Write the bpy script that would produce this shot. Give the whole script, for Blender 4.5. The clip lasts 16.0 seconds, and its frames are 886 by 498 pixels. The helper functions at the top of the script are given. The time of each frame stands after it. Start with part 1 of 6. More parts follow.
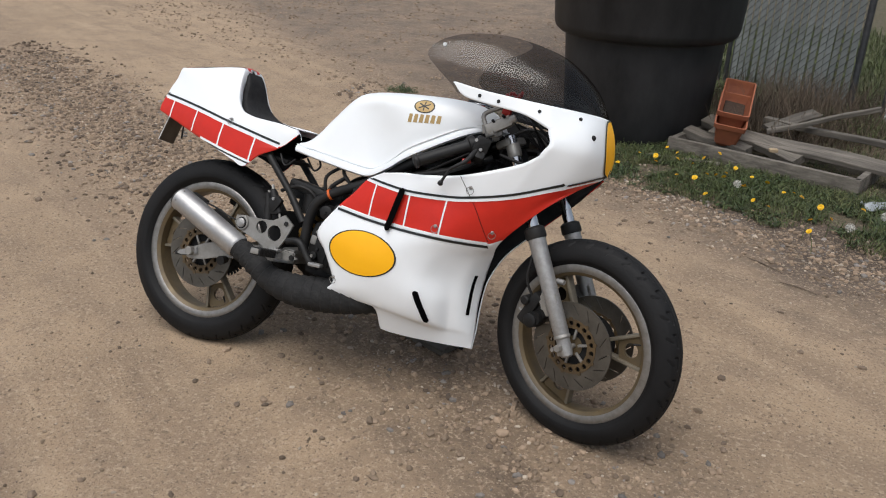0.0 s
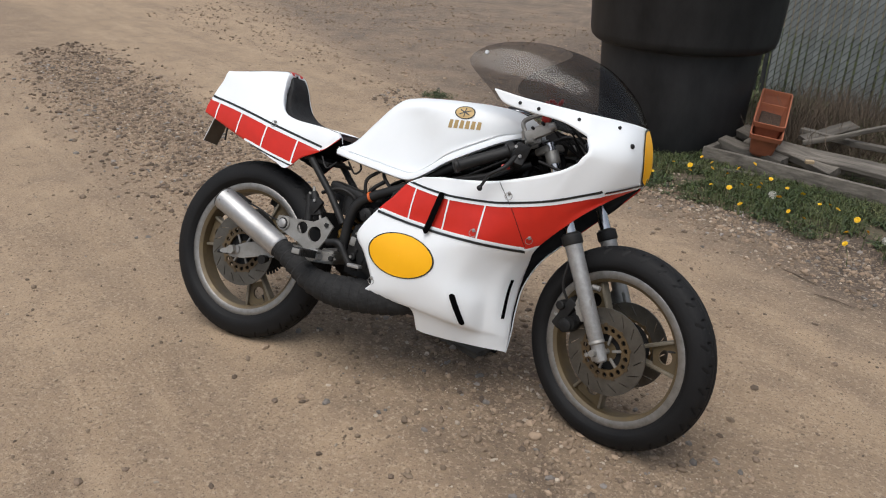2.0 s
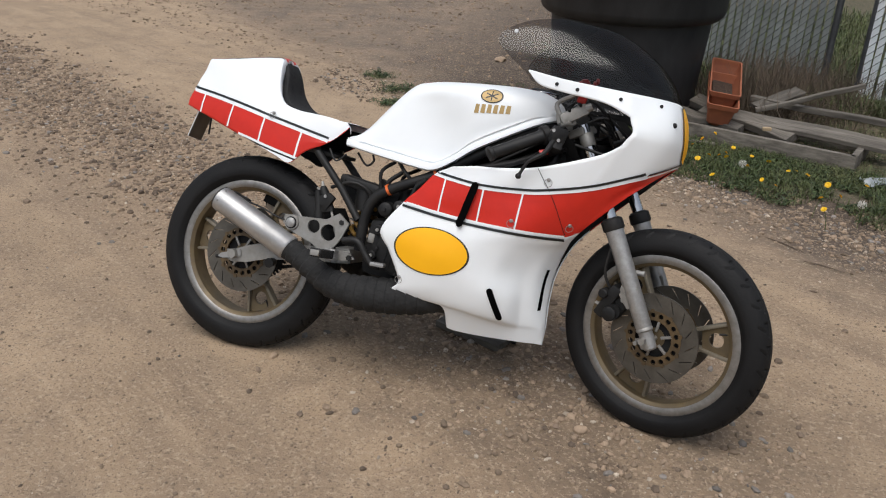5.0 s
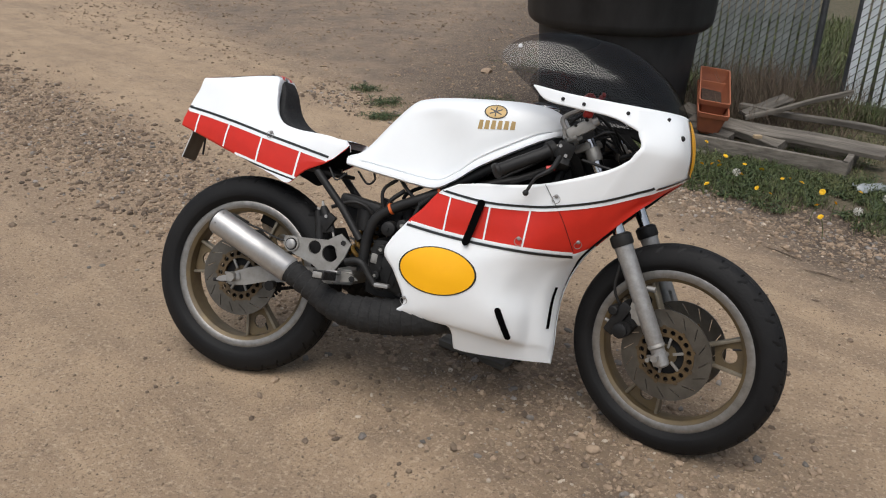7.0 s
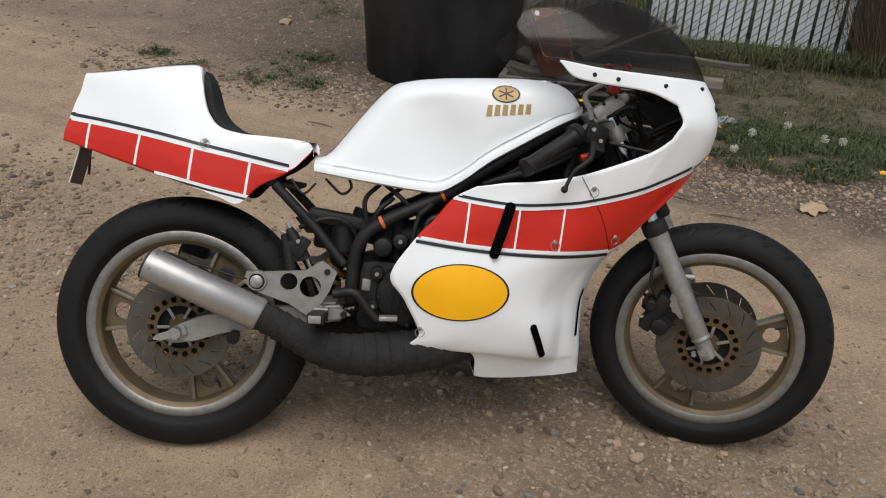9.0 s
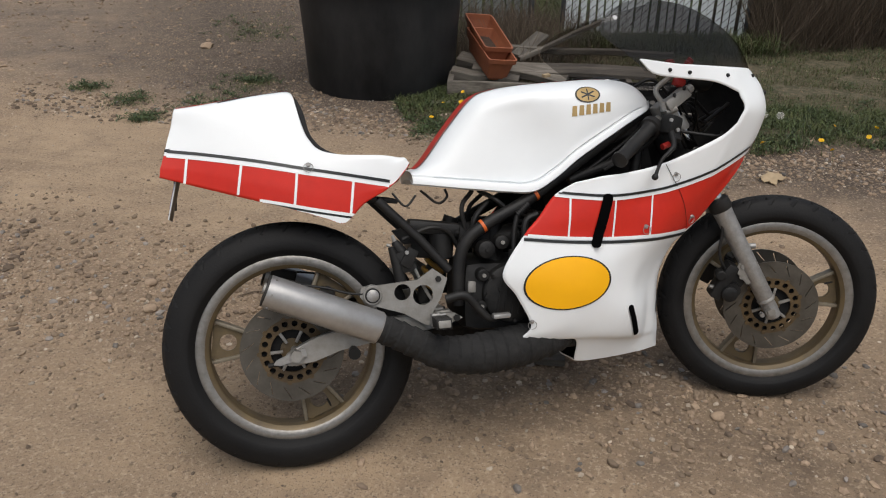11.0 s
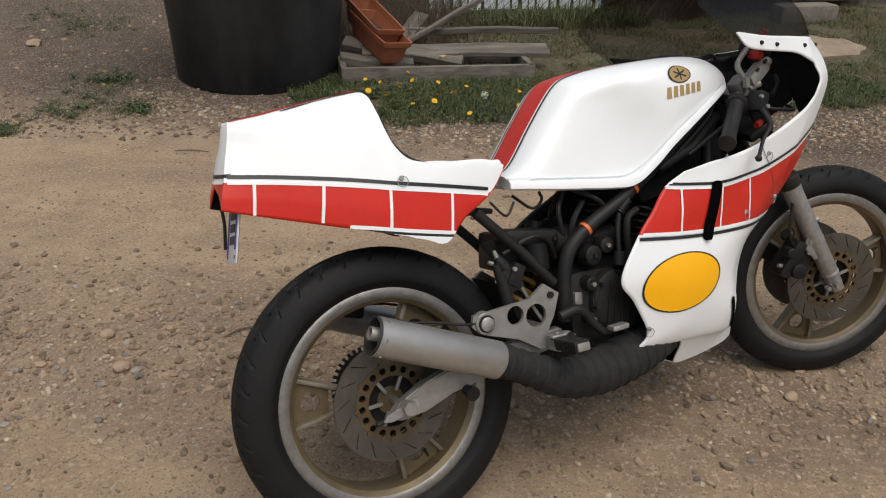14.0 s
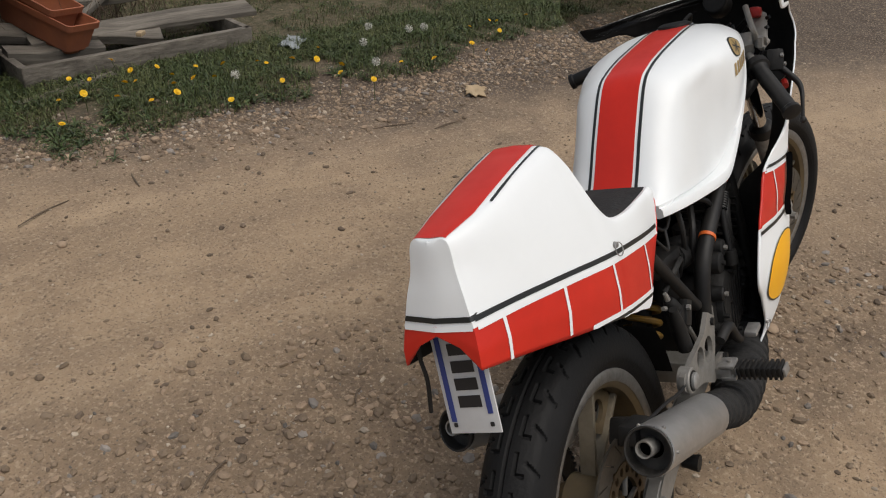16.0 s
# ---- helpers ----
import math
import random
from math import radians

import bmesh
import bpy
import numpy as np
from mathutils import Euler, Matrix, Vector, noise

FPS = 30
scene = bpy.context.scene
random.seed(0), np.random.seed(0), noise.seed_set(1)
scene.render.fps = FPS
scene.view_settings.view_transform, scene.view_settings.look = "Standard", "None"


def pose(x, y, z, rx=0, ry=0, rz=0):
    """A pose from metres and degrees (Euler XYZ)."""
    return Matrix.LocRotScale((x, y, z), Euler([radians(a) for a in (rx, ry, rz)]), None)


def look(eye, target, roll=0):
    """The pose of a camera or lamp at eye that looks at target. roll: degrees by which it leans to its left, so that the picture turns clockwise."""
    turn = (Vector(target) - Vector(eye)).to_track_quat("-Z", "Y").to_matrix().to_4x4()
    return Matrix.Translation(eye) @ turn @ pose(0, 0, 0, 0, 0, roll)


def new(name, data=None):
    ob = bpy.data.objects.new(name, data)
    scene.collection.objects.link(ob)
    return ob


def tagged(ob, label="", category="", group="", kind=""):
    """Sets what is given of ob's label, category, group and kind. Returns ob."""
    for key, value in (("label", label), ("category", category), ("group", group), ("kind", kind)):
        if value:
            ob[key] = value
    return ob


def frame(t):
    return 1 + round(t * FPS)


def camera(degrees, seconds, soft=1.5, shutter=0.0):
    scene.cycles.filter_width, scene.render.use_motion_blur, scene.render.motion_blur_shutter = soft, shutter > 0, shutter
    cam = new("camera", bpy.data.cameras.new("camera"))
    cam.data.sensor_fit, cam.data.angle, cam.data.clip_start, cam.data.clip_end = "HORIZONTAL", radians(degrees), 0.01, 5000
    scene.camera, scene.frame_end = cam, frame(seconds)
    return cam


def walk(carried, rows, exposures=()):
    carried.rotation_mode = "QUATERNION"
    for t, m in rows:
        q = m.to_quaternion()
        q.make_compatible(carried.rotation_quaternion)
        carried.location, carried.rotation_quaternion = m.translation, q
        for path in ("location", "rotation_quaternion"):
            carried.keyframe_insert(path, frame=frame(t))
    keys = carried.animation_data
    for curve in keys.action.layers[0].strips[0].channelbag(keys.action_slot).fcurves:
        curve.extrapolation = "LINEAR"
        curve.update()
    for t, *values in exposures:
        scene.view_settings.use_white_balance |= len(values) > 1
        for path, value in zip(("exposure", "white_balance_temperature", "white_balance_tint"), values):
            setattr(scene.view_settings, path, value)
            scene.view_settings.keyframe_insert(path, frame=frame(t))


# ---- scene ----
cam = camera(56.7, 16.0, soft=1.1)
PATH = [
    (0, (1.826, -1.97, 1.519), (1.14, -0.274, 0.713), 2.2),
    (0.5, (1.818, -1.97, 1.514), (1.114, -0.282, 0.703), 1.9),
    (1, (1.799, -2.006, 1.516), (1.092, -0.322, 0.701), 2.3),
    (1.5, (1.85, -2.018, 1.533), (1.098, -0.34, 0.747), 2.1),
    (2, (1.813, -2.02, 1.53), (1.064, -0.346, 0.733), 2.6),
    (2.5, (1.691, -2.025, 1.514), (1.046, -0.309, 0.713), 2.1),
    (3, (1.677, -1.989, 1.507), (1.046, -0.259, 0.725), 3.0),
    (3.5, (1.598, -1.989, 1.506), (0.95, -0.261, 0.734), 2.9),
    (4, (1.498, -2.025, 1.509), (0.95, -0.275, 0.713), 2.5),
    (4.2, (1.478, -2.027, 1.502), (0.952, -0.277, 0.691), 2.8),
    (6.3, (1.33, -1.988, 1.511), (0.817, -0.25, 0.666), 1.1),
    (6.5, (1.335, -1.985, 1.508), (0.825, -0.239, 0.675), 1.0),
    (7, (1.32, -1.984, 1.507), (0.835, -0.224, 0.689), 1.7),
    (7.5, (1.206, -1.932, 1.498), (0.879, -0.135, 0.682), 2.8),
    (8, (1.07, -1.745, 1.473), (0.841, 0.026, 0.572), 2.4),
    (8.5, (0.866, -1.634, 1.466), (0.781, 0.11, 0.489), 3.8),
    (9, (0.57, -1.621, 1.483), (0.705, 0.146, 0.556), 2.9),
    (9.5, (0.362, -1.547, 1.453), (0.55, 0.216, 0.527), 2.7),
    (9.7, (0.338, -1.548, 1.464), (0.49, 0.208, 0.52), 1.0),
    (11.8, (-0.135, -1.678, 1.509), (0.424, 0.034, 0.64), 1.5),
    (12, (-0.134, -1.678, 1.511), (0.426, 0.036, 0.645), 1.6),
    (12.5, (-0.179, -1.651, 1.478), (0.4, 0.04, 0.579), 1.6),
    (13, (-0.354, -1.563, 1.474), (0.43, 0.038, 0.567), 2.1),
    (13.5, (-0.475, -1.401, 1.449), (0.34, 0.162, 0.504), 3.6),
    (14, (-0.56, -1.111, 1.425), (0.32, 0.425, 0.495), 1.9),
    (14.5, (-0.754, -0.836, 1.418), (0.367, 0.533, 0.483), 2.8),
    (15, (-0.879, -0.546, 1.404), (0.317, 0.717, 0.417), 4.4),
    (15.5, (-0.884, -0.264, 1.417), (0.484, 0.772, 0.39), 4.4),
    (16, (-0.984, 0.012, 1.425), (0.541, 0.78, 0.384), 3.5),
]
EXPOSURES = ((0, 0.07, 6330, 10), (4.2, 0.06, 6330, 10), (7, 0.05, 6420, 10), (9, -0.14, 6500, 10), (12.5, -0.1, 6620, 10), (15.6, -0.07, 6750, 10), (16, -0.2, 6750, 10))
walk(cam, [(t, look(eye, target, roll)) for t, eye, target, roll in PATH],
     list(EXPOSURES))

# ---- world and light ----
world = bpy.data.worlds.new("sky")
scene.world = world
world.use_nodes = True
wn, wl = world.node_tree.nodes, world.node_tree.links
sky = wn.new("ShaderNodeTexSky")
sky.sky_type, sky.sun_disc = "NISHITA", False
sky.sun_elevation, sky.sun_rotation = radians(69), radians(185)
sky.dust_density, sky.air_density = 3.0, 1.2
hazy = wn.new("ShaderNodeHueSaturation")
hazy.inputs["Saturation"].default_value = 0.55
wl.new(sky.outputs[0], hazy.inputs["Color"])
wl.new(hazy.outputs[0], wn["Background"].inputs[0])
wn["Background"].inputs[1].default_value = 0.11
sun = new("sun", bpy.data.lights.new("sun", "SUN"))
sun.data.energy, sun.data.angle, sun.data.color = 2.3, radians(55), (1.0, 0.97, 0.93)
sun.matrix_world = look((0.35, -2.4, 8.0), (0.6, 0.6, 0.0))


# ---- materials ----
def mat(name, col, rough=0.5, metal=0.0, col2=None, scale=8.0, amount=0.5, bump=0.0, bump_scale=60.0, coat=0.0, spread=0.0, detail=6.0, spec=0.5, grain=None):
    m = bpy.data.materials.new(name)
    m.use_nodes = True
    n, l = m.node_tree.nodes, m.node_tree.links
    b = n["Principled BSDF"]
    b.inputs["Roughness"].default_value, b.inputs["Metallic"].default_value = rough, metal
    b.inputs["Coat Weight"].default_value = coat
    b.inputs["Specular IOR Level"].default_value = spec
    b.inputs["Coat Roughness"].default_value = 0.08
    tc = n.new("ShaderNodeTexCoord")
    where = tc.outputs["Object"]
    if grain:
        mp = n.new("ShaderNodeMapping")
        mp.inputs["Scale"].default_value = grain
        l.new(where, mp.inputs["Vector"])
        where = mp.outputs["Vector"]
    b.inputs["Base Color"].default_value = (*col, 1)
    if col2:
        a = n.new("ShaderNodeTexNoise")
        a.inputs["Scale"].default_value, a.inputs["Detail"].default_value = scale, detail
        a.inputs["Roughness"].default_value = 0.65
        l.new(where, a.inputs["Vector"])
        r = n.new("ShaderNodeMapRange")
        r.inputs["From Min"].default_value, r.inputs["From Max"].default_value = 0.5 - 0.25 * amount, 0.5 + 0.25 * amount
        l.new(a.outputs["Fac"], r.inputs["Value"])
        x = n.new("ShaderNodeMix")
        x.data_type = "RGBA"
        x.inputs["A"].default_value, x.inputs["B"].default_value = (*col, 1), (*col2, 1)
        l.new(r.outputs[0], x.inputs["Factor"])
        out = x.outputs["Result"]
        if spread:
            o = n.new("ShaderNodeObjectInfo") if spread > 0 else n.new("ShaderNodeNewGeometry")
            h = n.new("ShaderNodeHueSaturation")
            q = n.new("ShaderNodeMapRange")
            q.inputs["To Min"].default_value, q.inputs["To Max"].default_value = 1 - abs(spread), 1 + abs(spread)
            l.new(o.outputs["Random"] if spread > 0 else o.outputs["Random Per Island"], q.inputs["Value"])
            l.new(q.outputs[0], h.inputs["Value"])
            l.new(out, h.inputs["Color"])
            out = h.outputs["Color"]
        l.new(out, b.inputs["Base Color"])
        rr = n.new("ShaderNodeMapRange")
        rr.inputs["To Min"].default_value, rr.inputs["To Max"].default_value = max(rough - 0.08, 0.02), min(rough + 0.12, 1)
        l.new(a.outputs["Fac"], rr.inputs["Value"])
        l.new(rr.outputs[0], b.inputs["Roughness"])
    if bump:
        g = n.new("ShaderNodeTexNoise")
        g.inputs["Scale"].default_value, g.inputs["Detail"].default_value = bump_scale, 5
        l.new(where, g.inputs["Vector"])
        k = n.new("ShaderNodeBump")
        k.inputs["Strength"].default_value, k.inputs["Distance"].default_value = bump, 0.01
        l.new(g.outputs["Fac"], k.inputs["Height"])
        l.new(k.outputs["Normal"], b.inputs["Normal"])
    return m


WHITE = mat("white_paint", (0.835, 0.86, 0.87), 0.38, 0, (0.80, 0.825, 0.835), 5, 0.8, 0.05, 9, coat=0.15)
RED = mat("red_paint", (0.60, 0.024, 0.012), 0.36, 0, (0.53, 0.02, 0.01), 14, 0.7, 0.05, 11, coat=0.12, spec=0.35)
BLACKLINE = mat("black_tape", (0.012, 0.014, 0.014), 0.4)
YELLOW = mat("yellow_paint", (0.98, 0.485, 0.006), 0.36, 0, (0.95, 0.455, 0.005), 7, 0.6, coat=0.15, spec=0.35)
GOLD = mat("gold_print", (0.42, 0.29, 0.12), 0.45, 0.3)
# near-black for inner faces and the parts behind them
INSIDE = mat("near_black_inner", (0.010, 0.010, 0.0108), 0.8, 0, (0.02, 0.0195, 0.019), 20, 0.6, spec=0.15)
# near-black that paints the shade inside openings
VOID = mat("unlit_hollow", (0.0025, 0.0025, 0.0027), 0.95, 0, spec=0.02)
RUBBER = mat("tyre_rubber", (0.007, 0.007, 0.0075), 0.58, 0, (0.0145, 0.0142, 0.0142), 7, 0.9, 0.12, 160, spec=0.18)
BLACK = mat("black_frame_paint", (0.009, 0.009, 0.0095), 0.5, 0, (0.018, 0.017, 0.016), 18, 0.6, 0.06, 60, spec=0.3)
ENGINE = mat("grimy_engine_metal", (0.008, 0.008, 0.0082), 0.55, 0.2, (0.019, 0.0182, 0.0175), 14, 0.8, 0.25, 40, spec=0.3)
ALU = mat("dull_aluminium", (0.40, 0.395, 0.385), 0.48, 0.65, (0.25, 0.242, 0.23), 34, 0.9, 0.16, 90)
ALU_RAW = mat("weathered_cast_aluminium", (0.33, 0.32, 0.30), 0.52, 0.6, (0.235, 0.222, 0.20), 26, 0.8, 0.15, 60)
CHROME = mat("chrome", (0.66, 0.66, 0.66), 0.12, 1.0, (0.55, 0.54, 0.52), 20, 0.6)
BRONZE = mat("bronze_wheel_paint", (0.16, 0.115, 0.055), 0.48, 0.35, (0.105, 0.08, 0.05), 15, 0.8, 0.08, 50)
CARRIER = mat("disc_carrier_bronze", (0.13, 0.085, 0.038), 0.5, 0.35, (0.07, 0.048, 0.026), 25, 0.8)
RIM = mat("polished_rim_lip", (0.30, 0.29, 0.275), 0.42, 0.75, (0.19, 0.178, 0.16), 45, 0.9, 0.1, 120)
DISC = mat("brake_disc_steel", (0.125, 0.115, 0.098), 0.45, 0.6, (0.065, 0.056, 0.045), 16, 0.9, 0.06, 90)
WRAP = mat("exhaust_wrap", (0.011, 0.011, 0.0112), 0.8, 0, (0.026, 0.0255, 0.025), 30, 0.8, 0.5, 90, spec=0.3)
PAD = mat("seat_foam", (0.016, 0.016, 0.017), 0.85, 0, (0.03, 0.03, 0.03), 40, 0.6, 0.25, 200, spec=0.3)
SOOT = mat("sooty_steel", (0.06, 0.057, 0.053), 0.6, 0.4, (0.025, 0.023, 0.021), 40, 0.9, 0.15, 90)
CAN = mat("brushed_silencer_alloy", (0.43, 0.425, 0.42), 0.4, 0.7, (0.35, 0.343, 0.335), 22, 0.7, 0.04, 70)
SPOKE = mat("machined_spoke_edge", (0.25, 0.22, 0.17), 0.48, 0.45, (0.16, 0.135, 0.095), 22, 0.8, 0.08, 60)
SPRING = mat("yellow_spring", (0.24, 0.13, 0.015), 0.5, 0, (0.18, 0.1, 0.02), 20, 0.7)
ORANGE = mat("orange_tape", (0.62, 0.12, 0.02), 0.5)
REDBIT = mat("red_anodised", (0.30, 0.016, 0.012), 0.35, 0.3)
PLATE = mat("plate_white", (0.62, 0.63, 0.64), 0.4, 0, (0.55, 0.56, 0.57), 12, 0.6)
PLATEBACK = mat("brown_plate_back", (0.16, 0.13, 0.1), 0.6, 0.3, (0.11, 0.09, 0.07), 16, 0.7)
INK = mat("plate_black_ink", (0.015, 0.015, 0.018), 0.5)
BLUE = mat("plate_blue_ink", (0.03, 0.05, 0.22), 0.5)
TERRA = mat("terracotta_plastic", (0.33, 0.105, 0.045), 0.6, 0, (0.25, 0.085, 0.045), 9, 0.8, 0.15, 60)
SOIL = mat("potting_soil", (0.06, 0.035, 0.022), 0.95, 0, (0.03, 0.02, 0.014), 40, 0.8, 0.6, 60)
WOOD = mat("weathered_timber", (0.19, 0.168, 0.14), 0.85, 0, (0.05, 0.043, 0.035), 22, 0.9, 0.6, 60, spread=0.25, grain=(0.12, 1, 1))
BINPLASTIC = mat("black_poly_plastic", (0.0055, 0.006, 0.0068), 0.48, 0, (0.034, 0.034, 0.035), 2.6, 0.8, 0.12, 14, spec=0.22, grain=(1, 1, 0.45))
SLAT = mat("white_fence_slat", (0.74, 0.78, 0.80), 0.5, 0, (0.62, 0.66, 0.68), 6, 0.8, spread=0.06)
# grey slats, set darker so the colour carries the shade they stand in
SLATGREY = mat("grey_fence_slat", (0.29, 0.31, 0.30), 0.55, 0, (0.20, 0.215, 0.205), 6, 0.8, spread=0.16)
GALV = mat("galvanised_steel", (0.10, 0.105, 0.11), 0.55, 0.6, (0.06, 0.062, 0.066), 20, 0.7)
CONCRETE = mat("old_concrete", (0.23, 0.205, 0.17), 0.9, 0, (0.13, 0.115, 0.095), 14, 0.9, 0.6, 40)
EARTH = mat("bare_earth", (0.33, 0.26, 0.185), 0.95, 0, (0.2, 0.155, 0.11), 11, 0.9, 0.7, 45)
PEBBLE = mat("pale_pebbles", (0.42, 0.355, 0.28), 0.8, 0, (0.32, 0.26, 0.195), 30, 0.8, spread=-0.35)
CLOD = mat("dark_clods", (0.185, 0.135, 0.095), 0.95, 0, (0.11, 0.08, 0.058), 40, 0.8, spread=-0.4)
SHEET = mat("dirty_plastic", (0.3, 0.33, 0.35), 0.4, 0, (0.2, 0.215, 0.22), 14, 0.9)
STONE = mat("gravel_stone", (0.30, 0.22, 0.15), 0.85, 0, (0.18, 0.13, 0.088), 30, 0.8, spread=-0.42)
GREYSTONE = mat("grey_stones", (0.25, 0.222, 0.195), 0.85, 0, (0.155, 0.137, 0.122), 30, 0.8, spread=-0.45)
GRASS = mat("grass_blades", (0.042, 0.068, 0.016), 0.6, 0, (0.10, 0.105, 0.038), 2.5, 0.9, spread=-0.5)
LEAF = mat("weed_leaf", (0.028, 0.052, 0.013), 0.55, 0, (0.05, 0.07, 0.02), 9, 0.9, spread=-0.4)
DRYGRASS = mat("dry_grass", (0.17, 0.135, 0.08), 0.8, 0, (0.1, 0.08, 0.048), 3, 0.9, spread=-0.4)
TWIG = mat("dead_stems", (0.13, 0.095, 0.065), 0.85, 0, (0.08, 0.06, 0.042), 5, 0.8, spread=-0.4)
PETAL = mat("dandelion_petals", (0.85, 0.55, 0.012), 0.6, 0, (0.75, 0.42, 0.01), 60, 0.8)
SEEDHEAD = mat("dandelion_fluff", (0.55, 0.54, 0.49), 0.9)
CARD = mat("cardboard_scrap", (0.42, 0.32, 0.2), 0.85, 0, (0.34, 0.25, 0.15), 12, 0.7)


def ground_material():
    m = bpy.data.materials.new("packed_dirt")
    m.use_nodes = True
    n, l = m.node_tree.nodes, m.node_tree.links
    b = n["Principled BSDF"]
    b.inputs["Roughness"].default_value = 0.95
    tc = n.new("ShaderNodeTexCoord")

    def tex(scale, detail=8.0, rough=0.7):
        a = n.new("ShaderNodeTexNoise")
        a.inputs["Scale"].default_value, a.inputs["Detail"].default_value, a.inputs["Roughness"].default_value = scale, detail, rough
        l.new(tc.outputs["Object"], a.inputs["Vector"])
        return a.outputs["Fac"]

    def span(src, lo, hi, a=0.0, b_=1.0):
        r = n.new("ShaderNodeMapRange")
        for k, v in (("From Min", lo), ("From Max", hi), ("To Min", a), ("To Max", b_)):
            r.inputs[k].default_value = v
        l.new(src, r.inputs["Value"])
        return r.outputs[0]

    def mix(f, a, c):
        x = n.new("ShaderNodeMix")
        x.data_type = "RGBA"
        l.new(f, x.inputs["Factor"])
        for k, v in (("A", a), ("B", c)):
            if isinstance(v, tuple):
                x.inputs[k].default_value = (*v, 1)
            else:
                l.new(v, x.inputs[k])
        return x.outputs["Result"]

    def flat(ax, ay):
        d = n.new("ShaderNodeVectorMath")
        d.operation = "DOT_PRODUCT"
        d.inputs[1].default_value = (ax, ay, 0)
        l.new(tc.outputs["Object"], d.inputs[0])
        return d.outputs["Value"]

    def times(a, c):
        k = n.new("ShaderNodeMath")
        k.operation = "MULTIPLY"
        l.new(a, k.inputs[0])
        l.new(c, k.inputs[1])
        return k.outputs[0]

    def plus(a, c, f=1.0):
        k = n.new("ShaderNodeMath")
        k.operation = "MULTIPLY_ADD"
        l.new(c, k.inputs[0])
        k.inputs[1].default_value = f
        l.new(a, k.inputs[2])
        return k.outputs[0]

    def drag(along, across, detail=6.0):
        """Noise drawn out along the run of the track."""
        v = n.new("ShaderNodeCombineXYZ")
        l.new(flat(0.876 * along, -0.482 * along), v.inputs[0])
        l.new(flat(0.482 * across, 0.876 * across), v.inputs[1])
        a = n.new("ShaderNodeTexNoise")
        a.inputs["Scale"].default_value, a.inputs["Detail"].default_value, a.inputs["Roughness"].default_value = 1.0, detail, 0.62
        l.new(v.outputs[0], a.inputs["Vector"])
        return a.outputs["Fac"]

    sep = n.new("ShaderNodeSeparateXYZ")
    l.new(tc.outputs["Object"], sep.inputs[0])
    band = flat(0.55, 1.0)
    wave = plus(band, tex(1.1, 5), 0.9)
    col = mix(span(tex(0.7), 0.4, 0.6), (0.392, 0.284, 0.182), (0.318, 0.228, 0.146))
    col = mix(span(drag(0.5, 3.2), 0.47, 0.66, 0, 0.75), col, (0.232, 0.166, 0.110))
    col = mix(span(drag(0.8, 7.0), 0.52, 0.68, 0, 0.6), col, (0.43, 0.318, 0.208))
    col = mix(span(tex(4.5), 0.46, 0.68, 0, 0.75), col, (0.222, 0.160, 0.108))
    # the gravelly crown, darkened under the motorcycle to carry its shade in the colour
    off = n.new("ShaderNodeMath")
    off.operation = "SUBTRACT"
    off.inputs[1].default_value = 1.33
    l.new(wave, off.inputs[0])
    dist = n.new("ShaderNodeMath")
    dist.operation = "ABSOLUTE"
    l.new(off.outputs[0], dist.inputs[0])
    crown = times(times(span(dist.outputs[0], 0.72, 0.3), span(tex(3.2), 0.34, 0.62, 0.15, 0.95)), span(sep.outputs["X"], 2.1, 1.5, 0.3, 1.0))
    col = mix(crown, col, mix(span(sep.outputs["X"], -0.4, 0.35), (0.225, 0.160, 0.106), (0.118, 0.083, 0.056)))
    # dark stony yard round the drum and up the slope
    slope = plus(plus(wave, sep.outputs["X"], 0.26), tex(5, 6), 0.5)
    yard = times(span(slope, 3.45, 4.25), span(tex(1.7), 0.36, 0.6, 0.55, 1.0))
    col = mix(yard, col, mix(span(tex(7, 6), 0.4, 0.62), (0.165, 0.124, 0.094), (0.098, 0.074, 0.057)))
    col = mix(times(span(slope, 3.85, 4.5), span(sep.outputs["X"], -1.3, -0.2)), col, mix(span(tex(9, 6), 0.42, 0.6), (0.092, 0.067, 0.049), (0.052, 0.038, 0.028)))
    col = mix(span(tex(70, 3), 0.52, 0.68, 0, 0.7), col, (0.47, 0.365, 0.255))
    col = mix(span(tex(120, 2), 0.57, 0.68, 0, 0.85), col, (0.12, 0.086, 0.06))
    col = mix(span(tex(34, 4), 0.6, 0.7, 0, 0.75), col, (0.15, 0.108, 0.076))
    # thatch and dark soil under the verge's grass
    lie = n.new("ShaderNodeMath")
    lie.operation = "MULTIPLY_ADD"
    lie.inputs[1].default_value = 0.484
    l.new(sep.outputs["X"], lie.inputs[0])
    l.new(sep.outputs["Y"], lie.inputs[2])
    wob = n.new("ShaderNodeMath")
    wob.operation = "MULTIPLY_ADD"
    wob.inputs[1].default_value = 0.9
    l.new(tex(2.6, 6), wob.inputs[0])
    l.new(lie.outputs[0], wob.inputs[2])
    turf = n.new("ShaderNodeMath")
    turf.operation = "MULTIPLY"
    l.new(span(wob.outputs[0], 3.78, 4.05), turf.inputs[0])
    l.new(span(sep.outputs["X"], 0.95, 1.3), turf.inputs[1])
    col = mix(turf.outputs[0], col, mix(span(tex(26, 5), 0.4, 0.6), (0.05, 0.05, 0.022), (0.13, 0.102, 0.066)))
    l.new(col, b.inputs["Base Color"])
    k = n.new("ShaderNodeBump")
    k.inputs["Strength"].default_value, k.inputs["Distance"].default_value = 0.8, 0.012
    add = n.new("ShaderNodeMath")
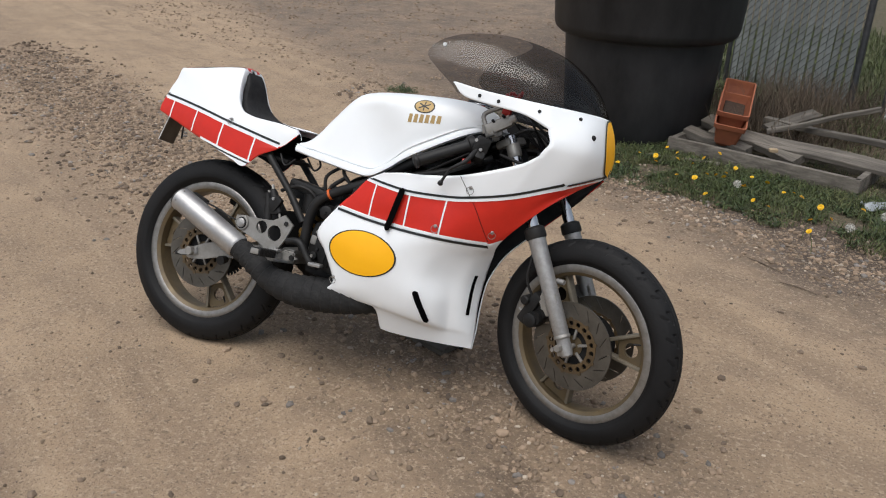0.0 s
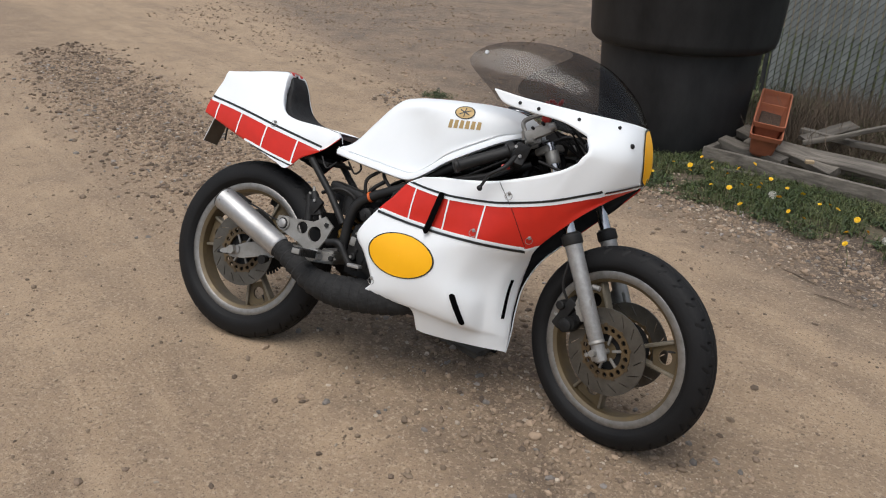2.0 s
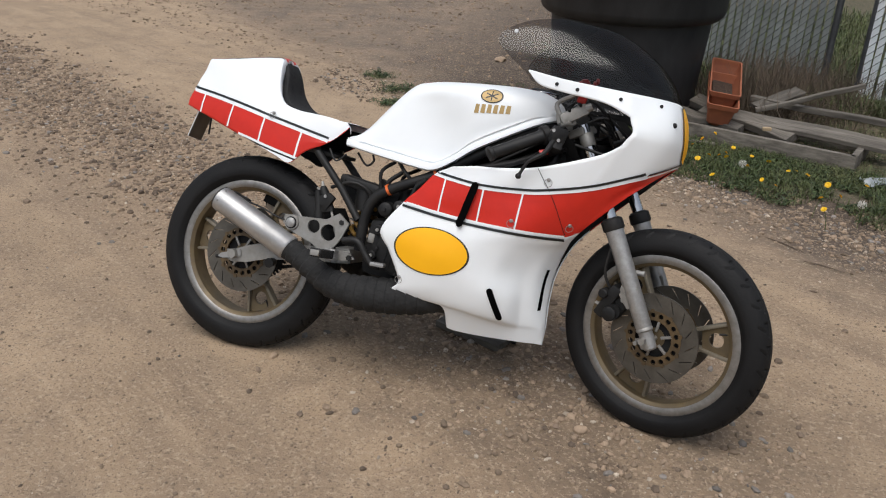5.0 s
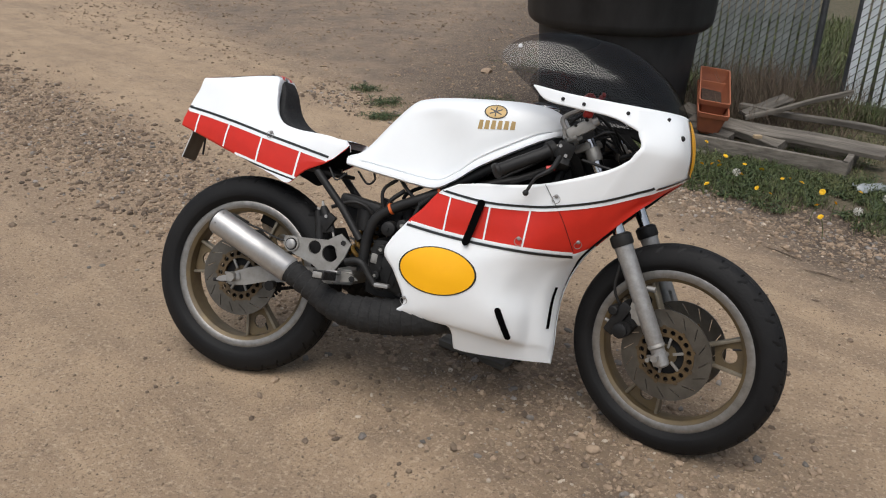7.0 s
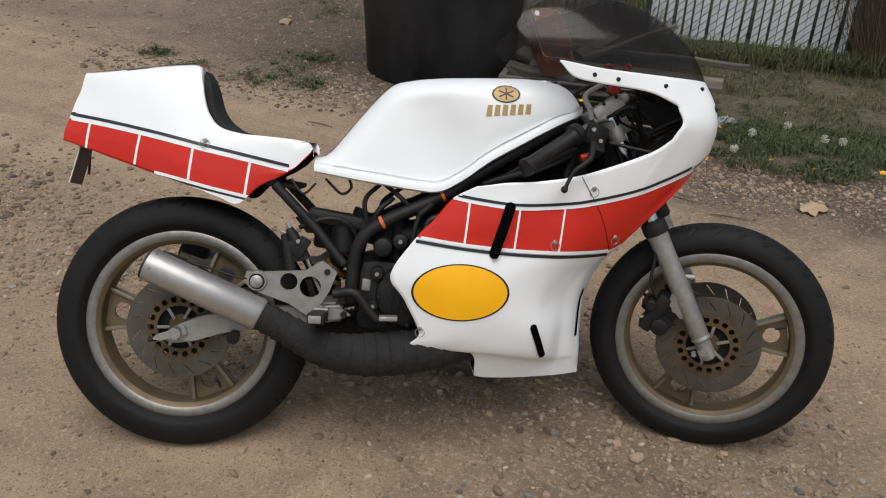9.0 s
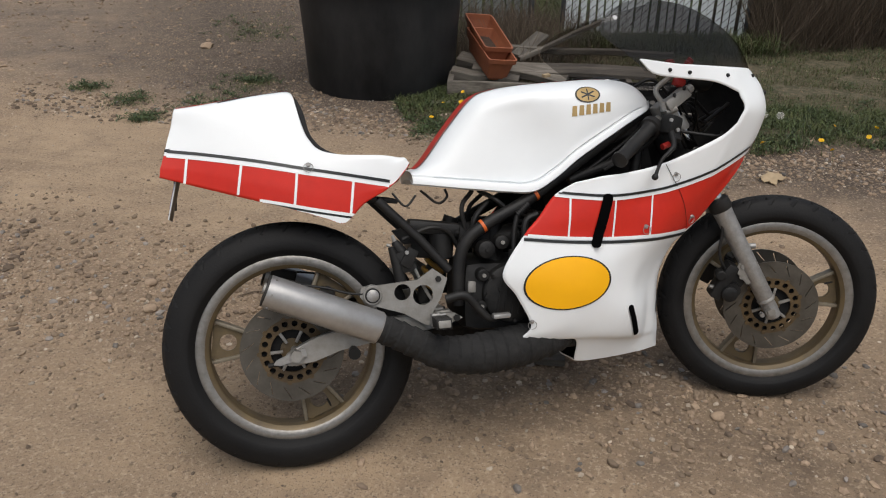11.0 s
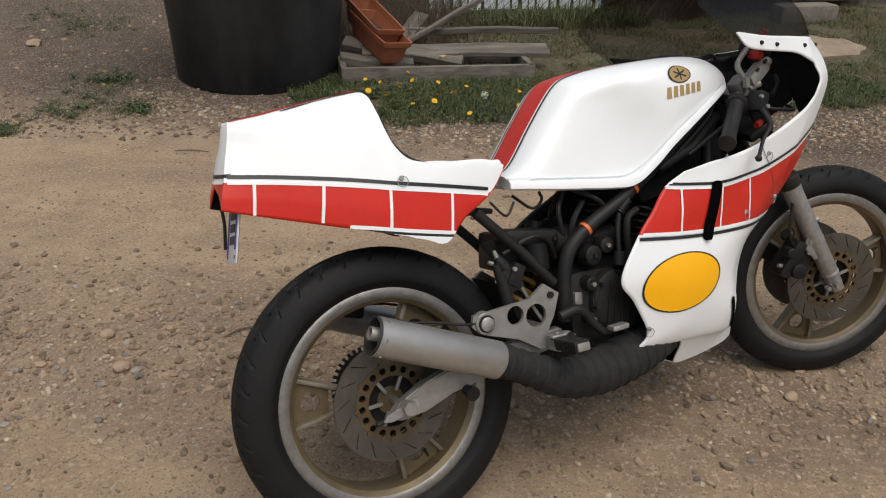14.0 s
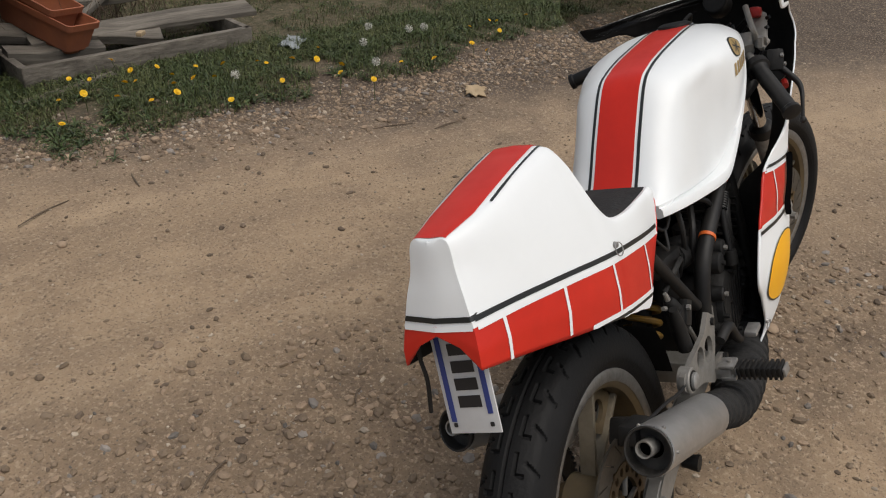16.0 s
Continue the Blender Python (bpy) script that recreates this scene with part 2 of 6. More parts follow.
    l.new(plus(tex(45, 6, 0.75), drag(1.2, 9.0), 0.7), add.inputs[0])
    l.new(tex(9, 6), add.inputs[1])
    l.new(add.outputs[0], k.inputs["Height"])
    l.new(k.outputs["Normal"], b.inputs["Normal"])
    return m


def smoke_material():
    m = bpy.data.materials.new("smoked_acrylic")
    m.use_nodes = True
    n, l = m.node_tree.nodes, m.node_tree.links
    out = n["Material Output"]
    n.remove(n["Principled BSDF"])
    t, g, mx, fr = n.new("ShaderNodeBsdfTransparent"), n.new("ShaderNodeBsdfGlossy"), n.new("ShaderNodeMixShader"), n.new("ShaderNodeLayerWeight")
    t.inputs["Color"].default_value = (0.48, 0.465, 0.455, 1)
    g.inputs["Roughness"].default_value = 0.16
    g.inputs["Color"].default_value = (0.8, 0.8, 0.8, 1)
    fr.inputs["Blend"].default_value = 0.3
    rm = n.new("ShaderNodeMapRange")
    rm.inputs["To Min"].default_value, rm.inputs["To Max"].default_value = 0.03, 0.08
    l.new(fr.outputs["Facing"], rm.inputs["Value"])
    l.new(rm.outputs[0], mx.inputs[0])
    l.new(t.outputs[0], mx.inputs[1])
    l.new(g.outputs[0], mx.inputs[2])
    l.new(mx.outputs[0], out.inputs["Surface"])
    return m


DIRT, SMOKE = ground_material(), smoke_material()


# ---- building helpers ----
V = Vector


def part(name, bm, material, parent=None, label="", smooth=True, outward=False):
    """Links a bmesh as one mesh object."""
    me = bpy.data.meshes.new(name)
    bmesh.ops.recalc_face_normals(bm, faces=bm.faces[:])
    if outward and sum(f.normal.y * f.calc_center_median().y * f.calc_area() for f in bm.faces) < 0:
        bmesh.ops.reverse_faces(bm, faces=bm.faces[:])
    for f in bm.faces:
        f.smooth = smooth
    bm.to_mesh(me)
    bm.free()
    for m in material if isinstance(material, (list, tuple)) else (material,):
        me.materials.append(m)
    if smooth:
        me.set_sharp_from_angle(angle=radians(40))
    ob = new(name, me)
    if parent is not None:
        ob.parent = parent
    return tagged(ob, label)


def empty(name, m=None):
    ob = new(name)
    ob.empty_display_size = 0.1
    if m is not None:
        ob.matrix_world = m
    return ob


def cr(pts, n):
    """A smooth curve through pts, at n even steps."""
    p = [V(q) for q in pts]
    if len(p) == 2:
        return [p[0].lerp(p[1], i / (n - 1)) for i in range(n)]
    p = [2 * p[0] - p[1]] + p + [2 * p[-1] - p[-2]]
    segs, fine = len(p) - 3, []
    for s in range(segs):
        a, b, c, d = p[s : s + 4]
        for i in range(12):
            t = i / 12
            fine.append(0.5 * (2 * b + (c - a) * t + (2 * a - 5 * b + 4 * c - d) * t * t + (3 * b - a - 3 * c + d) * t**3))
    fine.append(p[-2])
    cum = [0.0]
    for a, b in zip(fine, fine[1:]):
        cum.append(cum[-1] + (b - a).length)
    out, k = [], 0
    for i in range(n):
        want = cum[-1] * i / (n - 1)
        while k < len(fine) - 2 and cum[k + 1] < want:
            k += 1
        span = cum[k + 1] - cum[k]
        out.append(fine[k].lerp(fine[k + 1], (want - cum[k]) / span if span > 1e-9 else 0))
    return out


def through_rows(rows, per):
    """Rows of points, with per - 1 smooth rows put in between each two."""
    cols = []
    for c in range(len(rows[0])):
        p = [V(r[c]) for r in rows]
        p = [2 * p[0] - p[1]] + p + [2 * p[-1] - p[-2]]
        col = []
        for s in range(len(rows) - 1):
            a, b, c_, d = p[s : s + 4]
            for i in range(per):
                t = i / per
                col.append(0.5 * (2 * b + (c_ - a) * t + (2 * a - 5 * b + 4 * c_ - d) * t * t + (3 * b - a - 3 * c_ + d) * t**3))
        col.append(p[-2])
        cols.append(col)
    return [list(r) for r in zip(*cols)]


def add_grid(bm, rows, index=None, mirror=False, closed=False):
    """Quads between rows of points; index(row) gives the material."""
    for side in (1, -1) if mirror else (1,):
        vs = [[bm.verts.new((p[0], p[1] * side, p[2])) for p in r] for r in rows]
        for i in range(len(vs) - 1):
            n = len(vs[i])
            for j in range(n if closed else n - 1):
                k = (j + 1) % n
                f = bm.faces.new((vs[i][j], vs[i][k], vs[i + 1][k], vs[i + 1][j]))
                if index:
                    f.material_index = index(i)
    return bm


def weld(bm, d=0.0004):
    bmesh.ops.remove_doubles(bm, verts=bm.verts[:], dist=d)
    return bm


def add_tube(bm, pts, radius, sides=12, caps=True, smooth_n=0):
    """A round bar along pts; radius is one number or one a point."""
    pts = [V(p) for p in pts]
    rad = list(radius) if isinstance(radius, (list, tuple)) else [radius] * len(pts)
    if smooth_n:
        joined = cr([(i, r, 0) for i, r in enumerate(rad)], smooth_n)
        pts, rad = cr(pts, smooth_n), [q[1] for q in joined]
    rings, up = [], None
    for i, p in enumerate(pts):
        d = (pts[min(i + 1, len(pts) - 1)] - pts[max(i - 1, 0)]).normalized()
        if up is None:
            up = d.orthogonal().normalized()
        up = (up - d * up.dot(d)).normalized()
        side = d.cross(up)
        rings.append([bm.verts.new(p + rad[i] * (math.cos(a) * up + math.sin(a) * side)) for a in (2 * math.pi * k / sides for k in range(sides))])
    for a, b in zip(rings, rings[1:]):
        for k in range(sides):
            bm.faces.new((a[k], a[(k + 1) % sides], b[(k + 1) % sides], b[k]))
    if caps:
        bm.faces.new(rings[0][::-1])
        bm.faces.new(rings[-1])
    return bm


def tube(pts, radius, sides=12, caps=True, smooth_n=0):
    return add_tube(bmesh.new(), pts, radius, sides, caps, smooth_n)


def add_box(bm, size, m=None, bevel=0.0):
    made = bmesh.ops.create_cube(bm, size=1.0, matrix=(m or Matrix()) @ Matrix.Diagonal((*size, 1)))
    if bevel:
        edges = list({e for v in made["verts"] for e in v.link_edges})
        bmesh.ops.bevel(bm, geom=edges, offset=bevel, segments=2, affect="EDGES", profile=0.6)
    return bm


def box(size, m=None, bevel=0.0):
    return add_box(bmesh.new(), size, m, bevel)


def lathe(profile, n=96, axis="Y"):
    """A body of revolution round the y axis: profile of (radius, y)."""
    bm = bmesh.new()
    rings = []
    for k in range(n):
        a = 2 * math.pi * k / n
        rings.append([bm.verts.new((r * math.cos(a), y, r * math.sin(a)) if axis == "Y" else (r * math.cos(a), r * math.sin(a), y)) for r, y in profile])
    for a, b in zip(rings, rings[1:] + rings[:1]):
        for j in range(len(profile) - 1):
            bm.faces.new((a[j], b[j], b[j + 1], a[j + 1]))
    return bm


def slab(outline, y0, y1, bevel=0.0):
    """A plate with an outline in x and z, between two y."""
    bm = bmesh.new()
    a = [bm.verts.new((x, y0, z)) for x, z in outline]
    b = [bm.verts.new((x, y1, z)) for x, z in outline]
    bm.faces.new(a)
    bm.faces.new(b[::-1])
    for i in range(len(a)):
        k = (i + 1) % len(a)
        bm.faces.new((a[k], a[i], b[i], b[k]))
    if bevel:
        bmesh.ops.bevel(bm, geom=bm.edges[:], offset=bevel, segments=2, affect="EDGES")
    return bm


def holed_ring(r0, r1, y0, y1, count, hole_r, hole_at, seg=16):
    """A ring plate round the y axis with a row of round holes."""
    bm = bmesh.new()
    for c in range(count):
        mid, half = 2 * math.pi * (c + 0.5) / count, math.pi / count
        hx, hz = hole_at * math.cos(mid), hole_at * math.sin(mid)
        rim = []
        for k in range(seg):
            s = 4 * k / seg
            e, f = int(s), s - int(s)
            a, r = ((-1 + 2 * f, 1), (1, 1 - 2 * f), (1 - 2 * f, -1), (-1, -1 + 2 * f))[e]
            ang, rad = mid + a * half, (r0 + r1) / 2 + r * (r1 - r0) / 2
            rim.append((rad * math.cos(ang), rad * math.sin(ang)))
        hole = []
        for x, z in rim:
            d = math.hypot(x - hx, z - hz)
            hole.append((hx + hole_r * (x - hx) / d, hz + hole_r * (z - hz) / d))
        lay = [[bm.verts.new((x, y, z)) for x, z in pts] for pts in (rim, hole) for y in (y0, y1)]
        for k in range(seg):
            q = (k + 1) % seg
            bm.faces.new((lay[0][k], lay[0][q], lay[2][q], lay[2][k]))
            bm.faces.new((lay[1][k], lay[3][k], lay[3][q], lay[1][q]))
            bm.faces.new((lay[2][k], lay[2][q], lay[3][q], lay[3][k]))
            if k < seg // 4 or seg // 2 <= k < 3 * seg // 4:
                bm.faces.new((lay[0][k], lay[1][k], lay[1][q], lay[0][q]))
    return weld(bm)


from mathutils.bvhtree import BVHTree  # noqa: E402


def decal(tree, rows, way=(0, 1, 0), lift=0.0012, start=1.0, mirror=False):
    """A thin film laid on a body: rows of points, dropped on it along way."""
    bm, way = bmesh.new(), V(way)
    vs = []
    for i, r in enumerate(rows):
        line, up = [], lift[i] if isinstance(lift, (list, tuple)) else lift
        for p in r:
            hit, normal, _, _ = tree.ray_cast(V(p) - way * start, way)
            if hit is None:
                line.append(None)
                continue
            if normal.dot(way) > 0:
                normal = -normal
            line.append(hit + normal * up)
        vs.append(line)
    for side in (1, -1) if mirror else (1,):
        made = [[p and bm.verts.new((p[0], p[1] * side, p[2])) for p in line] for line in vs]
        for i in range(len(made) - 1):
            for j in range(len(made[i]) - 1):
                q = (made[i][j], made[i][j + 1], made[i + 1][j + 1], made[i + 1][j])
                if all(q):
                    bm.faces.new(q)
    return bm


def strip_rows(line, lo, hi, n=60, m=3, axis=2):
    """Rows for a band along a line in x and z, from lo to hi beside it."""
    pts = cr([(x, 0, z) for x, z in line], n)
    rows = []
    for i in range(m):
        d = lo + (hi - lo) * i / (m - 1)
        row = []
        for k, p in enumerate(pts):
            t = (pts[min(k + 1, n - 1)] - pts[max(k - 1, 0)]).normalized()
            row.append(p + V((-t[2], 0, t[0])) * d)
        rows.append(row)
    return rows


def capsule_rows(a, b, half, n=26, m=5):
    """Rows for a long hole with round ends, from a to b in x and z."""
    a, b = V((a[0], 0, a[1])), V((b[0], 0, b[1]))
    d = (b - a).normalized()
    side, L = V((-d[2], 0, d[0])), (b - a).length
    rows = []
    for i in range(m):
        row = []
        for k in range(n):
            u = 0.5 * (1 - math.cos(math.pi * k / (n - 1))) * L
            e = min(u, L - u)
            w = half if e > half else math.sqrt(max(0.0, half * half - (half - e) ** 2))
            row.append(a + d * u + side * (w * (2 * i / (m - 1) - 1)))
        rows.append(row)
    return rows


def ellipse_rows(cx, cz, a, b, r0, r1, n=48, m=8, tilt=0.0):
    rows = []
    for i in range(m):
        f = r0 + (r1 - r0) * i / (m - 1)
        rows.append([])
        for k in range(n + 1):
            u = 2 * math.pi * k / n
            x, z = a * f * math.cos(u), b * f * math.sin(u)
            rows[-1].append((cx + x * math.cos(tilt) - z * math.sin(tilt), 0, cz + x * math.sin(tilt) + z * math.cos(tilt)))
    return rows


# ---- ground ----
def stretch(lo, hi, step, far):
    inner = list(np.arange(lo, hi + 1e-6, step))
    out, d, a, b = [], step, [], []
    x = lo
    while x > -far:
        d *= 1.35
        x -= d
        a.append(x)
    d, x = step, hi
    while x < far:
        d *= 1.35
        x += d
        b.append(x)
    return a[::-1] + inner + b


def edge_y(x):
    """Where the grass begins behind the track."""
    pts = ((-3.0, 6.5), (0.2, 3.4), (0.87, 2.72), (1.5, 2.24), (1.97, 1.98), (2.6, 1.8), (3.35, 1.52), (6.0, 0.6), (12.0, -1.0))
    for (a, b), (c, d) in zip(pts, pts[1:]):
        if x <= c:
            return b + (d - b) * (x - a) / (c - a)
    return pts[-1][1]


def height(x, y):
    z = 0.006 * noise.noise((x * 2.3, y * 2.3, 0.3)) + 0.004 * noise.noise((x * 9, y * 9, 2.0))
    far = max(0.0, y - edge_y(x))
    if far > 0 and x > 1.0:
        z += min(1.0, (x - 1.0) / 0.5) * min(far, 0.5) * 0.05 * (1 + 0.6 * noise.noise((x * 3, y * 3, 5.0)))
    v = 0.482 * x + 0.876 * y
    z += 0.012 * noise.noise((0.5 * (0.876 * x - 0.482 * y), v * 2.6, 4.0)) + 0.006 * noise.noise((x * 1.2 - y * 0.7, v * 8, 6.0))
    u = abs(y + 0.55 * x - 0.9)
    if u < 0.6:
        z += 0.009 * (1 - u / 0.6) * noise.noise((x * 13, y * 13, 7.0))
    near = math.exp(-((x - 0.1) ** 2 + (y - 0.15) ** 2) / 0.05) + math.exp(-((x - 1.4) ** 2 + (y - 0.12) ** 2) / 0.05)
    return z * (1 - min(near, 1))


xs, ys = stretch(-3.0, 5.0, 0.045, 400), stretch(-1.6, 5.2, 0.045, 400)
bm = bmesh.new()
gv = [[bm.verts.new((x, y, height(x, y))) for x in xs] for y in ys]
for i in range(len(ys) - 1):
    for j in range(len(xs) - 1):
        bm.faces.new((gv[i][j], gv[i][j + 1], gv[i + 1][j + 1], gv[i + 1][j]))
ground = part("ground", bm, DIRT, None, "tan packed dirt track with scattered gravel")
tagged(ground, "tan packed dirt track with scattered gravel", "ground", kind="structure")


# ---- the motorcycle, built upright with x ahead and y to its left, then leaned on its stand ----
bike = empty("motorcycle", pose(0, 0.100, 0, -21.0, 0, -1.2))
tagged(bike, "white, red and yellow race-faired motorcycle leaning on its stand", "motorcycle")


def fairing_rows():
    """Rows of the right half from the screen's edge down to the keel: the front part and the part behind the hand opening."""
    F = [
        [(1.368, 0, 0.968), (1.352, 0.07, 0.967), (1.306, 0.14, 0.965), (1.24, 0.188, 0.965)],
        [(1.389, 0, 0.92), (1.374, 0.075, 0.92), (1.34, 0.145, 0.915), (1.245, 0.2, 0.9)],
        [(1.398, 0, 0.86), (1.385, 0.08, 0.86), (1.35, 0.15, 0.86), (1.258, 0.205, 0.86)],
        [(1.395, 0, 0.815), (1.377, 0.08, 0.812), (1.33, 0.15, 0.81), (1.235, 0.206, 0.82)],
        [(1.383, 0.02, 0.790), (1.353, 0.09, 0.775), (1.286, 0.145, 0.738), (1.17, 0.184, 0.692)],
        [(1.284, 0.124, 0.702), (1.250, 0.137, 0.683), (1.205, 0.151, 0.658), (1.15, 0.166, 0.634)],
        [(1.152, 0.124, 0.566), (1.14, 0.128, 0.56), (1.128, 0.131, 0.553), (1.115, 0.134, 0.547)],
        [(1.11, 0.06, 0.5), (1.096, 0.082, 0.5), (1.075, 0.106, 0.495), (1.05, 0.126, 0.492)],
        [(1.085, 0.02, 0.42), (1.071, 0.05, 0.42), (1.046, 0.09, 0.42), (1.01, 0.118, 0.42)],
        [(1.078, 0.014, 0.34), (1.066, 0.041, 0.34), (1.041, 0.076, 0.34), (1.01, 0.1, 0.34)],
        [(1.08, 0.009, 0.27), (1.069, 0.031, 0.27), (1.044, 0.058, 0.27), (1.01, 0.078, 0.27)],
        [(1.08, 0.006, 0.245), (1.067, 0.028, 0.245), (1.042, 0.047, 0.245), (1.01, 0.064, 0.245)],
        [(1.078, 0.004, 0.205), (1.064, 0.015, 0.205), (1.04, 0.03, 0.205), (1.01, 0.045, 0.205)],
    ]
    B = {
        0: [(1.24, 0.188, 0.965), (1.15, 0.212, 0.97), (1.05, 0.226, 0.978), (0.955, 0.236, 0.992)],
        1: [(1.245, 0.2, 0.9), (1.171, 0.213, 0.928), (1.06, 0.225, 0.942), (0.99, 0.232, 0.955), (0.953, 0.2365, 0.989)],
        3: [(1.235, 0.206, 0.82), (1.18, 0.21, 0.786), (1.03, 0.218, 0.733), (0.92, 0.226, 0.714), (0.842, 0.228, 0.708), (0.775, 0.222, 0.697)],
        4: [(1.17, 0.184, 0.692), (1.05, 0.201, 0.663), (0.98, 0.208, 0.655), (0.872, 0.228, 0.65), (0.78, 0.222, 0.66), (0.722, 0.21, 0.67)],
        5: [(1.15, 0.166, 0.634), (1.05, 0.192, 0.61), (0.96, 0.209, 0.6), (0.86, 0.224, 0.6), (0.76, 0.222, 0.61), (0.678, 0.207, 0.618)],
        6: [(1.115, 0.134, 0.547), (1.06, 0.165, 0.545), (0.98, 0.2, 0.545), (0.865, 0.217, 0.55), (0.75, 0.217, 0.56), (0.638, 0.206, 0.575)],
        7: [(1.05, 0.126, 0.492), (1.02, 0.148, 0.49), (0.95, 0.19, 0.487), (0.85, 0.218, 0.485), (0.72, 0.222, 0.485), (0.578, 0.205, 0.484)],
        8: [(1.01, 0.118, 0.42), (0.97, 0.15, 0.42), (0.92, 0.186, 0.42), (0.82, 0.214, 0.42), (0.72, 0.216, 0.42), (0.612, 0.198, 0.423)],
        9: [(1.01, 0.1, 0.34), (0.97, 0.146, 0.34), (0.91, 0.178, 0.34), (0.81, 0.19, 0.34), (0.73, 0.195, 0.34), (0.65, 0.187, 0.341)],
        10: [(1.01, 0.078, 0.27), (0.97, 0.122, 0.275), (0.9, 0.15, 0.28), (0.81, 0.163, 0.29), (0.74, 0.168, 0.295), (0.633, 0.173, 0.303)],
        11: [(1.01, 0.064, 0.245), (0.96, 0.09, 0.25), (0.9, 0.115, 0.262), (0.85, 0.13, 0.272), (0.81, 0.14, 0.28), (0.775, 0.147, 0.287)],
        12: [(1.01, 0.045, 0.205), (0.96, 0.06, 0.205), (0.9, 0.075, 0.205), (0.86, 0.083, 0.206), (0.82, 0.09, 0.208), (0.795, 0.092, 0.212)],
    }
    neg = lambda pts: [(x, -y, z) for x, y, z in pts]  # noqa: E731
    return [cr(neg(f), 17) for f in F], {k: cr(neg(b), 44) for k, b in B.items()}


PER = 7
FR, BR = fairing_rows()
bm = bmesh.new()
red_rows = lambda i: 1 if 4 * PER <= i < 6 * PER else 0  # noqa: E731
front = through_rows(FR, PER)
low_keys = [3, 4, 5, 6, 7, 8, 9, 10, 11, 12]
low = through_rows([BR[k] for k in low_keys], PER)
strip = through_rows([BR[0], BR[1]], PER)
for i, r in enumerate(strip):
    r[0] = front[i][-1]
for i, r in enumerate(low):
    r[0] = front[3 * PER + i][-1]
keel = [[V((p[0], p[1] * f, p[2] - 0.004 * (1 - f))) for p in list(FR[12]) + list(BR[12])[1:]] for f in (1.0, 0.66, 0.33, 0.0)]


def fairing_half(target, mirror):
    add_grid(target, front, red_rows, mirror)
    add_grid(target, low, lambda i: 1 if PER <= i < 3 * PER else 0, mirror)
    add_grid(target, strip, None, mirror)
    add_grid(target, keel, None, mirror)
    weld(target, 0.0006)
    bmesh.ops.triangulate(target, faces=target.faces[:], quad_method="FIXED")


fairing_half(bm, True)
ftree_bm = bmesh.new()
fairing_half(ftree_bm, False)
ftree = BVHTree.FromBMesh(ftree_bm)
ftree_bm.free()
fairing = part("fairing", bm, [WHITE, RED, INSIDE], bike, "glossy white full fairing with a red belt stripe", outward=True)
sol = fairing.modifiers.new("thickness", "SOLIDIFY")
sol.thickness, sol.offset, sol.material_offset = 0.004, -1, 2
TOPLINE = [(0.722, 0.67), (0.78, 0.66), (0.872, 0.65), (0.98, 0.654), (1.05, 0.663), (1.17, 0.692), (1.286, 0.738), (1.31, 0.75)]
LOWLINE = [(0.638, 0.575), (0.75, 0.56), (0.865, 0.55), (0.98, 0.545), (1.06, 0.545), (1.11, 0.547)]
for mirrored in (False, True):
    sgn = -1 if mirrored else 1

    def film(name, rows, material, label="", lift=0.0018):
        b = decal(ftree, rows, lift=lift)
        if mirrored:
            for v in b.verts:
                v.co.y *= -1
        return part(name, b, material, fairing, label)

    film("pinstripe", strip_rows(TOPLINE, 0.005, 0.0115, 70), BLACKLINE, "thin black pinstripe")
    film("pinstripe", strip_rows(TOPLINE, -0.004, 0.003, 70), WHITE, "thin white pinstripe")
    film("pinstripe", strip_rows(LOWLINE, -0.0135, -0.006, 50), BLACKLINE, "thin black pinstripe")
    film("pinstripe", strip_rows(LOWLINE, -0.004, 0.004, 50), WHITE, "thin white pinstripe")
    for a, b in (((0.760, 0.661), (0.750, 0.561)), ((0.877, 0.649), (0.868, 0.551)), ((0.987, 0.655), (0.976, 0.546))):
        film("divider", strip_rows([b, a], -0.0025, 0.0025, 14), WHITE, "white block divider")
    film("number_plate", ellipse_rows(0.745, 0.446, 0.1165, 0.0695, 0.003, 0.955), YELLOW, "yellow oval number plate")
    film("number_plate_border", ellipse_rows(0.745, 0.446, 0.1165, 0.0695, 0.955, 1.0, m=3), BLACKLINE, "black oval outline")
    # air openings as near-black films on the skin, their inner shade painted
    film("air_slot", capsule_rows((0.924, 0.366), (0.961, 0.274), 0.0085), VOID, "dark vertical air slot", 0.003)
    film("air_slot", capsule_rows((0.817, 0.530), (0.856, 0.664), 0.0115), VOID, "dark slanted air slot facing backwards", (0.012, 0.0098, 0.0076, 0.0054, 0.0032))
# one more film, the opening's darkness given by its colour
b = bmesh.new()
rows = [[V((x + 0.6 * d, -0.066 + 0.8 * d, z)) for x, z in ((1.071, 0.44), (1.072, 0.41), (1.074, 0.376), (1.077, 0.345), (1.08, 0.312))] for d in (-0.0065, -0.002, 0.002, 0.0065)]
part("air_slot", decal(ftree, rows, (-0.8, 0.6, 0), 0.002), VOID, fairing, "dark upright air slot beside the wheel")
rows = [[(1.0, p[0], p[2]) for p in r] for r in ellipse_rows(0.0, 0.882, 0.072, 0.084, 0.003, 0.95)]
nose_bm = bmesh.new()
add_grid(nose_bm, front, mirror=True)
nose_tree = BVHTree.FromBMesh(weld(nose_bm))
nose_bm.free()
part("number_plate", decal(nose_tree, [[(1.3, y, z) for _, y, z in r] for r in rows], (-1, 0, 0), 0.004), YELLOW, fairing, "yellow oval number plate on the nose")
rows = [[(1.3, p[0], p[2]) for p in r] for r in ellipse_rows(0.0, 0.882, 0.072, 0.084, 0.95, 1.02, m=3)]
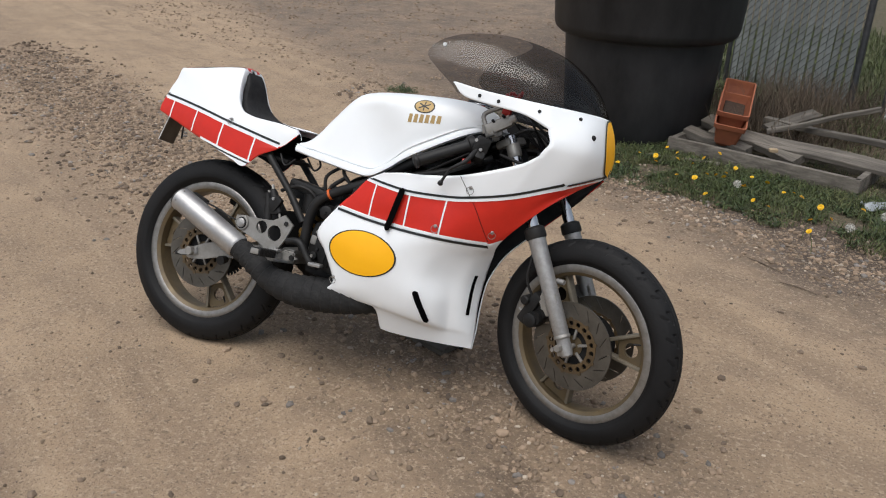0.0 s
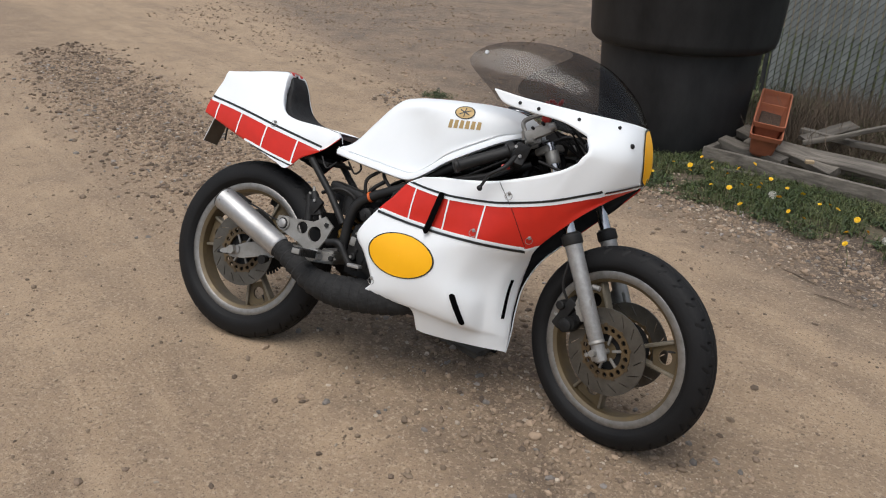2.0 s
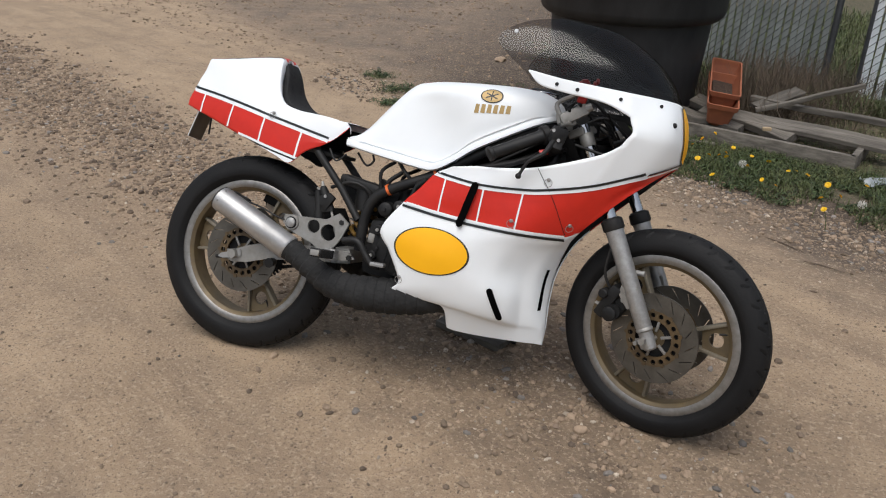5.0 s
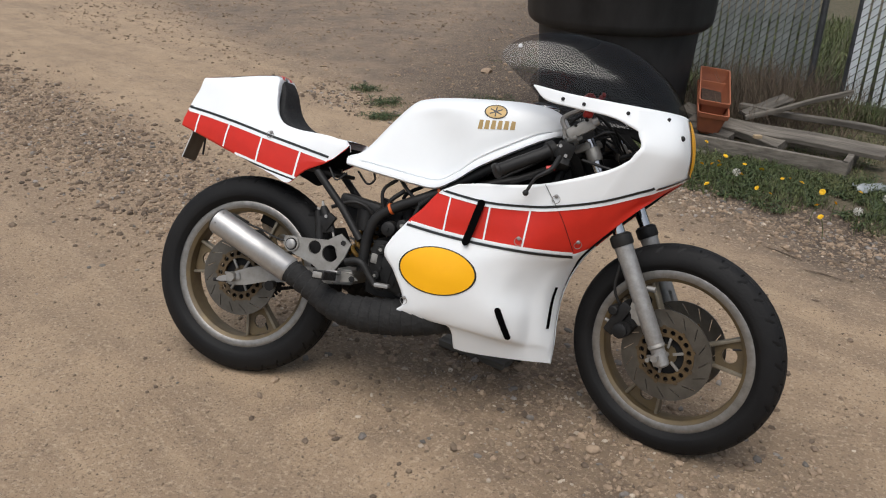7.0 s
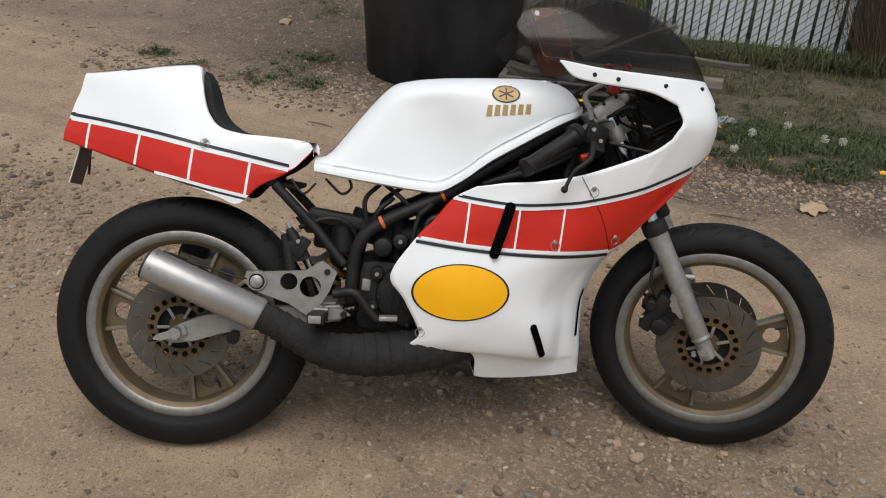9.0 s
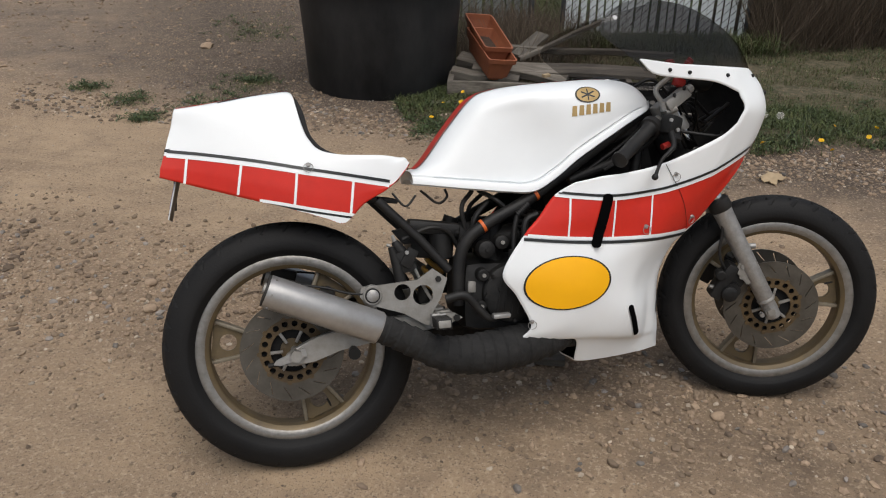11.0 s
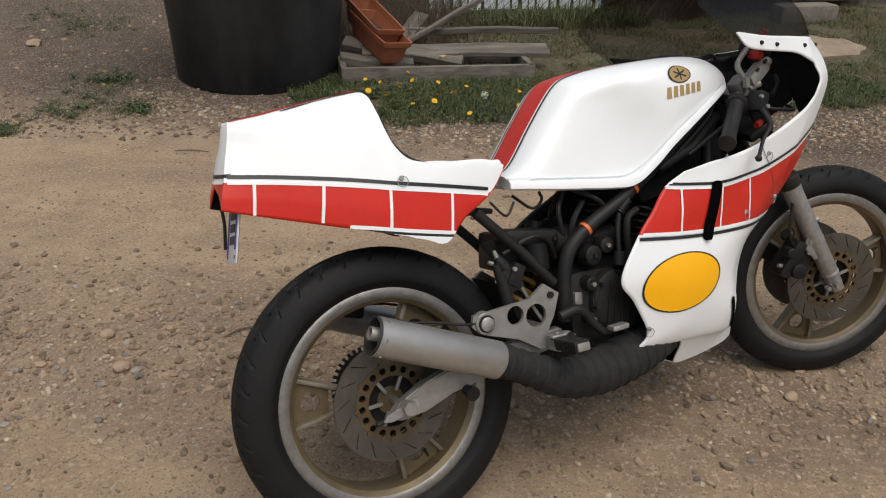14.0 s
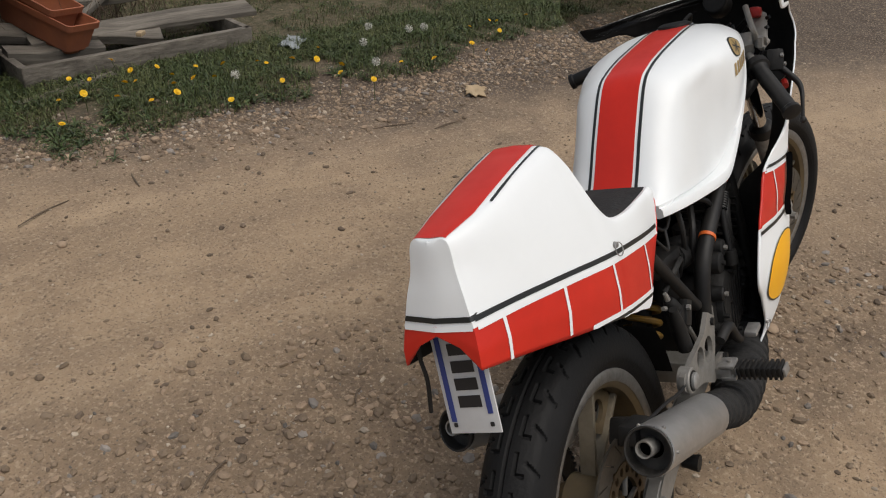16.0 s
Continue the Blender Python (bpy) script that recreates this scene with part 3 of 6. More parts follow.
part("number_plate_border", decal(nose_tree, rows, (-1, 0, 0), 0.003), BLACKLINE, fairing, "black oval outline")

for lo, hi, mt, what in ((0.005, 0.0115, BLACKLINE, "thin black pinstripe"), (-0.004, 0.003, WHITE, "thin white pinstripe")):
    rows = [[V((1.3, 0.0044 * k - 0.132, 0.794 - 0.047 * abs((0.0044 * k - 0.132) / 0.132) ** 1.6 + lo + (hi - lo) * i / 2)) for k in range(61)] for i in range(3)]
    part("pinstripe", decal(nose_tree, rows, (-1, 0, 0), 0.0018), mt, fairing, what)


def fastener(x, z, tree, parent, ring=True, r=0.006, material=ALU):
    hit, normal, _, _ = tree.ray_cast(V((x, -1, z)), V((0, 1, 0)))
    if hit is None:
        return
    if normal.y > 0:
        normal = -normal
    m = Matrix.Translation(hit + normal * 0.002) @ normal.to_track_quat("Z", "Y").to_matrix().to_4x4()
    b = bmesh.new()
    bmesh.ops.create_cone(b, cap_ends=True, segments=14, radius1=r, radius2=r * 0.75, depth=0.005, matrix=m)
    bmesh.ops.create_cone(b, cap_ends=True, segments=8, radius1=r * 0.4, radius2=r * 0.4, depth=0.008, matrix=m)
    part("fastener", b, material, parent, "quarter-turn fastener with a wire ring" if ring else "")
    if ring:
        pts = [m @ V((0.011 * math.cos(a), 0.011 * math.sin(a) - 0.008, 0.003)) for a in (2 * math.pi * k / 16 for k in range(17))]
        part("fastener_ring", tube(pts, 0.0009, 6, False), ALU, parent)


for x, z in ((0.965, 0.571), (1.123, 0.582), (1.053, 0.70), (0.652, 0.352)):
    fastener(x, z, ftree, fairing)
for x, z in ((1.036, 0.962), (1.093, 0.954), (1.211, 0.944), (1.317, 0.944)):
    fastener(x, z, ftree, fairing, False, 0.0055, BLACK)
fastener(1.360, 0.899, ftree, fairing, False, 0.008, BLACK)
part("seam", decal(ftree, strip_rows([(1.112, 0.552), (1.075, 0.64), (1.02, 0.728)], -0.0008, 0.0008, 30), lift=0.0016), INSIDE, fairing, "dark joint between upper and lower fairing")

# smoked screen
screen_rows = [
    [(1.354, 0, 0.945), (1.338, 0.068, 0.944), (1.296, 0.133, 0.942), (1.23, 0.18, 0.942), (1.145, 0.205, 0.946), (1.05, 0.219, 0.952), (0.966, 0.229, 0.962)],
    [(1.370, 0, 0.962), (1.353, 0.07, 0.961), (1.307, 0.138, 0.959), (1.237, 0.185, 0.96), (1.15, 0.208, 0.965), (1.05, 0.222, 0.973), (0.945, 0.232, 0.984)],
    [(1.332, 0, 1.033), (1.311, 0.085, 1.033), (1.258, 0.158, 1.03), (1.165, 0.203, 1.03), (1.072, 0.222, 1.03), (0.976, 0.23, 1.03), (0.885, 0.231, 1.03)],
    [(1.267, 0, 1.096), (1.244, 0.088, 1.096), (1.182, 0.155, 1.09), (1.096, 0.194, 1.085), (1.012, 0.214, 1.08), (0.93, 0.223, 1.072), (0.853, 0.226, 1.062)],
    [(1.188, 0, 1.142), (1.164, 0.082, 1.141), (1.11, 0.138, 1.137), (1.048, 0.174, 1.13), (0.986, 0.198, 1.12), (0.925, 0.212, 1.109), (0.862, 0.22, 1.09)],
    [(1.09, 0, 1.165), (1.074, 0.058, 1.165), (1.045, 0.105, 1.161), (1.01, 0.142, 1.155), (0.97, 0.171, 1.146), (0.93, 0.192, 1.134), (0.888, 0.206, 1.115)],
]
bm = bmesh.new()
srows = through_rows([cr([(x, -y, z) for x, y, z in r], 30) for r in screen_rows], 6)
add_grid(bm, srows, mirror=True)
screen = part("windscreen", weld(bm, 0.0008), SMOKE, bike, "smoked clear bubble windscreen")
scr_tree_bm = bmesh.new()
add_grid(scr_tree_bm, srows)
stree = BVHTree.FromBMesh(scr_tree_bm)
scr_tree_bm.free()
hit = stree.ray_cast(V((0.898, -1, 1.096)), V((0, 1, 0)))[0]
if hit:
    b = bmesh.new()
    bmesh.ops.create_cone(b, cap_ends=True, segments=14, radius1=0.006, radius2=0.005, depth=0.006, matrix=Matrix.Translation(hit) @ pose(0, 0, 0, 90))
    part("sticker_dot", b, PLATE, screen, "small pale round sticker")

# fuel tank
tank_sections = [
    (0.385, [(0, 0.752), (0.04, 0.751), (0.07, 0.748), (0.084, 0.744), (0.09, 0.74), (0.094, 0.735), (0.097, 0.729), (0.1, 0.724), (0.098, 0.719)]),
    (0.42, [(0, 0.768), (0.04, 0.767), (0.07, 0.762), (0.088, 0.756), (0.098, 0.748), (0.104, 0.74), (0.108, 0.73), (0.113, 0.72), (0.111, 0.714)]),
    (0.494, [(0, 0.858), (0.04, 0.856), (0.068, 0.847), (0.09, 0.828), (0.104, 0.80), (0.113, 0.765), (0.118, 0.73), (0.127, 0.709), (0.125, 0.702)]),
    (0.564, [(0, 0.932), (0.04, 0.93), (0.072, 0.92), (0.1, 0.898), (0.113, 0.86), (0.12, 0.80), (0.125, 0.74), (0.137, 0.70), (0.135, 0.692)]),
    (0.62, [(0, 0.951), (0.042, 0.949), (0.08, 0.94), (0.114, 0.915), (0.124, 0.87), (0.127, 0.80), (0.13, 0.735), (0.143, 0.692), (0.141, 0.684)]),
    (0.69, [(0, 0.958), (0.045, 0.957), (0.09, 0.948), (0.132, 0.924), (0.138, 0.88), (0.132, 0.81), (0.133, 0.735), (0.146, 0.688), (0.144, 0.68)]),
    (0.75, [(0, 0.961), (0.045, 0.96), (0.1, 0.951), (0.146, 0.925), (0.154, 0.885), (0.146, 0.82), (0.143, 0.76), (0.15, 0.72), (0.148, 0.711)]),
    (0.81, [(0, 0.963), (0.045, 0.962), (0.105, 0.953), (0.15, 0.93), (0.162, 0.89), (0.161, 0.84), (0.157, 0.80), (0.154, 0.765), (0.151, 0.755)]),
    (0.9, [(0, 0.964), (0.045, 0.963), (0.105, 0.954), (0.148, 0.93), (0.158, 0.90), (0.158, 0.87), (0.154, 0.84), (0.15, 0.815), (0.147, 0.807)]),
    (0.97, [(0, 0.958), (0.045, 0.956), (0.095, 0.947), (0.132, 0.926), (0.143, 0.905), (0.145, 0.885), (0.143, 0.868), (0.14, 0.852), (0.137, 0.845)]),
    (1.015, [(0, 0.938), (0.045, 0.936), (0.085, 0.926), (0.112, 0.911), (0.122, 0.9), (0.125, 0.888), (0.125, 0.878), (0.123, 0.87), (0.12, 0.866)]),
    (1.04, [(0, 0.9), (0.035, 0.9), (0.065, 0.897), (0.085, 0.892), (0.092, 0.888), (0.094, 0.885), (0.094, 0.882), (0.093, 0.878), (0.09, 0.876)]),
]
rows = []
for x, prof in tank_sections:
    (y6, z6), (y7, z7), (y8, z8) = prof[6:]
    knee = 0.010 * max(0.0, 1 - abs(x - 0.66) / 0.12)
    upper = [(y - (knee if k in (4, 5) else knee * 0.8 if k == 6 else 0), z) for k, (y, z) in enumerate(prof[:7])]
    body = cr([(x, -y, z) for y, z in upper] + [(x, -(upper[6][0] + 0.001), z7 + 0.019)], 36)
    rows.append(body + [V((x, -(upper[6][0] - 0.0045), z7 + 0.0155)), V((x, -(upper[6][0] - 0.004), z7 + 0.0135)), V((x, -(y7 + 0.001), z7 + 0.0125)), V((x, -(y7 + 0.004), z7 + 0.008)), V((x, -(y7 + 0.004), z8 + 0.001)), V((x, -(y7 - 0.004), z8 - 0.003))])
tank_grid = through_rows(rows, 6)
for k, r in enumerate(tank_grid):
    r.append(V((r[-1][0], r[-1][1] * 0.6, r[-1][2] + 0.012)))
    r.append(V((r[-1][0], 0, r[-1][2])))
first, last = tank_grid[0], tank_grid[-1]
bm = bmesh.new()
add_grid(bm, tank_grid, mirror=True)
add_grid(bm, [first, [V((p[0] + 0.004, 0, 0.735)) for p in first]], mirror=True)
add_grid(bm, [[V((p[0], 0, 0.885)) for p in last], last], mirror=True)
weld(bm, 0.0006)
ttree = BVHTree.FromBMesh(bm)
tank = part("fuel_tank", bm, WHITE, bike, "glossy white fuel tank with a red centre stripe")


def top_band(tree, parent, name, line, y0, y1, material, label):
    """A band along the top: line of x and half-width, from y0 to y1."""
    n = 5 if abs(y1 - y0) > 0.02 else 3
    rws = [[V((p[0], y0 + (y1 - y0) * i / (n - 1), 0)) for p in cr([(x, 0, 0) for x in line], 60)] for i in range(n)]
    return part(name, decal(tree, rws, (0, 0, -1), 0.0012, 2.0), material, parent, label)


top_band(ttree, tank, "stripe", (0.402, 0.65, 0.985), -0.039, 0.039, RED, "broad red stripe")
for s in (-1, 1):
    top_band(ttree, tank, "pinstripe", (0.402, 0.65, 0.975), s * 0.0445, s * 0.0505, BLACKLINE, "thin black pinstripe")
b = lathe([(0, 0.012), (0.03, 0.012), (0.037, 0.008), (0.039, 0.0), (0.039, -0.01)], 32, "Z")
b.transform(pose(0.955, 0, 0.958, 0, 6, 0))
cap = part("filler_cap", b, BLACK, tank, "black filler cap")
part("cap_lip", tube([V((0.955 + 0.041 * math.cos(a), 0.041 * math.sin(a), 0.958)) for a in (2 * math.pi * k / 32 for k in range(33))], 0.004, 8, False), CHROME, cap)


# maker's badge and lettering stand in as plain shapes
def side_film(name, rws, material, parent, label="", lift=0.0012):
    return part(name, decal(ttree, rws, (0, 1, 0), lift), material, parent, label)


badge = side_film("badge", ellipse_rows(0.842, 0.916, 0.034, 0.0205, 0.02, 1.0), BLACKLINE, tank, "black and gold oval badge")
side_film("badge_face", ellipse_rows(0.842, 0.916, 0.034, 0.0205, 0.02, 0.87), GOLD, badge, "", 0.002)
for ang in (90, 30, 150):
    c, s = math.cos(radians(ang)), math.sin(radians(ang))
    side_film("badge_bar", strip_rows([(0.842 - 0.02 * c, 0.916 - 0.014 * s), (0.842 + 0.02 * c, 0.916 + 0.014 * s)], -0.0018, 0.0018, 8), BLACKLINE, badge, "", 0.0026)
for k in range(6):
    x = 0.796 + 0.0185 * k
    z0, z1 = 0.863 + 0.0015 * k, 0.889 + 0.001 * k
    side_film("lettering_block", [[(x, 0, z0), (x + 0.003, 0, z1)], [(x + 0.0135, 0, z0), (x + 0.0145, 0, z1)]], GOLD, tank, "plain gold block in place of lettering")

# seat and tail
shell_sections = [
    [(-0.164, 0, 0.941), (-0.167, 0, 0.932), (-0.175, 0, 0.90), (-0.184, 0, 0.87), (-0.195, 0, 0.834), (-0.197, 0, 0.828), (-0.199, 0, 0.822)],
    [(-0.160, 0, 0.942), (-0.160, 0.028, 0.940), (-0.169, 0.036, 0.90), (-0.179, 0.045, 0.87), (-0.19, 0.055, 0.83), (-0.2, 0.06, 0.80), (-0.204, 0.06, 0.777)],
    [(-0.10, 0, 0.950), (-0.10, 0.035, 0.947), (-0.10, 0.05, 0.930), (-0.10, 0.063, 0.875), (-0.10, 0.077, 0.815), (-0.10, 0.081, 0.78), (-0.10, 0.08, 0.742)],
    [(0, 0, 0.963), (0, 0.041, 0.96), (0, 0.058, 0.943), (0, 0.08, 0.88), (0, 0.1, 0.795), (0, 0.105, 0.75), (0, 0.104, 0.709)],
    [(0.07, 0, 0.970), (0.07, 0.044, 0.967), (0.07, 0.063, 0.948), (0.07, 0.088, 0.878), (0.07, 0.113, 0.779), (0.07, 0.118, 0.73), (0.07, 0.117, 0.687)],
    [(0.110, 0, 0.969), (0.110, 0.044, 0.966), (0.110, 0.064, 0.947), (0.108, 0.09, 0.87), (0.108, 0.117, 0.77), (0.108, 0.122, 0.72), (0.108, 0.121, 0.673)],
]


def lin(pts, per):
    out = []
    for a, b in zip(pts, pts[1:]):
        out += [V(a).lerp(V(b), i / per) for i in range(per)]
    return out + [V(pts[-1])]


side_cols = [  # x: top, belt line, belt foot, lower edge, with half-widths
    (0.108, (0.064, 0.937), (0.117, 0.77), (0.122, 0.68), (0.121, 0.673)),
    (0.121, (0.073, 0.926), (0.118, 0.767), (0.122, 0.677), (0.121, 0.669)),
    (0.130, (0.087, 0.882), (0.118, 0.765), (0.123, 0.675), (0.122, 0.666)),
    (0.143, (0.097, 0.845), (0.119, 0.762), (0.123, 0.672), (0.122, 0.66)),
    (0.168, (0.104, 0.816), (0.119, 0.756), (0.123, 0.666), (0.122, 0.651)),
    (0.213, (0.107, 0.803), (0.119, 0.746), (0.122, 0.655), (0.121, 0.636)),
    (0.262, (0.107, 0.798), (0.116, 0.735), (0.119, 0.682), (0.118, 0.68)),
    (0.325, (0.102, 0.792), (0.108, 0.72), (0.109, 0.716), (0.108, 0.714)),
    (0.368, (0.094, 0.786), (0.098, 0.757), (0.098, 0.755), (0.097, 0.753)),
    (0.380, (0.09, 0.775), (0.091, 0.772), (0.091, 0.771), (0.09, 0.77)),
]
for x, t, b1, b2, lo in side_cols[1:]:
    mid = lambda p, q: ((p[0] + q[0]) / 2 + 0.002, (p[1] + q[1]) / 2)  # noqa: E731
    rows7 = [(t[0] - 0.024, t[1] - 0.02), (t[0] - 0.012, t[1]), t, mid(t, b1), b1, mid(b1, lo), lo]
    shell_sections.append([(x, y, z) for y, z in rows7])
shell = [cr([(x, -y, z) for x, y, z in s[:5]], 21) + lin([(x, -y, z) for x, y, z in s[4:]], 5)[1:] for s in shell_sections]
arch = [a.lerp(b, 0.55) for a, b in zip(shell[0], shell[1])]
for k in range(21, len(arch)):
    arch[k] = arch[20].lerp(arch[k], 0.75)
shell_grid = shell[:1] + [arch] + through_rows(shell[1:], 6)
cols = [list(c) for c in zip(*shell_grid)]
bm = bmesh.new()
add_grid(bm, cols, lambda i: 1 if i >= 20 else 0, mirror=True)
weld(bm, 0.0006)
bmesh.ops.triangulate(bm, faces=bm.faces[:], quad_method="FIXED")
setree = BVHTree.FromBMesh(bm)
seat = part("seat_unit", bm, [WHITE, RED, INSIDE], bike, "white race seat with a hump and a red belt stripe", outward=True)
sol = seat.modifiers.new("thickness", "SOLIDIFY")
sol.thickness, sol.offset, sol.material_offset = 0.003, -1, 2
BELT = [(-0.184, 0.829), (-0.1, 0.815), (0, 0.795), (0.07, 0.779), (0.119, 0.767), (0.213, 0.746), (0.325, 0.72)]
FOOT = [(0.02, 0.708), (0.07, 0.696), (0.142, 0.677), (0.213, 0.66), (0.25, 0.652)]
for s in (1, -1):
    for lo, hi, mt, what in ((0.007, 0.0145, BLACKLINE, "thin black pinstripe"), (-0.004, 0.0035, WHITE, "thin white pinstripe")):
        b = decal(setree, strip_rows(BELT, lo, hi, 60))
        for v in b.verts:
            v.co.y *= s
        part("pinstripe", b, mt, seat, what)
    for lo, hi, mt, what in ((-0.011, -0.0055, BLACKLINE, "thin black pinstripe"), (-0.0055, 0.002, WHITE, "thin white pinstripe"), (-0.03, -0.011, WHITE, "white lower edge")):
        b = decal(setree, strip_rows(FOOT, lo, hi, 160, 25 if hi - lo > 0.015 else 9))
        for v in b.verts:
            v.co.y *= s
        part("pinstripe", b, mt, seat, what)
    for a, c in (((-0.138, 0.820), (-0.148, 0.759)), ((-0.015, 0.798), (-0.029, 0.723)), ((0.110, 0.770), (0.098, 0.685)), ((0.240, 0.740), (0.227, 0.655))):
        b = decal(setree, strip_rows([c, a], -0.003, 0.003, 12))
        for v in b.verts:
            v.co.y *= s
        part("divider", b, WHITE, seat, "white block divider")
fastener(0.137, 0.785, setree, seat)
for lo, hi, mt, what in ((0.838, 0.845, BLACKLINE, "thin black pinstripe"), (0.827, 0.834, WHITE, "thin white pinstripe")):
    rows = [[V((-0.2, 0.002 * k - 0.054, lo + (hi - lo) * i / 2)) for k in range(55)] for i in range(3)]
    part("pinstripe", decal(setree, rows, (1, 0, 0)), mt, seat, what)
hump_rows = []
for i in range(9):
    hump_rows.append([V((x, (0.034 - 0.0085 * max(0.0, min(1.0, (-0.095 - x) / 0.055))) * (i / 4 - 1), 0)) for x in np.linspace(-0.156, 0.124, 60)])
part("stripe", decal(setree, hump_rows, (0, 0, -1), 0.0012, 2.0), RED, seat, "broad red stripe")
for y0, y1, x0, x1, mt, what in ((-0.044, -0.0405, -0.06, 0.112, BLACKLINE, "thin black pinstripe"), (0.0405, 0.044, -0.06, 0.112, BLACKLINE, "thin black pinstripe")):
    top_band(setree, seat, "pinstripe", (x0, (x0 + x1) / 2, x1), y0, y1, mt, what)
pad_line = [(0.121, 0.955), (0.127, 0.945), (0.138, 0.917), (0.152, 0.855), (0.19, 0.815), (0.26, 0.797), (0.372, 0.787)]
pad_rows = []
for p, w in zip(cr([(x, 0, z) for x, z in pad_line], 40), cr([(k, v, 0) for k, v in enumerate((0.04, 0.055, 0.075, 0.09, 0.1, 0.1, 0.088))], 40)):
    pad_rows.append([V((p[0] + dx, y * w[1], p[2] + dz)) for y, dx, dz in ((-1, -0.03, -0.03), (-1, 0, -0.006), (-0.93, 0, 0), (-0.5, 0.0, 0.001), (0, 0, 0.001), (0.5, 0, 0.001), (0.93, 0, 0), (1, 0, -0.006), (1, -0.03, -0.03))])
part("seat_pad", add_grid(bmesh.new(), pad_rows), PAD, seat, "black foam seat pad")
b = box((0.30, 0.16, 0.012), pose(0.2, 0, 0.70, 0, 9, 0), 0.004)
part("seat_base", b, INSIDE, seat)

seat.scale.x, seat.location.x = 1.045, -0.017

# plate, its holder and tail wires
plate_m = pose(-0.196, -0.004, 0.762, 0, 15, 0) @ pose(0, 0, 0, -7, 0, 0)
plate = part("licence_plate", box((0.003, 0.083, 0.185), plate_m @ pose(0, 0, -0.005), 0.001), PLATE, bike, "white plate hung sideways under the tail")
part("plate_back", box((0.001, 0.081, 0.183), plate_m @ pose(0.0022, 0, -0.005)), PLATEBACK, plate, "bare brown back of the plate", False)
bars = [(-0.002, 0.0245 * k - 0.052, 0.036, 0.0165, INK) for k in range(5)]
bars += [(-0.031, -0.015, 0.008, 0.11, BLUE), (0.031, -0.02, 0.008, 0.12, BLUE)]
for y, z, w, h, mt in bars:
    part("plate_bar", box((0.0012, w, h), plate_m @ pose(-0.0025, y, z)), mt, plate, "plain bar in place of characters", False)
for y in (-0.03, 0.03):
    part("plate_hole", box((0.0012, 0.006, 0.006), plate_m @ pose(-0.0025, y, -0.085), 0.001), INK, plate)
part("plate_bracket", tube([(-0.17, 0.0, 0.835), (-0.186, 0.0, 0.83), (-0.196, 0.0, 0.80)], [0.012, 0.014, 0.008], 14), ALU_RAW, bike, "grey rounded plate bracket")
part("tail_wire", tube([(-0.195, 0.048, 0.82), (-0.207, 0.053, 0.78), (-0.208, 0.052, 0.74), (-0.214, 0.058, 0.69)], 0.0035, 6, smooth_n=14), BLACK, bike, "frayed tail wire")


# ---- wheels ----
def tyre_mesh(R, half, groove, n=720):
    """A tyre with a crown groove and angled sipes pressed into its tread, and a ridge on each sidewall."""
    r_in = 0.236
    sect = [(r_in, half * 0.62), (r_in + 0.008, half * 0.80), (r_in + 0.25 * (R - r_in), half * 0.99), (r_in + 0.5 * (R - r_in), half * 1.0)]
    sect += [(R - 0.016, half * 0.78), (R - 0.006, half * 0.52), (R - 0.0012, half * 0.25), (R, 0.0)]
    line = cr([(r, y, 0) for r, y in sect], 34)
    prof = [(p[0], p[1]) for p in line] + [(p[0], -p[1]) for p in line[-2::-1]]

    def cut(u, w, side):
        """Depth of the tread at a fraction u of one repeat and a share w of the half-width."""
        u = (u + (0.5 if side < 0 else 0.0)) % 1.0
        if w < 0.045:
            return 0.005
        if 0.26 < w < 0.34 and u < 0.56:
            return 0.006
        if 0.3 < w < 0.5 and 0.50 < u < 0.60:
            return 0.006
        if 0.5 < w < 0.84 and abs((u - 0.12 - 0.9 * (w - 0.5)) % 1.0 - 0.05) < 0.05:
            return 0.005
        return 0.0

    b = bmesh.new()
    rings = []
    for k in range(n):
        a = 2 * math.pi * k / n
        ring = []
        for j, (r, y) in enumerate(prof):
            q = r
            if r > R - 0.03:
                q -= cut(k * groove / n, abs(y) / half, y)
            elif abs(r - (r_in + 0.017)) < 0.0022:
                q += 0.0016
            ring.append(b.verts.new((q * math.cos(a), y, q * math.sin(a))))
        rings.append(ring)
    for p, q in zip(rings, rings[1:] + rings[:1]):
        for j in range(len(prof) - 1):
            b.faces.new((p[j], q[j], q[j + 1], p[j + 1]))
    return b


def rim_mesh(half):
    w = half * 0.9
    return lathe([(0.205, -0.3 * w), (0.207, -0.62 * w), (0.214, -0.74 * w), (0.222, -0.82 * w), (0.236, -0.84 * w), (0.239, -0.78 * w), (0.238, -0.6 * w), (0.22, -0.5 * w),
                  (0.22, 0.5 * w), (0.238, 0.6 * w), (0.239, 0.78 * w), (0.236, 0.84 * w), (0.222, 0.82 * w), (0.214, 0.74 * w), (0.207, 0.62 * w), (0.205, 0.3 * w), (0.205, -0.3 * w)], 96)


def lip_mesh(half, s):
    return lathe([(0.2175, s * 0.715 * half), (0.222, s * 0.76 * half), (0.236, s * 0.79 * half), (0.241, s * 0.74 * half), (0.2385, s * 0.62 * half)], 96)


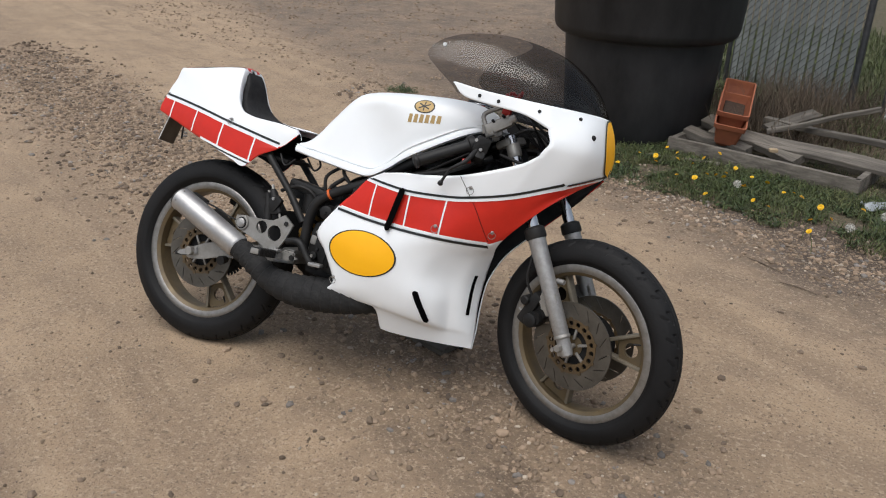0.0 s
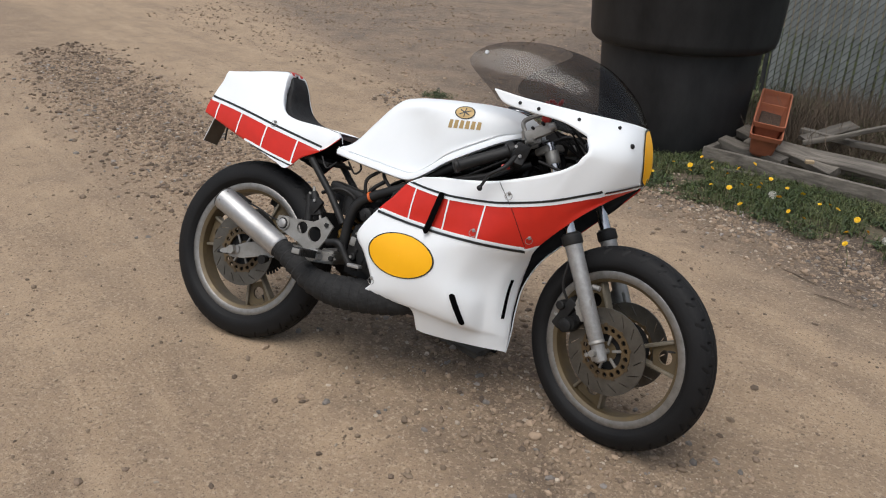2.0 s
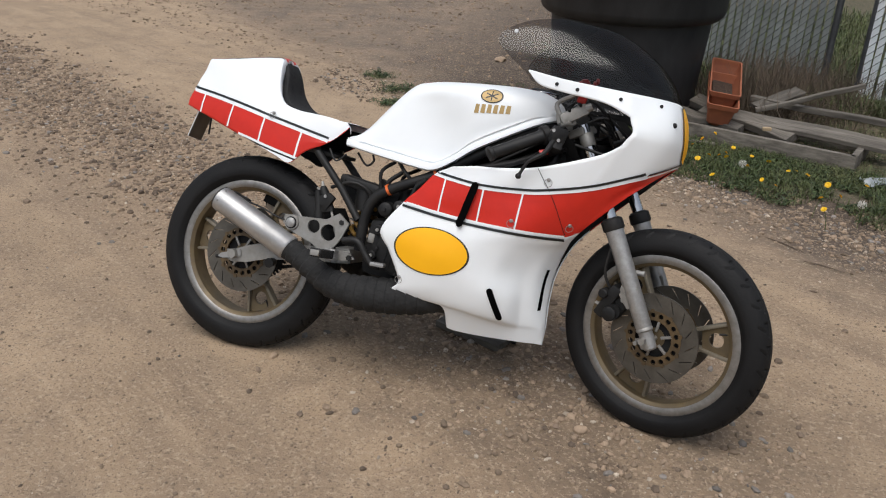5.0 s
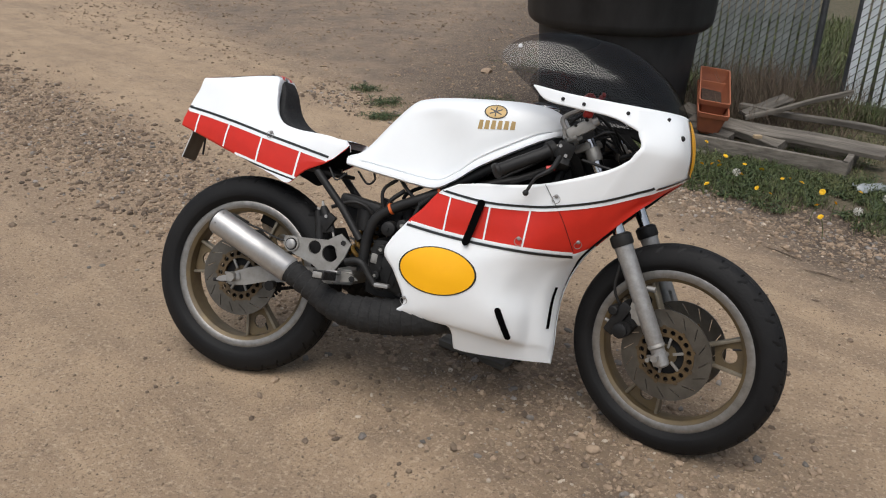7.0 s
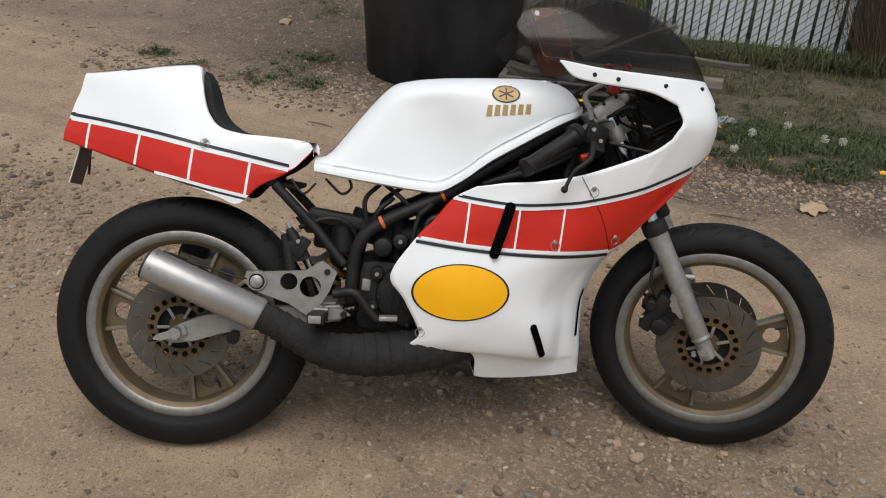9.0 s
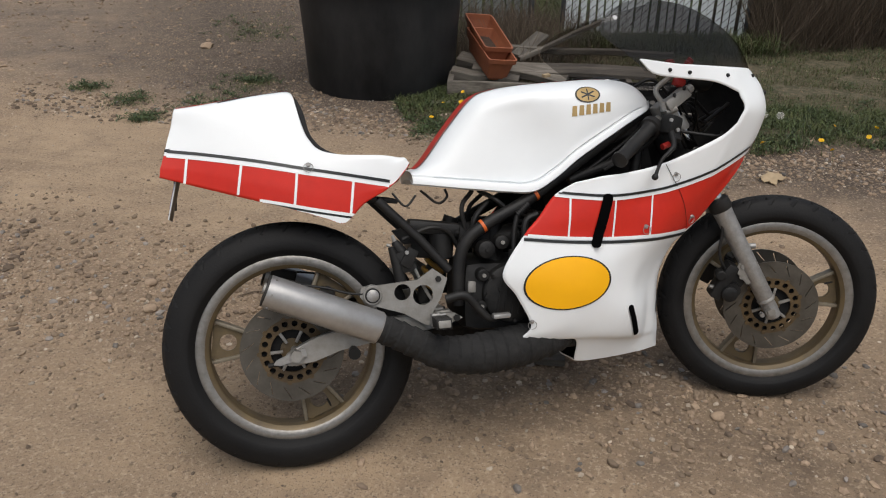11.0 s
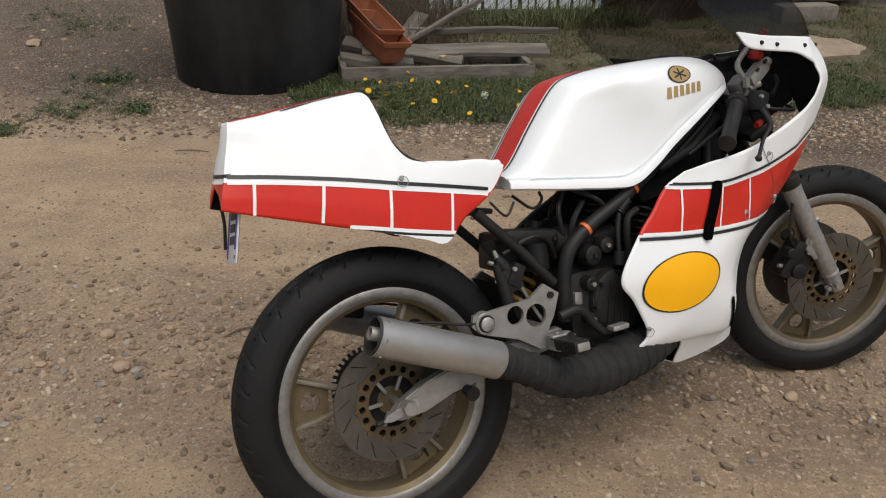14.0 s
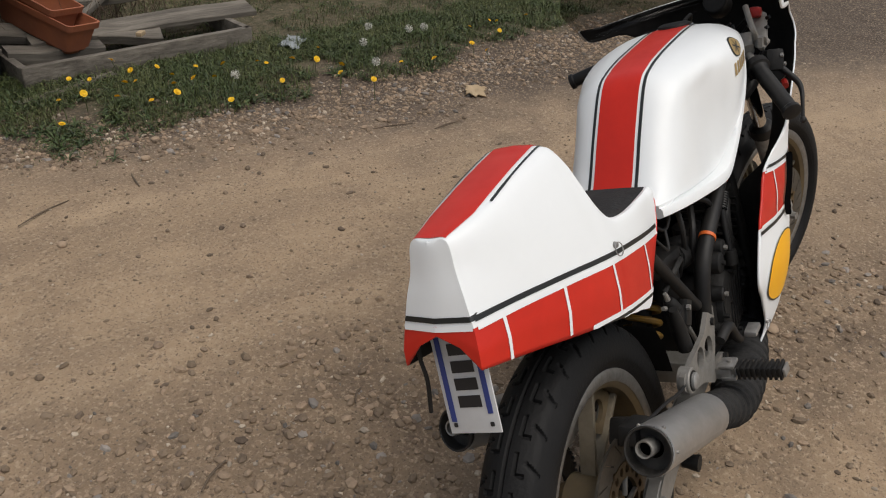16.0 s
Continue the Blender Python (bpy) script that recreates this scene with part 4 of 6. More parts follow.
def spoke_pair(ang):
    """Two thin cast spokes that part towards the rim, with a web and a round hole between them."""
    b = bmesh.new()
    for d in (-15, 15):
        a0, a1 = radians(ang + d * 0.75), radians(ang + d)
        p0, p1 = V((0.045 * math.cos(a0), 0, 0.045 * math.sin(a0))), V((0.206 * math.cos(a1), 0, 0.206 * math.sin(a1)))
        way = (p1 - p0).normalized()
        m = Matrix((way, (0, 1, 0), way.cross(V((0, 1, 0))))).transposed().to_4x4()
        m.translation = (p0 + p1) / 2
        add_box(b, ((p1 - p0).length, 0.03, 0.010), m, 0.003)
    return b


def web(ang):
    """The plate between two spokes next to the hub, pierced by one hole."""
    b = bmesh.new()
    cx, r = 0.162, 0.022
    seg = 24
    out, hole = [], []
    for k in range(seg):
        a = 2 * math.pi * (k + 0.5) / seg
        x, z = cx + 0.040 * max(-1, min(1, 1.35 * math.cos(a))), 0.0
        lim = x * math.tan(radians(13.5))
        z = lim * max(-1, min(1, 1.35 * math.sin(a)))
        out.append((x, z))
        hole.append((cx + r * math.cos(a), r * math.sin(a)))
    lay = [[b.verts.new((x, y, z)) for x, z in pts] for pts in (out, hole) for y in (-0.004, 0.004)]
    for k in range(seg):
        q = (k + 1) % seg
        b.faces.new((lay[0][k], lay[0][q], lay[2][q], lay[2][k]))
        b.faces.new((lay[1][k], lay[3][k], lay[3][q], lay[1][q]))
        b.faces.new((lay[2][k], lay[2][q], lay[3][q], lay[3][k]))
        b.faces.new((lay[0][k], lay[1][k], lay[1][q], lay[0][q]))
    b.transform(pose(0, 0, 0, 0, -ang, 0))
    return b


def slotted_disc(r0, r1, y, thick, count=16, cells=13):
    """A brake disc with slanted slots cut right through it."""
    bm, radii = bmesh.new(), [r0, r0 + 0.3 * (r1 - r0), r1 - 0.14 * (r1 - r0), r1]
    n = count * cells
    lay = []
    for yy in (y - thick, y + thick):
        lay.append([[bm.verts.new((r * math.cos(a), yy, r * math.sin(a))) for a in (2 * math.pi * k / n + 7.5 * (r - r0) for k in range(n))] for r in radii])
    lo, hi = lay
    for k in range(n):
        q = (k + 1) % n
        for i in range(3):
            if i == 1 and k % cells == 0:
                for e in (k, q):
                    bm.faces.new((lo[1][e], lo[2][e], hi[2][e], hi[1][e]))
                for e in (1, 2):
                    bm.faces.new((lo[e][k], lo[e][q], hi[e][q], hi[e][k]))
                continue
            bm.faces.new((lo[i][k], lo[i][q], lo[i + 1][q], lo[i + 1][k]))
            bm.faces.new((hi[i][k], hi[i + 1][k], hi[i + 1][q], hi[i][q]))
        for i in (0, 3):
            bm.faces.new((lo[i][k], lo[i][q], hi[i][q], hi[i][k]))
    return bm


def disc_parts(y, m, parent, r=0.133):
    def put(name, b, mt, label=""):
        b.transform(m)
        return part(name, b, mt, parent, label)

    put("brake_disc", slotted_disc(0.083, r, y, 0.0025), DISC, "slotted steel brake disc")
    put("disc_carrier", holed_ring(0.055, 0.0835, y - 0.004, y + 0.004, 18, 0.0078, 0.0705), CARRIER, "bronze drilled disc carrier")
    for k in range(9):
        a = 2 * math.pi * (k + 0.25) / 9
        p = V((0.083 * math.cos(a), 0, 0.083 * math.sin(a)))
        put("disc_button", tube([p + V((0, y - 0.0055, 0)), p + V((0, y + 0.0055, 0))], 0.0062, 10), CARRIER)
    # added near-black backing that keeps the carrier's holes dark
    put("dark_disc_backing", lathe([(0.0, y * 0.80 - 0.002), (0.078, y * 0.80 - 0.002), (0.078, y * 0.80 + 0.002), (0.0, y * 0.80 + 0.002)], 40), INSIDE)
    for k in range(6):
        b = box((0.036, 0.008, 0.008), pose(0, 0, 0, 0, -60 * k - 10) @ pose(0.041, y, 0), 0.002)
        put("disc_arm", b, ALU_RAW)


def wheel(name, m, R, half, turn, groove, discs, label):
    def xf(b):
        b.transform(m @ pose(0, 0, 0, 0, turn))
        return b

    w = part(name, xf(rim_mesh(half)), BRONZE, bike, label)
    part("tyre", xf(tyre_mesh(R, half, groove)), RUBBER, w, "worn black road tyre")
    for s in (-1, 1):
        part("rim_lip", xf(lip_mesh(half, s)), RIM, w, "bare polished rim edge")
    part("hub", xf(lathe([(0.0, -0.055), (0.03, -0.055), (0.034, -0.045), (0.05, -0.03), (0.052, 0.03), (0.034, 0.045), (0.03, 0.055), (0.0, 0.055)], 40)), BRONZE, w)
    for ang in (0, 120, 240):
        part("spoke", xf(spoke_pair(ang)), SPOKE, w, "pair of cast bronze spokes with bright machined edges")
        part("spoke_web", xf(web(ang)), BRONZE, w)
    for y in discs:
        disc_parts(y, m @ pose(0, 0, 0, 0, turn), w, 0.131 if len(discs) == 1 else 0.133)
    part("valve", xf(tube([(0.2, 0.0, 0.02), (0.172, -0.008, 0.02)], 0.003, 8)), BLACK, w)
    return w


RAKE, TURN = radians(26), -20.5
axis_p, axis_d = V((1.36, 0, 0.30)), V((-math.sin(RAKE), 0, math.cos(RAKE)))
STEER = Matrix.Translation(axis_p) @ Matrix.Rotation(radians(TURN), 4, axis_d) @ Matrix.Translation(-axis_p)
AXLE = V((1.423, 0.007, 0.310))
rear_wheel = wheel("rear_wheel", pose(0.05, 0, 0.318), 0.325, 0.058, 69, 34, (-0.066,), "bronze cast rear wheel with a wide black tyre")
front_wheel = wheel("front_wheel", STEER @ Matrix.Translation(AXLE) @ Matrix.Scale(0.985, 4), 0.314, 0.047, -8, 30, (-0.066, 0.066), "bronze cast front wheel with a ribbed black tyre")


# ---- fork, clip-ons and cockpit, turned with the bars ----
def steered(name, b, mt, parent=None, label="", smooth=True):
    b.transform(STEER)
    return part(name, b, mt, parent or bike, label, smooth)


UP = axis_d


def fork_at(y, h):
    """A point h along the fork leg above the axle."""
    return AXLE + V((-0.007, y + 0.006, 0)) + UP * h


for y in (-0.096, 0.096):
    leg = steered("fork_leg", tube([fork_at(y, h) for h in (-0.03, -0.025, 0.0, 0.03, 0.04, 0.20, 0.31, 0.335)], [0.014, 0.019, 0.021, 0.02, 0.0235, 0.0245, 0.026, 0.028], 20), ALU, bike, "dull aluminium fork slider")
    steered("dust_cap", tube([fork_at(y, h) for h in (0.325, 0.33, 0.355, 0.362)], [0.029, 0.032, 0.031, 0.022], 20), BLACK, leg, "black rubber dust cap")
    steered("fork_tube", tube([fork_at(y, 0.35), fork_at(y, 0.64)], 0.0175, 18), CHROME, leg, "chromed fork tube")
    steered("axle_nut", tube([AXLE + V((-0.012, y - 0.03 * (1 if y < 0 else -1) * 1, 0)) + V((0, 0, 0)), AXLE + V((-0.012, y * 0.7, 0))], 0.011, 6), ALU_RAW, leg)
    steered("pinch_lug", box((0.026, 0.03, 0.03), Matrix.Translation(AXLE + V((-0.01, y, -0.01))) @ pose(0, 0, 0, 0, -26), 0.005), ALU_RAW, leg)
    cal = steered("brake_caliper", box((0.055, 0.05, 0.085), Matrix.Translation(AXLE + V((-0.115, y * 0.72, 0.075))) @ pose(0, 0, 0, 0, 35), 0.012), ENGINE, leg, "dark brake caliper behind the fork leg")
    steered("caliper_piston", tube([AXLE + V((-0.115, y * 0.9, 0.06)), AXLE + V((-0.115, y * 1.12, 0.06))], [0.023, 0.021], 18), ENGINE, cal)
    steered("caliper_bolt", tube([AXLE + V((-0.09, y * 0.9, 0.1)), AXLE + V((-0.09, y * 1.08, 0.1))], 0.009, 6), ALU_RAW, cal)
    for dx, dz, r in ((-0.125, 0.052, 0.0215), (-0.15, 0.108, 0.014)):
        steered("caliper_cap", tube([AXLE + V((dx, y * 0.9, dz)), AXLE + V((dx, y * 1.2, dz)), AXLE + V((dx, y * 1.23, dz))], [r * 1.08, r, r * 0.8], 20), ENGINE, cal, "round dark caliper cap")
    steered("caliper_bridge", box((0.034, 0.062, 0.11), Matrix.Translation(AXLE + V((-0.138, y * 0.8, 0.085))) @ pose(0, 0, 0, 0, 30), 0.009), ENGINE, cal)
    steered("caliper_bracket", slab([(AXLE[0] - 0.10, AXLE[2] + 0.145), (AXLE[0] - 0.055, AXLE[2] + 0.150), (AXLE[0] - 0.035, AXLE[2] + 0.10), (AXLE[0] - 0.075, AXLE[2] + 0.075), (AXLE[0] - 0.108, AXLE[2] + 0.115)], y * 0.93, y * 1.02, 0.002), ALU_RAW, cal, "bare cast caliper bracket")
    for dx, dz in ((-0.088, 0.132), (-0.062, 0.098)):
        steered("bracket_bolt", tube([AXLE + V((dx, y * 1.0, dz)), AXLE + V((dx, y * 1.13, dz))], [0.011, 0.009], 8), ALU_RAW, cal, "bright bolt head")
    steered("hose_union", tube([AXLE + V((-0.155, y * 0.95, 0.065)), AXLE + V((-0.178, y * 0.97, 0.072))], [0.007, 0.0055], 8), ALU_RAW, cal)
    steered("slider_ring", tube([fork_at(y, h) for h in (0.024, 0.028, 0.034, 0.038)], [0.0205, 0.0245, 0.0245, 0.0215], 20), ALU_RAW, leg)
    steered("pinch_bolt", tube([AXLE + V((-0.034, y * 1.02, -0.012)), AXLE + V((-0.034, y * 1.2, -0.012))], 0.0065, 6), ALU, leg)
    steered("brake_hose", tube([AXLE + V((-0.13, y * 0.95, 0.11)), AXLE + V((-0.155, y * 1.1, 0.17)), AXLE + V((-0.15, y * 1.05, 0.27)), AXLE + V((-0.2, y * 0.8, 0.42))], 0.0042, 8, smooth_n=20), BLACK, leg, "black brake hose")
steered("axle", tube([AXLE + V((0, -0.1, 0)), AXLE + V((0, 0.1, 0))], 0.008, 12), ALU_RAW)
steered("fork_brace_lug", tube([fork_at(-0.075, 0.2) + V((0.02, 0, 0)), fork_at(-0.075, 0.2) + V((0.045, 0, 0.0))], 0.008, 10), ALU)
for h, w in ((0.5, 0.07), (0.615, 0.055)):
    steered("fork_yoke", box((w, 0.24, 0.025), Matrix.Translation(fork_at(0, h) + V((-0.02, 0, 0))) @ pose(0, 0, 0, 0, -26), 0.01), ALU_RAW if h > 0.55 else BLACK, bike, "fork clamp")
GRIPS = {-1: (V((1.075, -0.115, 0.862)), V((0.885, -0.245, 0.748)))}
UNTURN = STEER.inverted()
FLIP = Matrix.Diagonal((1, -1, 1, 1))
GRIPS[1] = tuple((STEER @ FLIP @ UNTURN) @ p for p in GRIPS[-1])
for s in (-1, 1):
    base, end = GRIPS[s]
    across = V((0, s, 0))
    bar = part("clip_on_bar", tube([base, base.lerp(end, 0.98)], 0.011, 12), ALU_RAW, bike, "clip-on handlebar")
    steered("bar_clamp", tube([fork_at(s * 0.096, h) for h in (0.575, 0.58, 0.61, 0.615)], [0.0195, 0.0215, 0.0215, 0.0195], 18), ALU_RAW, bar, "grey fork clamp of the bar")
    ring = [base.lerp(end, f) for f in (0.28, 0.29, 0.36, 0.37, 0.40, 0.97, 0.985, 1.02, 1.03)]
    part("grip", tube(ring, [0.022, 0.028, 0.028, 0.022, 0.0185, 0.0175, 0.021, 0.021, 0.015], 16), BLACK, bar, "black rubber grip")
    hub = base.lerp(end, 0.2)
    if s < 0:
        mc = part("brake_master_cylinder", box((0.03, 0.035, 0.075), Matrix.Translation(hub + V((0.018, -0.04, -0.028))) @ pose(0, 0, 0, -30, 12, 20), 0.008), ENGINE, bar, "grey brake master cylinder")
        part("banjo", tube([hub + V((0.02, -0.02, 0.02)), hub + V((0.045, -0.03, 0.03))], 0.009, 10), ALU_RAW, mc)
        part("adjuster", tube([hub + V((0.0, -0.066, -0.062)), hub + V((-0.022, -0.072, -0.068))], 0.008, 8), REDBIT, mc, "small red lever adjuster")
    else:
        mc = part("clutch_perch", box((0.04, 0.03, 0.03), Matrix.Translation(hub + V((0.01, 0.02, 0))) @ pose(0, 0, 0, 0, 10, -55), 0.006), ENGINE, bar)
    lev = [V((1.036, -0.235, 0.775)), V((1.018, -0.246, 0.758)), V((0.996, -0.25, 0.742)), V((0.984, -0.25, 0.72)), V((0.974, -0.25, 0.698))]
    lev = [hub + V((0.01, -0.06, -0.03))] + lev
    if s > 0:
        lev = [(STEER @ FLIP @ UNTURN) @ p for p in lev]
    part("lever", tube(lev, [0.008, 0.0075, 0.0065, 0.005, 0.0044, 0.0048], 10, smooth_n=18), BLACK, bar, "black control lever")
    b = bmesh.new()
    bmesh.ops.create_uvsphere(b, u_segments=12, v_segments=8, radius=0.0085, matrix=Matrix.Translation(lev[-1]))
    part("lever_ball", b, BLACK, bar)
clock = V((1.20, 0.0, 0.965))
for y, r in ((-0.035, 0.032),):
    b = lathe([(0, 0.0), (r * 0.92, 0.0), (r, 0.004), (r, 0.045), (r * 0.7, 0.06), (0, 0.06)], 32, "Z")
    b.transform(Matrix.Translation(clock + V((0, y, 0))) @ pose(0, 0, 0, 0, 118, 0))
    g = part("tachometer", b, BLACK, bike, "round black rev counter behind the screen")
    b = lathe([(0, 0.001), (r * 0.86, 0.001), (r * 0.86, 0.0)], 32, "Z")
    b.transform(Matrix.Translation(clock + V((-0.004, y, 0.002))) @ pose(0, 0, 0, 0, -62, 0))
    part("dial", b, ENGINE, g)
part("red_cap", box((0.028, 0.03, 0.024), pose(1.10, -0.150, 0.936, 10, 20, 10), 0.009), REDBIT, bike, "red plastic cap beside the bars")
rag = bmesh.new()
for k in range(9):
    f = k / 8
    c = V((1.085 + 0.05 * f, -0.13 + 0.02 * math.sin(5 * f), 0.985 + 0.01 * math.sin(7 * f)))
    add_box(rag, (0.010, 0.016 + 0.005 * math.sin(9 * f), 0.012), Matrix.Translation(c) @ pose(0, 0, 0, 40 * f, -25 + 30 * f, 20), 0.004)
part("red_wrap", rag, REDBIT, bike, "red tape wound round the fairing stay")
mcb = part("master_cylinder", box((0.082, 0.032, 0.034), pose(1.086, -0.158, 0.893, 0, -32, 8), 0.009), ALU_RAW, bike, "bare cast brake master cylinder")
part("cylinder_cap", tube([(1.117, -0.158, 0.912), (1.132, -0.157, 0.921)], [0.0135, 0.011], 12), ALU, mcb)
part("banjo_bolt", tube([(1.05, -0.16, 0.865), (1.043, -0.166, 0.889)], [0.010, 0.008], 6), ALU, mcb, "banjo bolt")
for x, z in ((1.075, 0.903), (1.103, 0.921)):
    part("cap_screw", tube([(x, -0.172, z - 0.004), (x - 0.004, -0.180, z)], 0.0045, 8), ENGINE, mcb)
part("bar_clamp_block", box((0.05, 0.04, 0.036), pose(1.062, -0.125, 0.872, 0, -30, 14), 0.008), ALU_RAW, bike, "cast clamp of the clip-on")
part("switch_housing", box((0.044, 0.04, 0.05), pose(1.055, -0.186, 0.826, 8, 14, 24), 0.009), ENGINE, bike, "dark throttle housing")
for x, z in ((1.045, 0.838), (1.062, 0.812)):
    part("housing_screw", tube([(x, -0.205, z), (x, -0.211, z)], 0.005, 8), ALU, bike)
part("throttle_tube", tube([(1.07, -0.165, 0.85), (1.04, -0.13, 0.80), (0.99, -0.10, 0.76), (0.90, -0.10, 0.72)], 0.006, 8, smooth_n=16), BLACK, bike, "black throttle cable")
part("clutch_lever", tube([(1.17, 0.10, 0.862), (1.22, 0.11, 0.868), (1.255, 0.11, 0.862), (1.285, 0.10, 0.858)], [0.006, 0.005, 0.004, 0.005], 8, smooth_n=14), ALU_RAW, bike, "bare clutch lever")
part("fairing_stay", tube([(1.20, -0.10, 0.83), (1.27, -0.06, 0.86), (1.33, 0.0, 0.88)], 0.0065, 10, smooth_n=12), BLACK, bike, "black fairing stay")
part("fairing_stay", tube([(1.19, 0.12, 0.80), (1.27, 0.10, 0.83), (1.33, 0.04, 0.87)], 0.0065, 10, smooth_n=12), BLACK, bike)
for k in range(7):
    a = 0.9 * k
    part("loom_wire", tube([(1.10 + 0.012 * k, -0.09 + 0.025 * math.sin(a), 0.90 + 0.02 * math.cos(a)), (1.15 + 0.01 * k, -0.05 + 0.03 * math.cos(a), 0.87 + 0.03 * math.sin(a)), (1.22, -0.02 + 0.02 * math.sin(2 * a), 0.82 + 0.02 * math.cos(a)), (1.27, 0.02 * math.cos(a), 0.83)], 0.0032, 6, smooth_n=14), BLACK if k % 3 else ENGINE, bike, "thin wire of the front loom")
part("oil_reservoir", tube([(1.13, -0.03, 0.85), (1.13, -0.03, 0.905)], [0.018, 0.02], 18), ENGINE, bike, "small dark reservoir")
for k, (a, c, d) in enumerate((((1.046, -0.158, 0.885), (1.034, -0.152, 0.920), (1.088, -0.132, 0.955)), ((1.1, -0.14, 0.81), (1.2, -0.16, 0.79), (1.25, -0.10, 0.80)), ((1.06, -0.1, 0.83), (1.16, -0.08, 0.90), (1.24, -0.05, 0.85)), ((1.1, 0.1, 0.83), (1.2, 0.12, 0.87), (1.25, 0.05, 0.8)), ((1.05, -0.06, 0.86), (0.98, -0.09, 0.80), (0.85, -0.1, 0.72)), ((1.0, 0.05, 0.9), (1.09, 0.0, 0.96), (1.18, 0.04, 0.9)))):
    part("control_cable", tube([a, c, d], 0.0045 if k else 0.007, 8, smooth_n=16), BLACK if k else ALU_RAW, bike, "looped control cable")

# ---- frame, engine and drive ----
for s in (-1, 1):
    part("frame_tube", tube([(1.06, s * 0.05, 0.875), (1.0, s * 0.1, 0.855), (0.85, s * 0.118, 0.765), (0.69, s * 0.122, 0.664), (0.57, s * 0.122, 0.607), (0.51, s * 0.12, 0.565), (0.487, s * 0.115, 0.5), (0.48, s * 0.11, 0.4)], 0.0165, 14, smooth_n=40), BLACK, bike, "black steel frame rail")
    part("frame_tube", tube([(1.05, s * 0.05, 0.80), (0.92, s * 0.09, 0.735), (0.8, s * 0.1, 0.70)], 0.013, 12), BLACK, bike)
    part("subframe_tube", tube([(0.29, s * 0.1, 0.685), (0.39, s * 0.1, 0.58), (0.462, s * 0.108, 0.492)], 0.012, 12), BLACK, bike, "black seat subframe tube")
    part("subframe_tube", tube([(0.05, s * 0.06, 0.72), (0.16, s * 0.08, 0.70), (0.29, s * 0.095, 0.69)], 0.012, 12), BLACK, bike)
    part("down_tube", tube([(1.04, s * 0.03, 0.80), (0.97, s * 0.07, 0.55), (0.9, s * 0.1, 0.33), (0.8, s * 0.11, 0.27), (0.5, s * 0.11, 0.30)], 0.014, 12, smooth_n=30), BLACK, bike)
for a in (0.555, 0.70):
    p = V((a, -0.1222, 0.60 if a < 0.6 else 0.671))
    q = V((0.14, 0, 0.075)).normalized()
    part("tape_band", tube([p - q * 0.004, p + q * 0.004], 0.0178, 14), ORANGE, bike, "orange cable tie round the frame rail")
part("steering_head", tube([V((1.19, 0, 0.66)) + V((0, 0, 0)), V((1.085, 0, 0.875))], 0.03, 18), BLACK, bike)

eng = part("crankcase", box((0.30, 0.24, 0.19), pose(0.64, 0.0, 0.41, 0, 4, 0), 0.045), ENGINE, bike, "grimy dark two-stroke engine")
b = lathe([(0, -0.012), (0.06, -0.012), (0.075, -0.004), (0.08, 0.012), (0.08, 0.03)], 36)
b.transform(pose(0.62, -0.128, 0.42))
part("clutch_cover", b, ENGINE, eng)
b = lathe([(0, -0.01), (0.035, -0.01), (0.042, 0.0), (0.042, 0.02)], 28)
b.transform(pose(0.72, -0.128, 0.38))
part("pump_cover", b, ENGINE, eng)
for k in range(8):
    a = 2 * math.pi * k / 8
    part("cover_bolt", tube([(0.62 + 0.07 * math.cos(a), -0.145, 0.42 + 0.07 * math.sin(a)), (0.62 + 0.07 * math.cos(a), -0.128, 0.42 + 0.07 * math.sin(a))], 0.005, 6), ENGINE, eng)
for s in (-1, 1):
    cyl = part("cylinder", box((0.10, 0.085, 0.12), pose(0.75, s * 0.06, 0.50, 0, 25, 0) @ pose(0, 0, 0.05), 0.01), ENGINE, bike, "finned dark cylinder")
    for k in range(7):
        part("cooling_fin", box((0.13, 0.10, 0.006), pose(0.75, s * 0.06, 0.50, 0, 25, 0) @ pose(0, 0, 0.017 * k), 0.003), ENGINE, cyl)
    b = tube([(0.60, s * 0.065, 0.56), (0.66, s * 0.065, 0.565)], [0.03, 0.033], 18)
    add_tube(b, [(0.595, s * 0.065, 0.50), (0.595, s * 0.065, 0.61)], 0.026, 16)
    part("carburettor", b, ENGINE, bike, "grimy carburettor")
    part("pod_filter", tube([(0.58, s * 0.065, 0.565), (0.53, s * 0.06, 0.575), (0.50, s * 0.06, 0.58)], [0.032, 0.036, 0.03], 18), INSIDE, bike)
for pts, r in ((((0.66, -0.10, 0.60), (0.60, -0.12, 0.66), (0.56, -0.08, 0.69)), 0.006), (((0.58, -0.09, 0.66), (0.54, -0.1, 0.62), (0.53, -0.09, 0.56)), 0.007), (((0.70, -0.13, 0.62), (0.665, -0.135, 0.60), (0.66, -0.135, 0.50), (0.67, -0.13, 0.44)), 0.009), (((0.545, -0.07, 0.69), (0.51, -0.09, 0.65), (0.52, -0.085, 0.58)), 0.006), (((0.6, 0.02, 0.68), (0.55, 0.0, 0.64), (0.56, 0.03, 0.58)), 0.006), (((0.41, -0.06, 0.70), (0.45, -0.075, 0.665), (0.475, -0.08, 0.68), (0.47, -0.08, 0.70)), 0.0035), (((0.33, -0.1, 0.70), (0.36, -0.11, 0.665), (0.39, -0.1, 0.69)), 0.003), (((0.35, -0.09, 0.58), (0.42, -0.1, 0.605), (0.47, -0.09, 0.59), (0.5, -0.07, 0.54)), 0.006)):
    part("hose", tube(pts, r, 8, smooth_n=18), BLACK, bike, "black hose or wire")
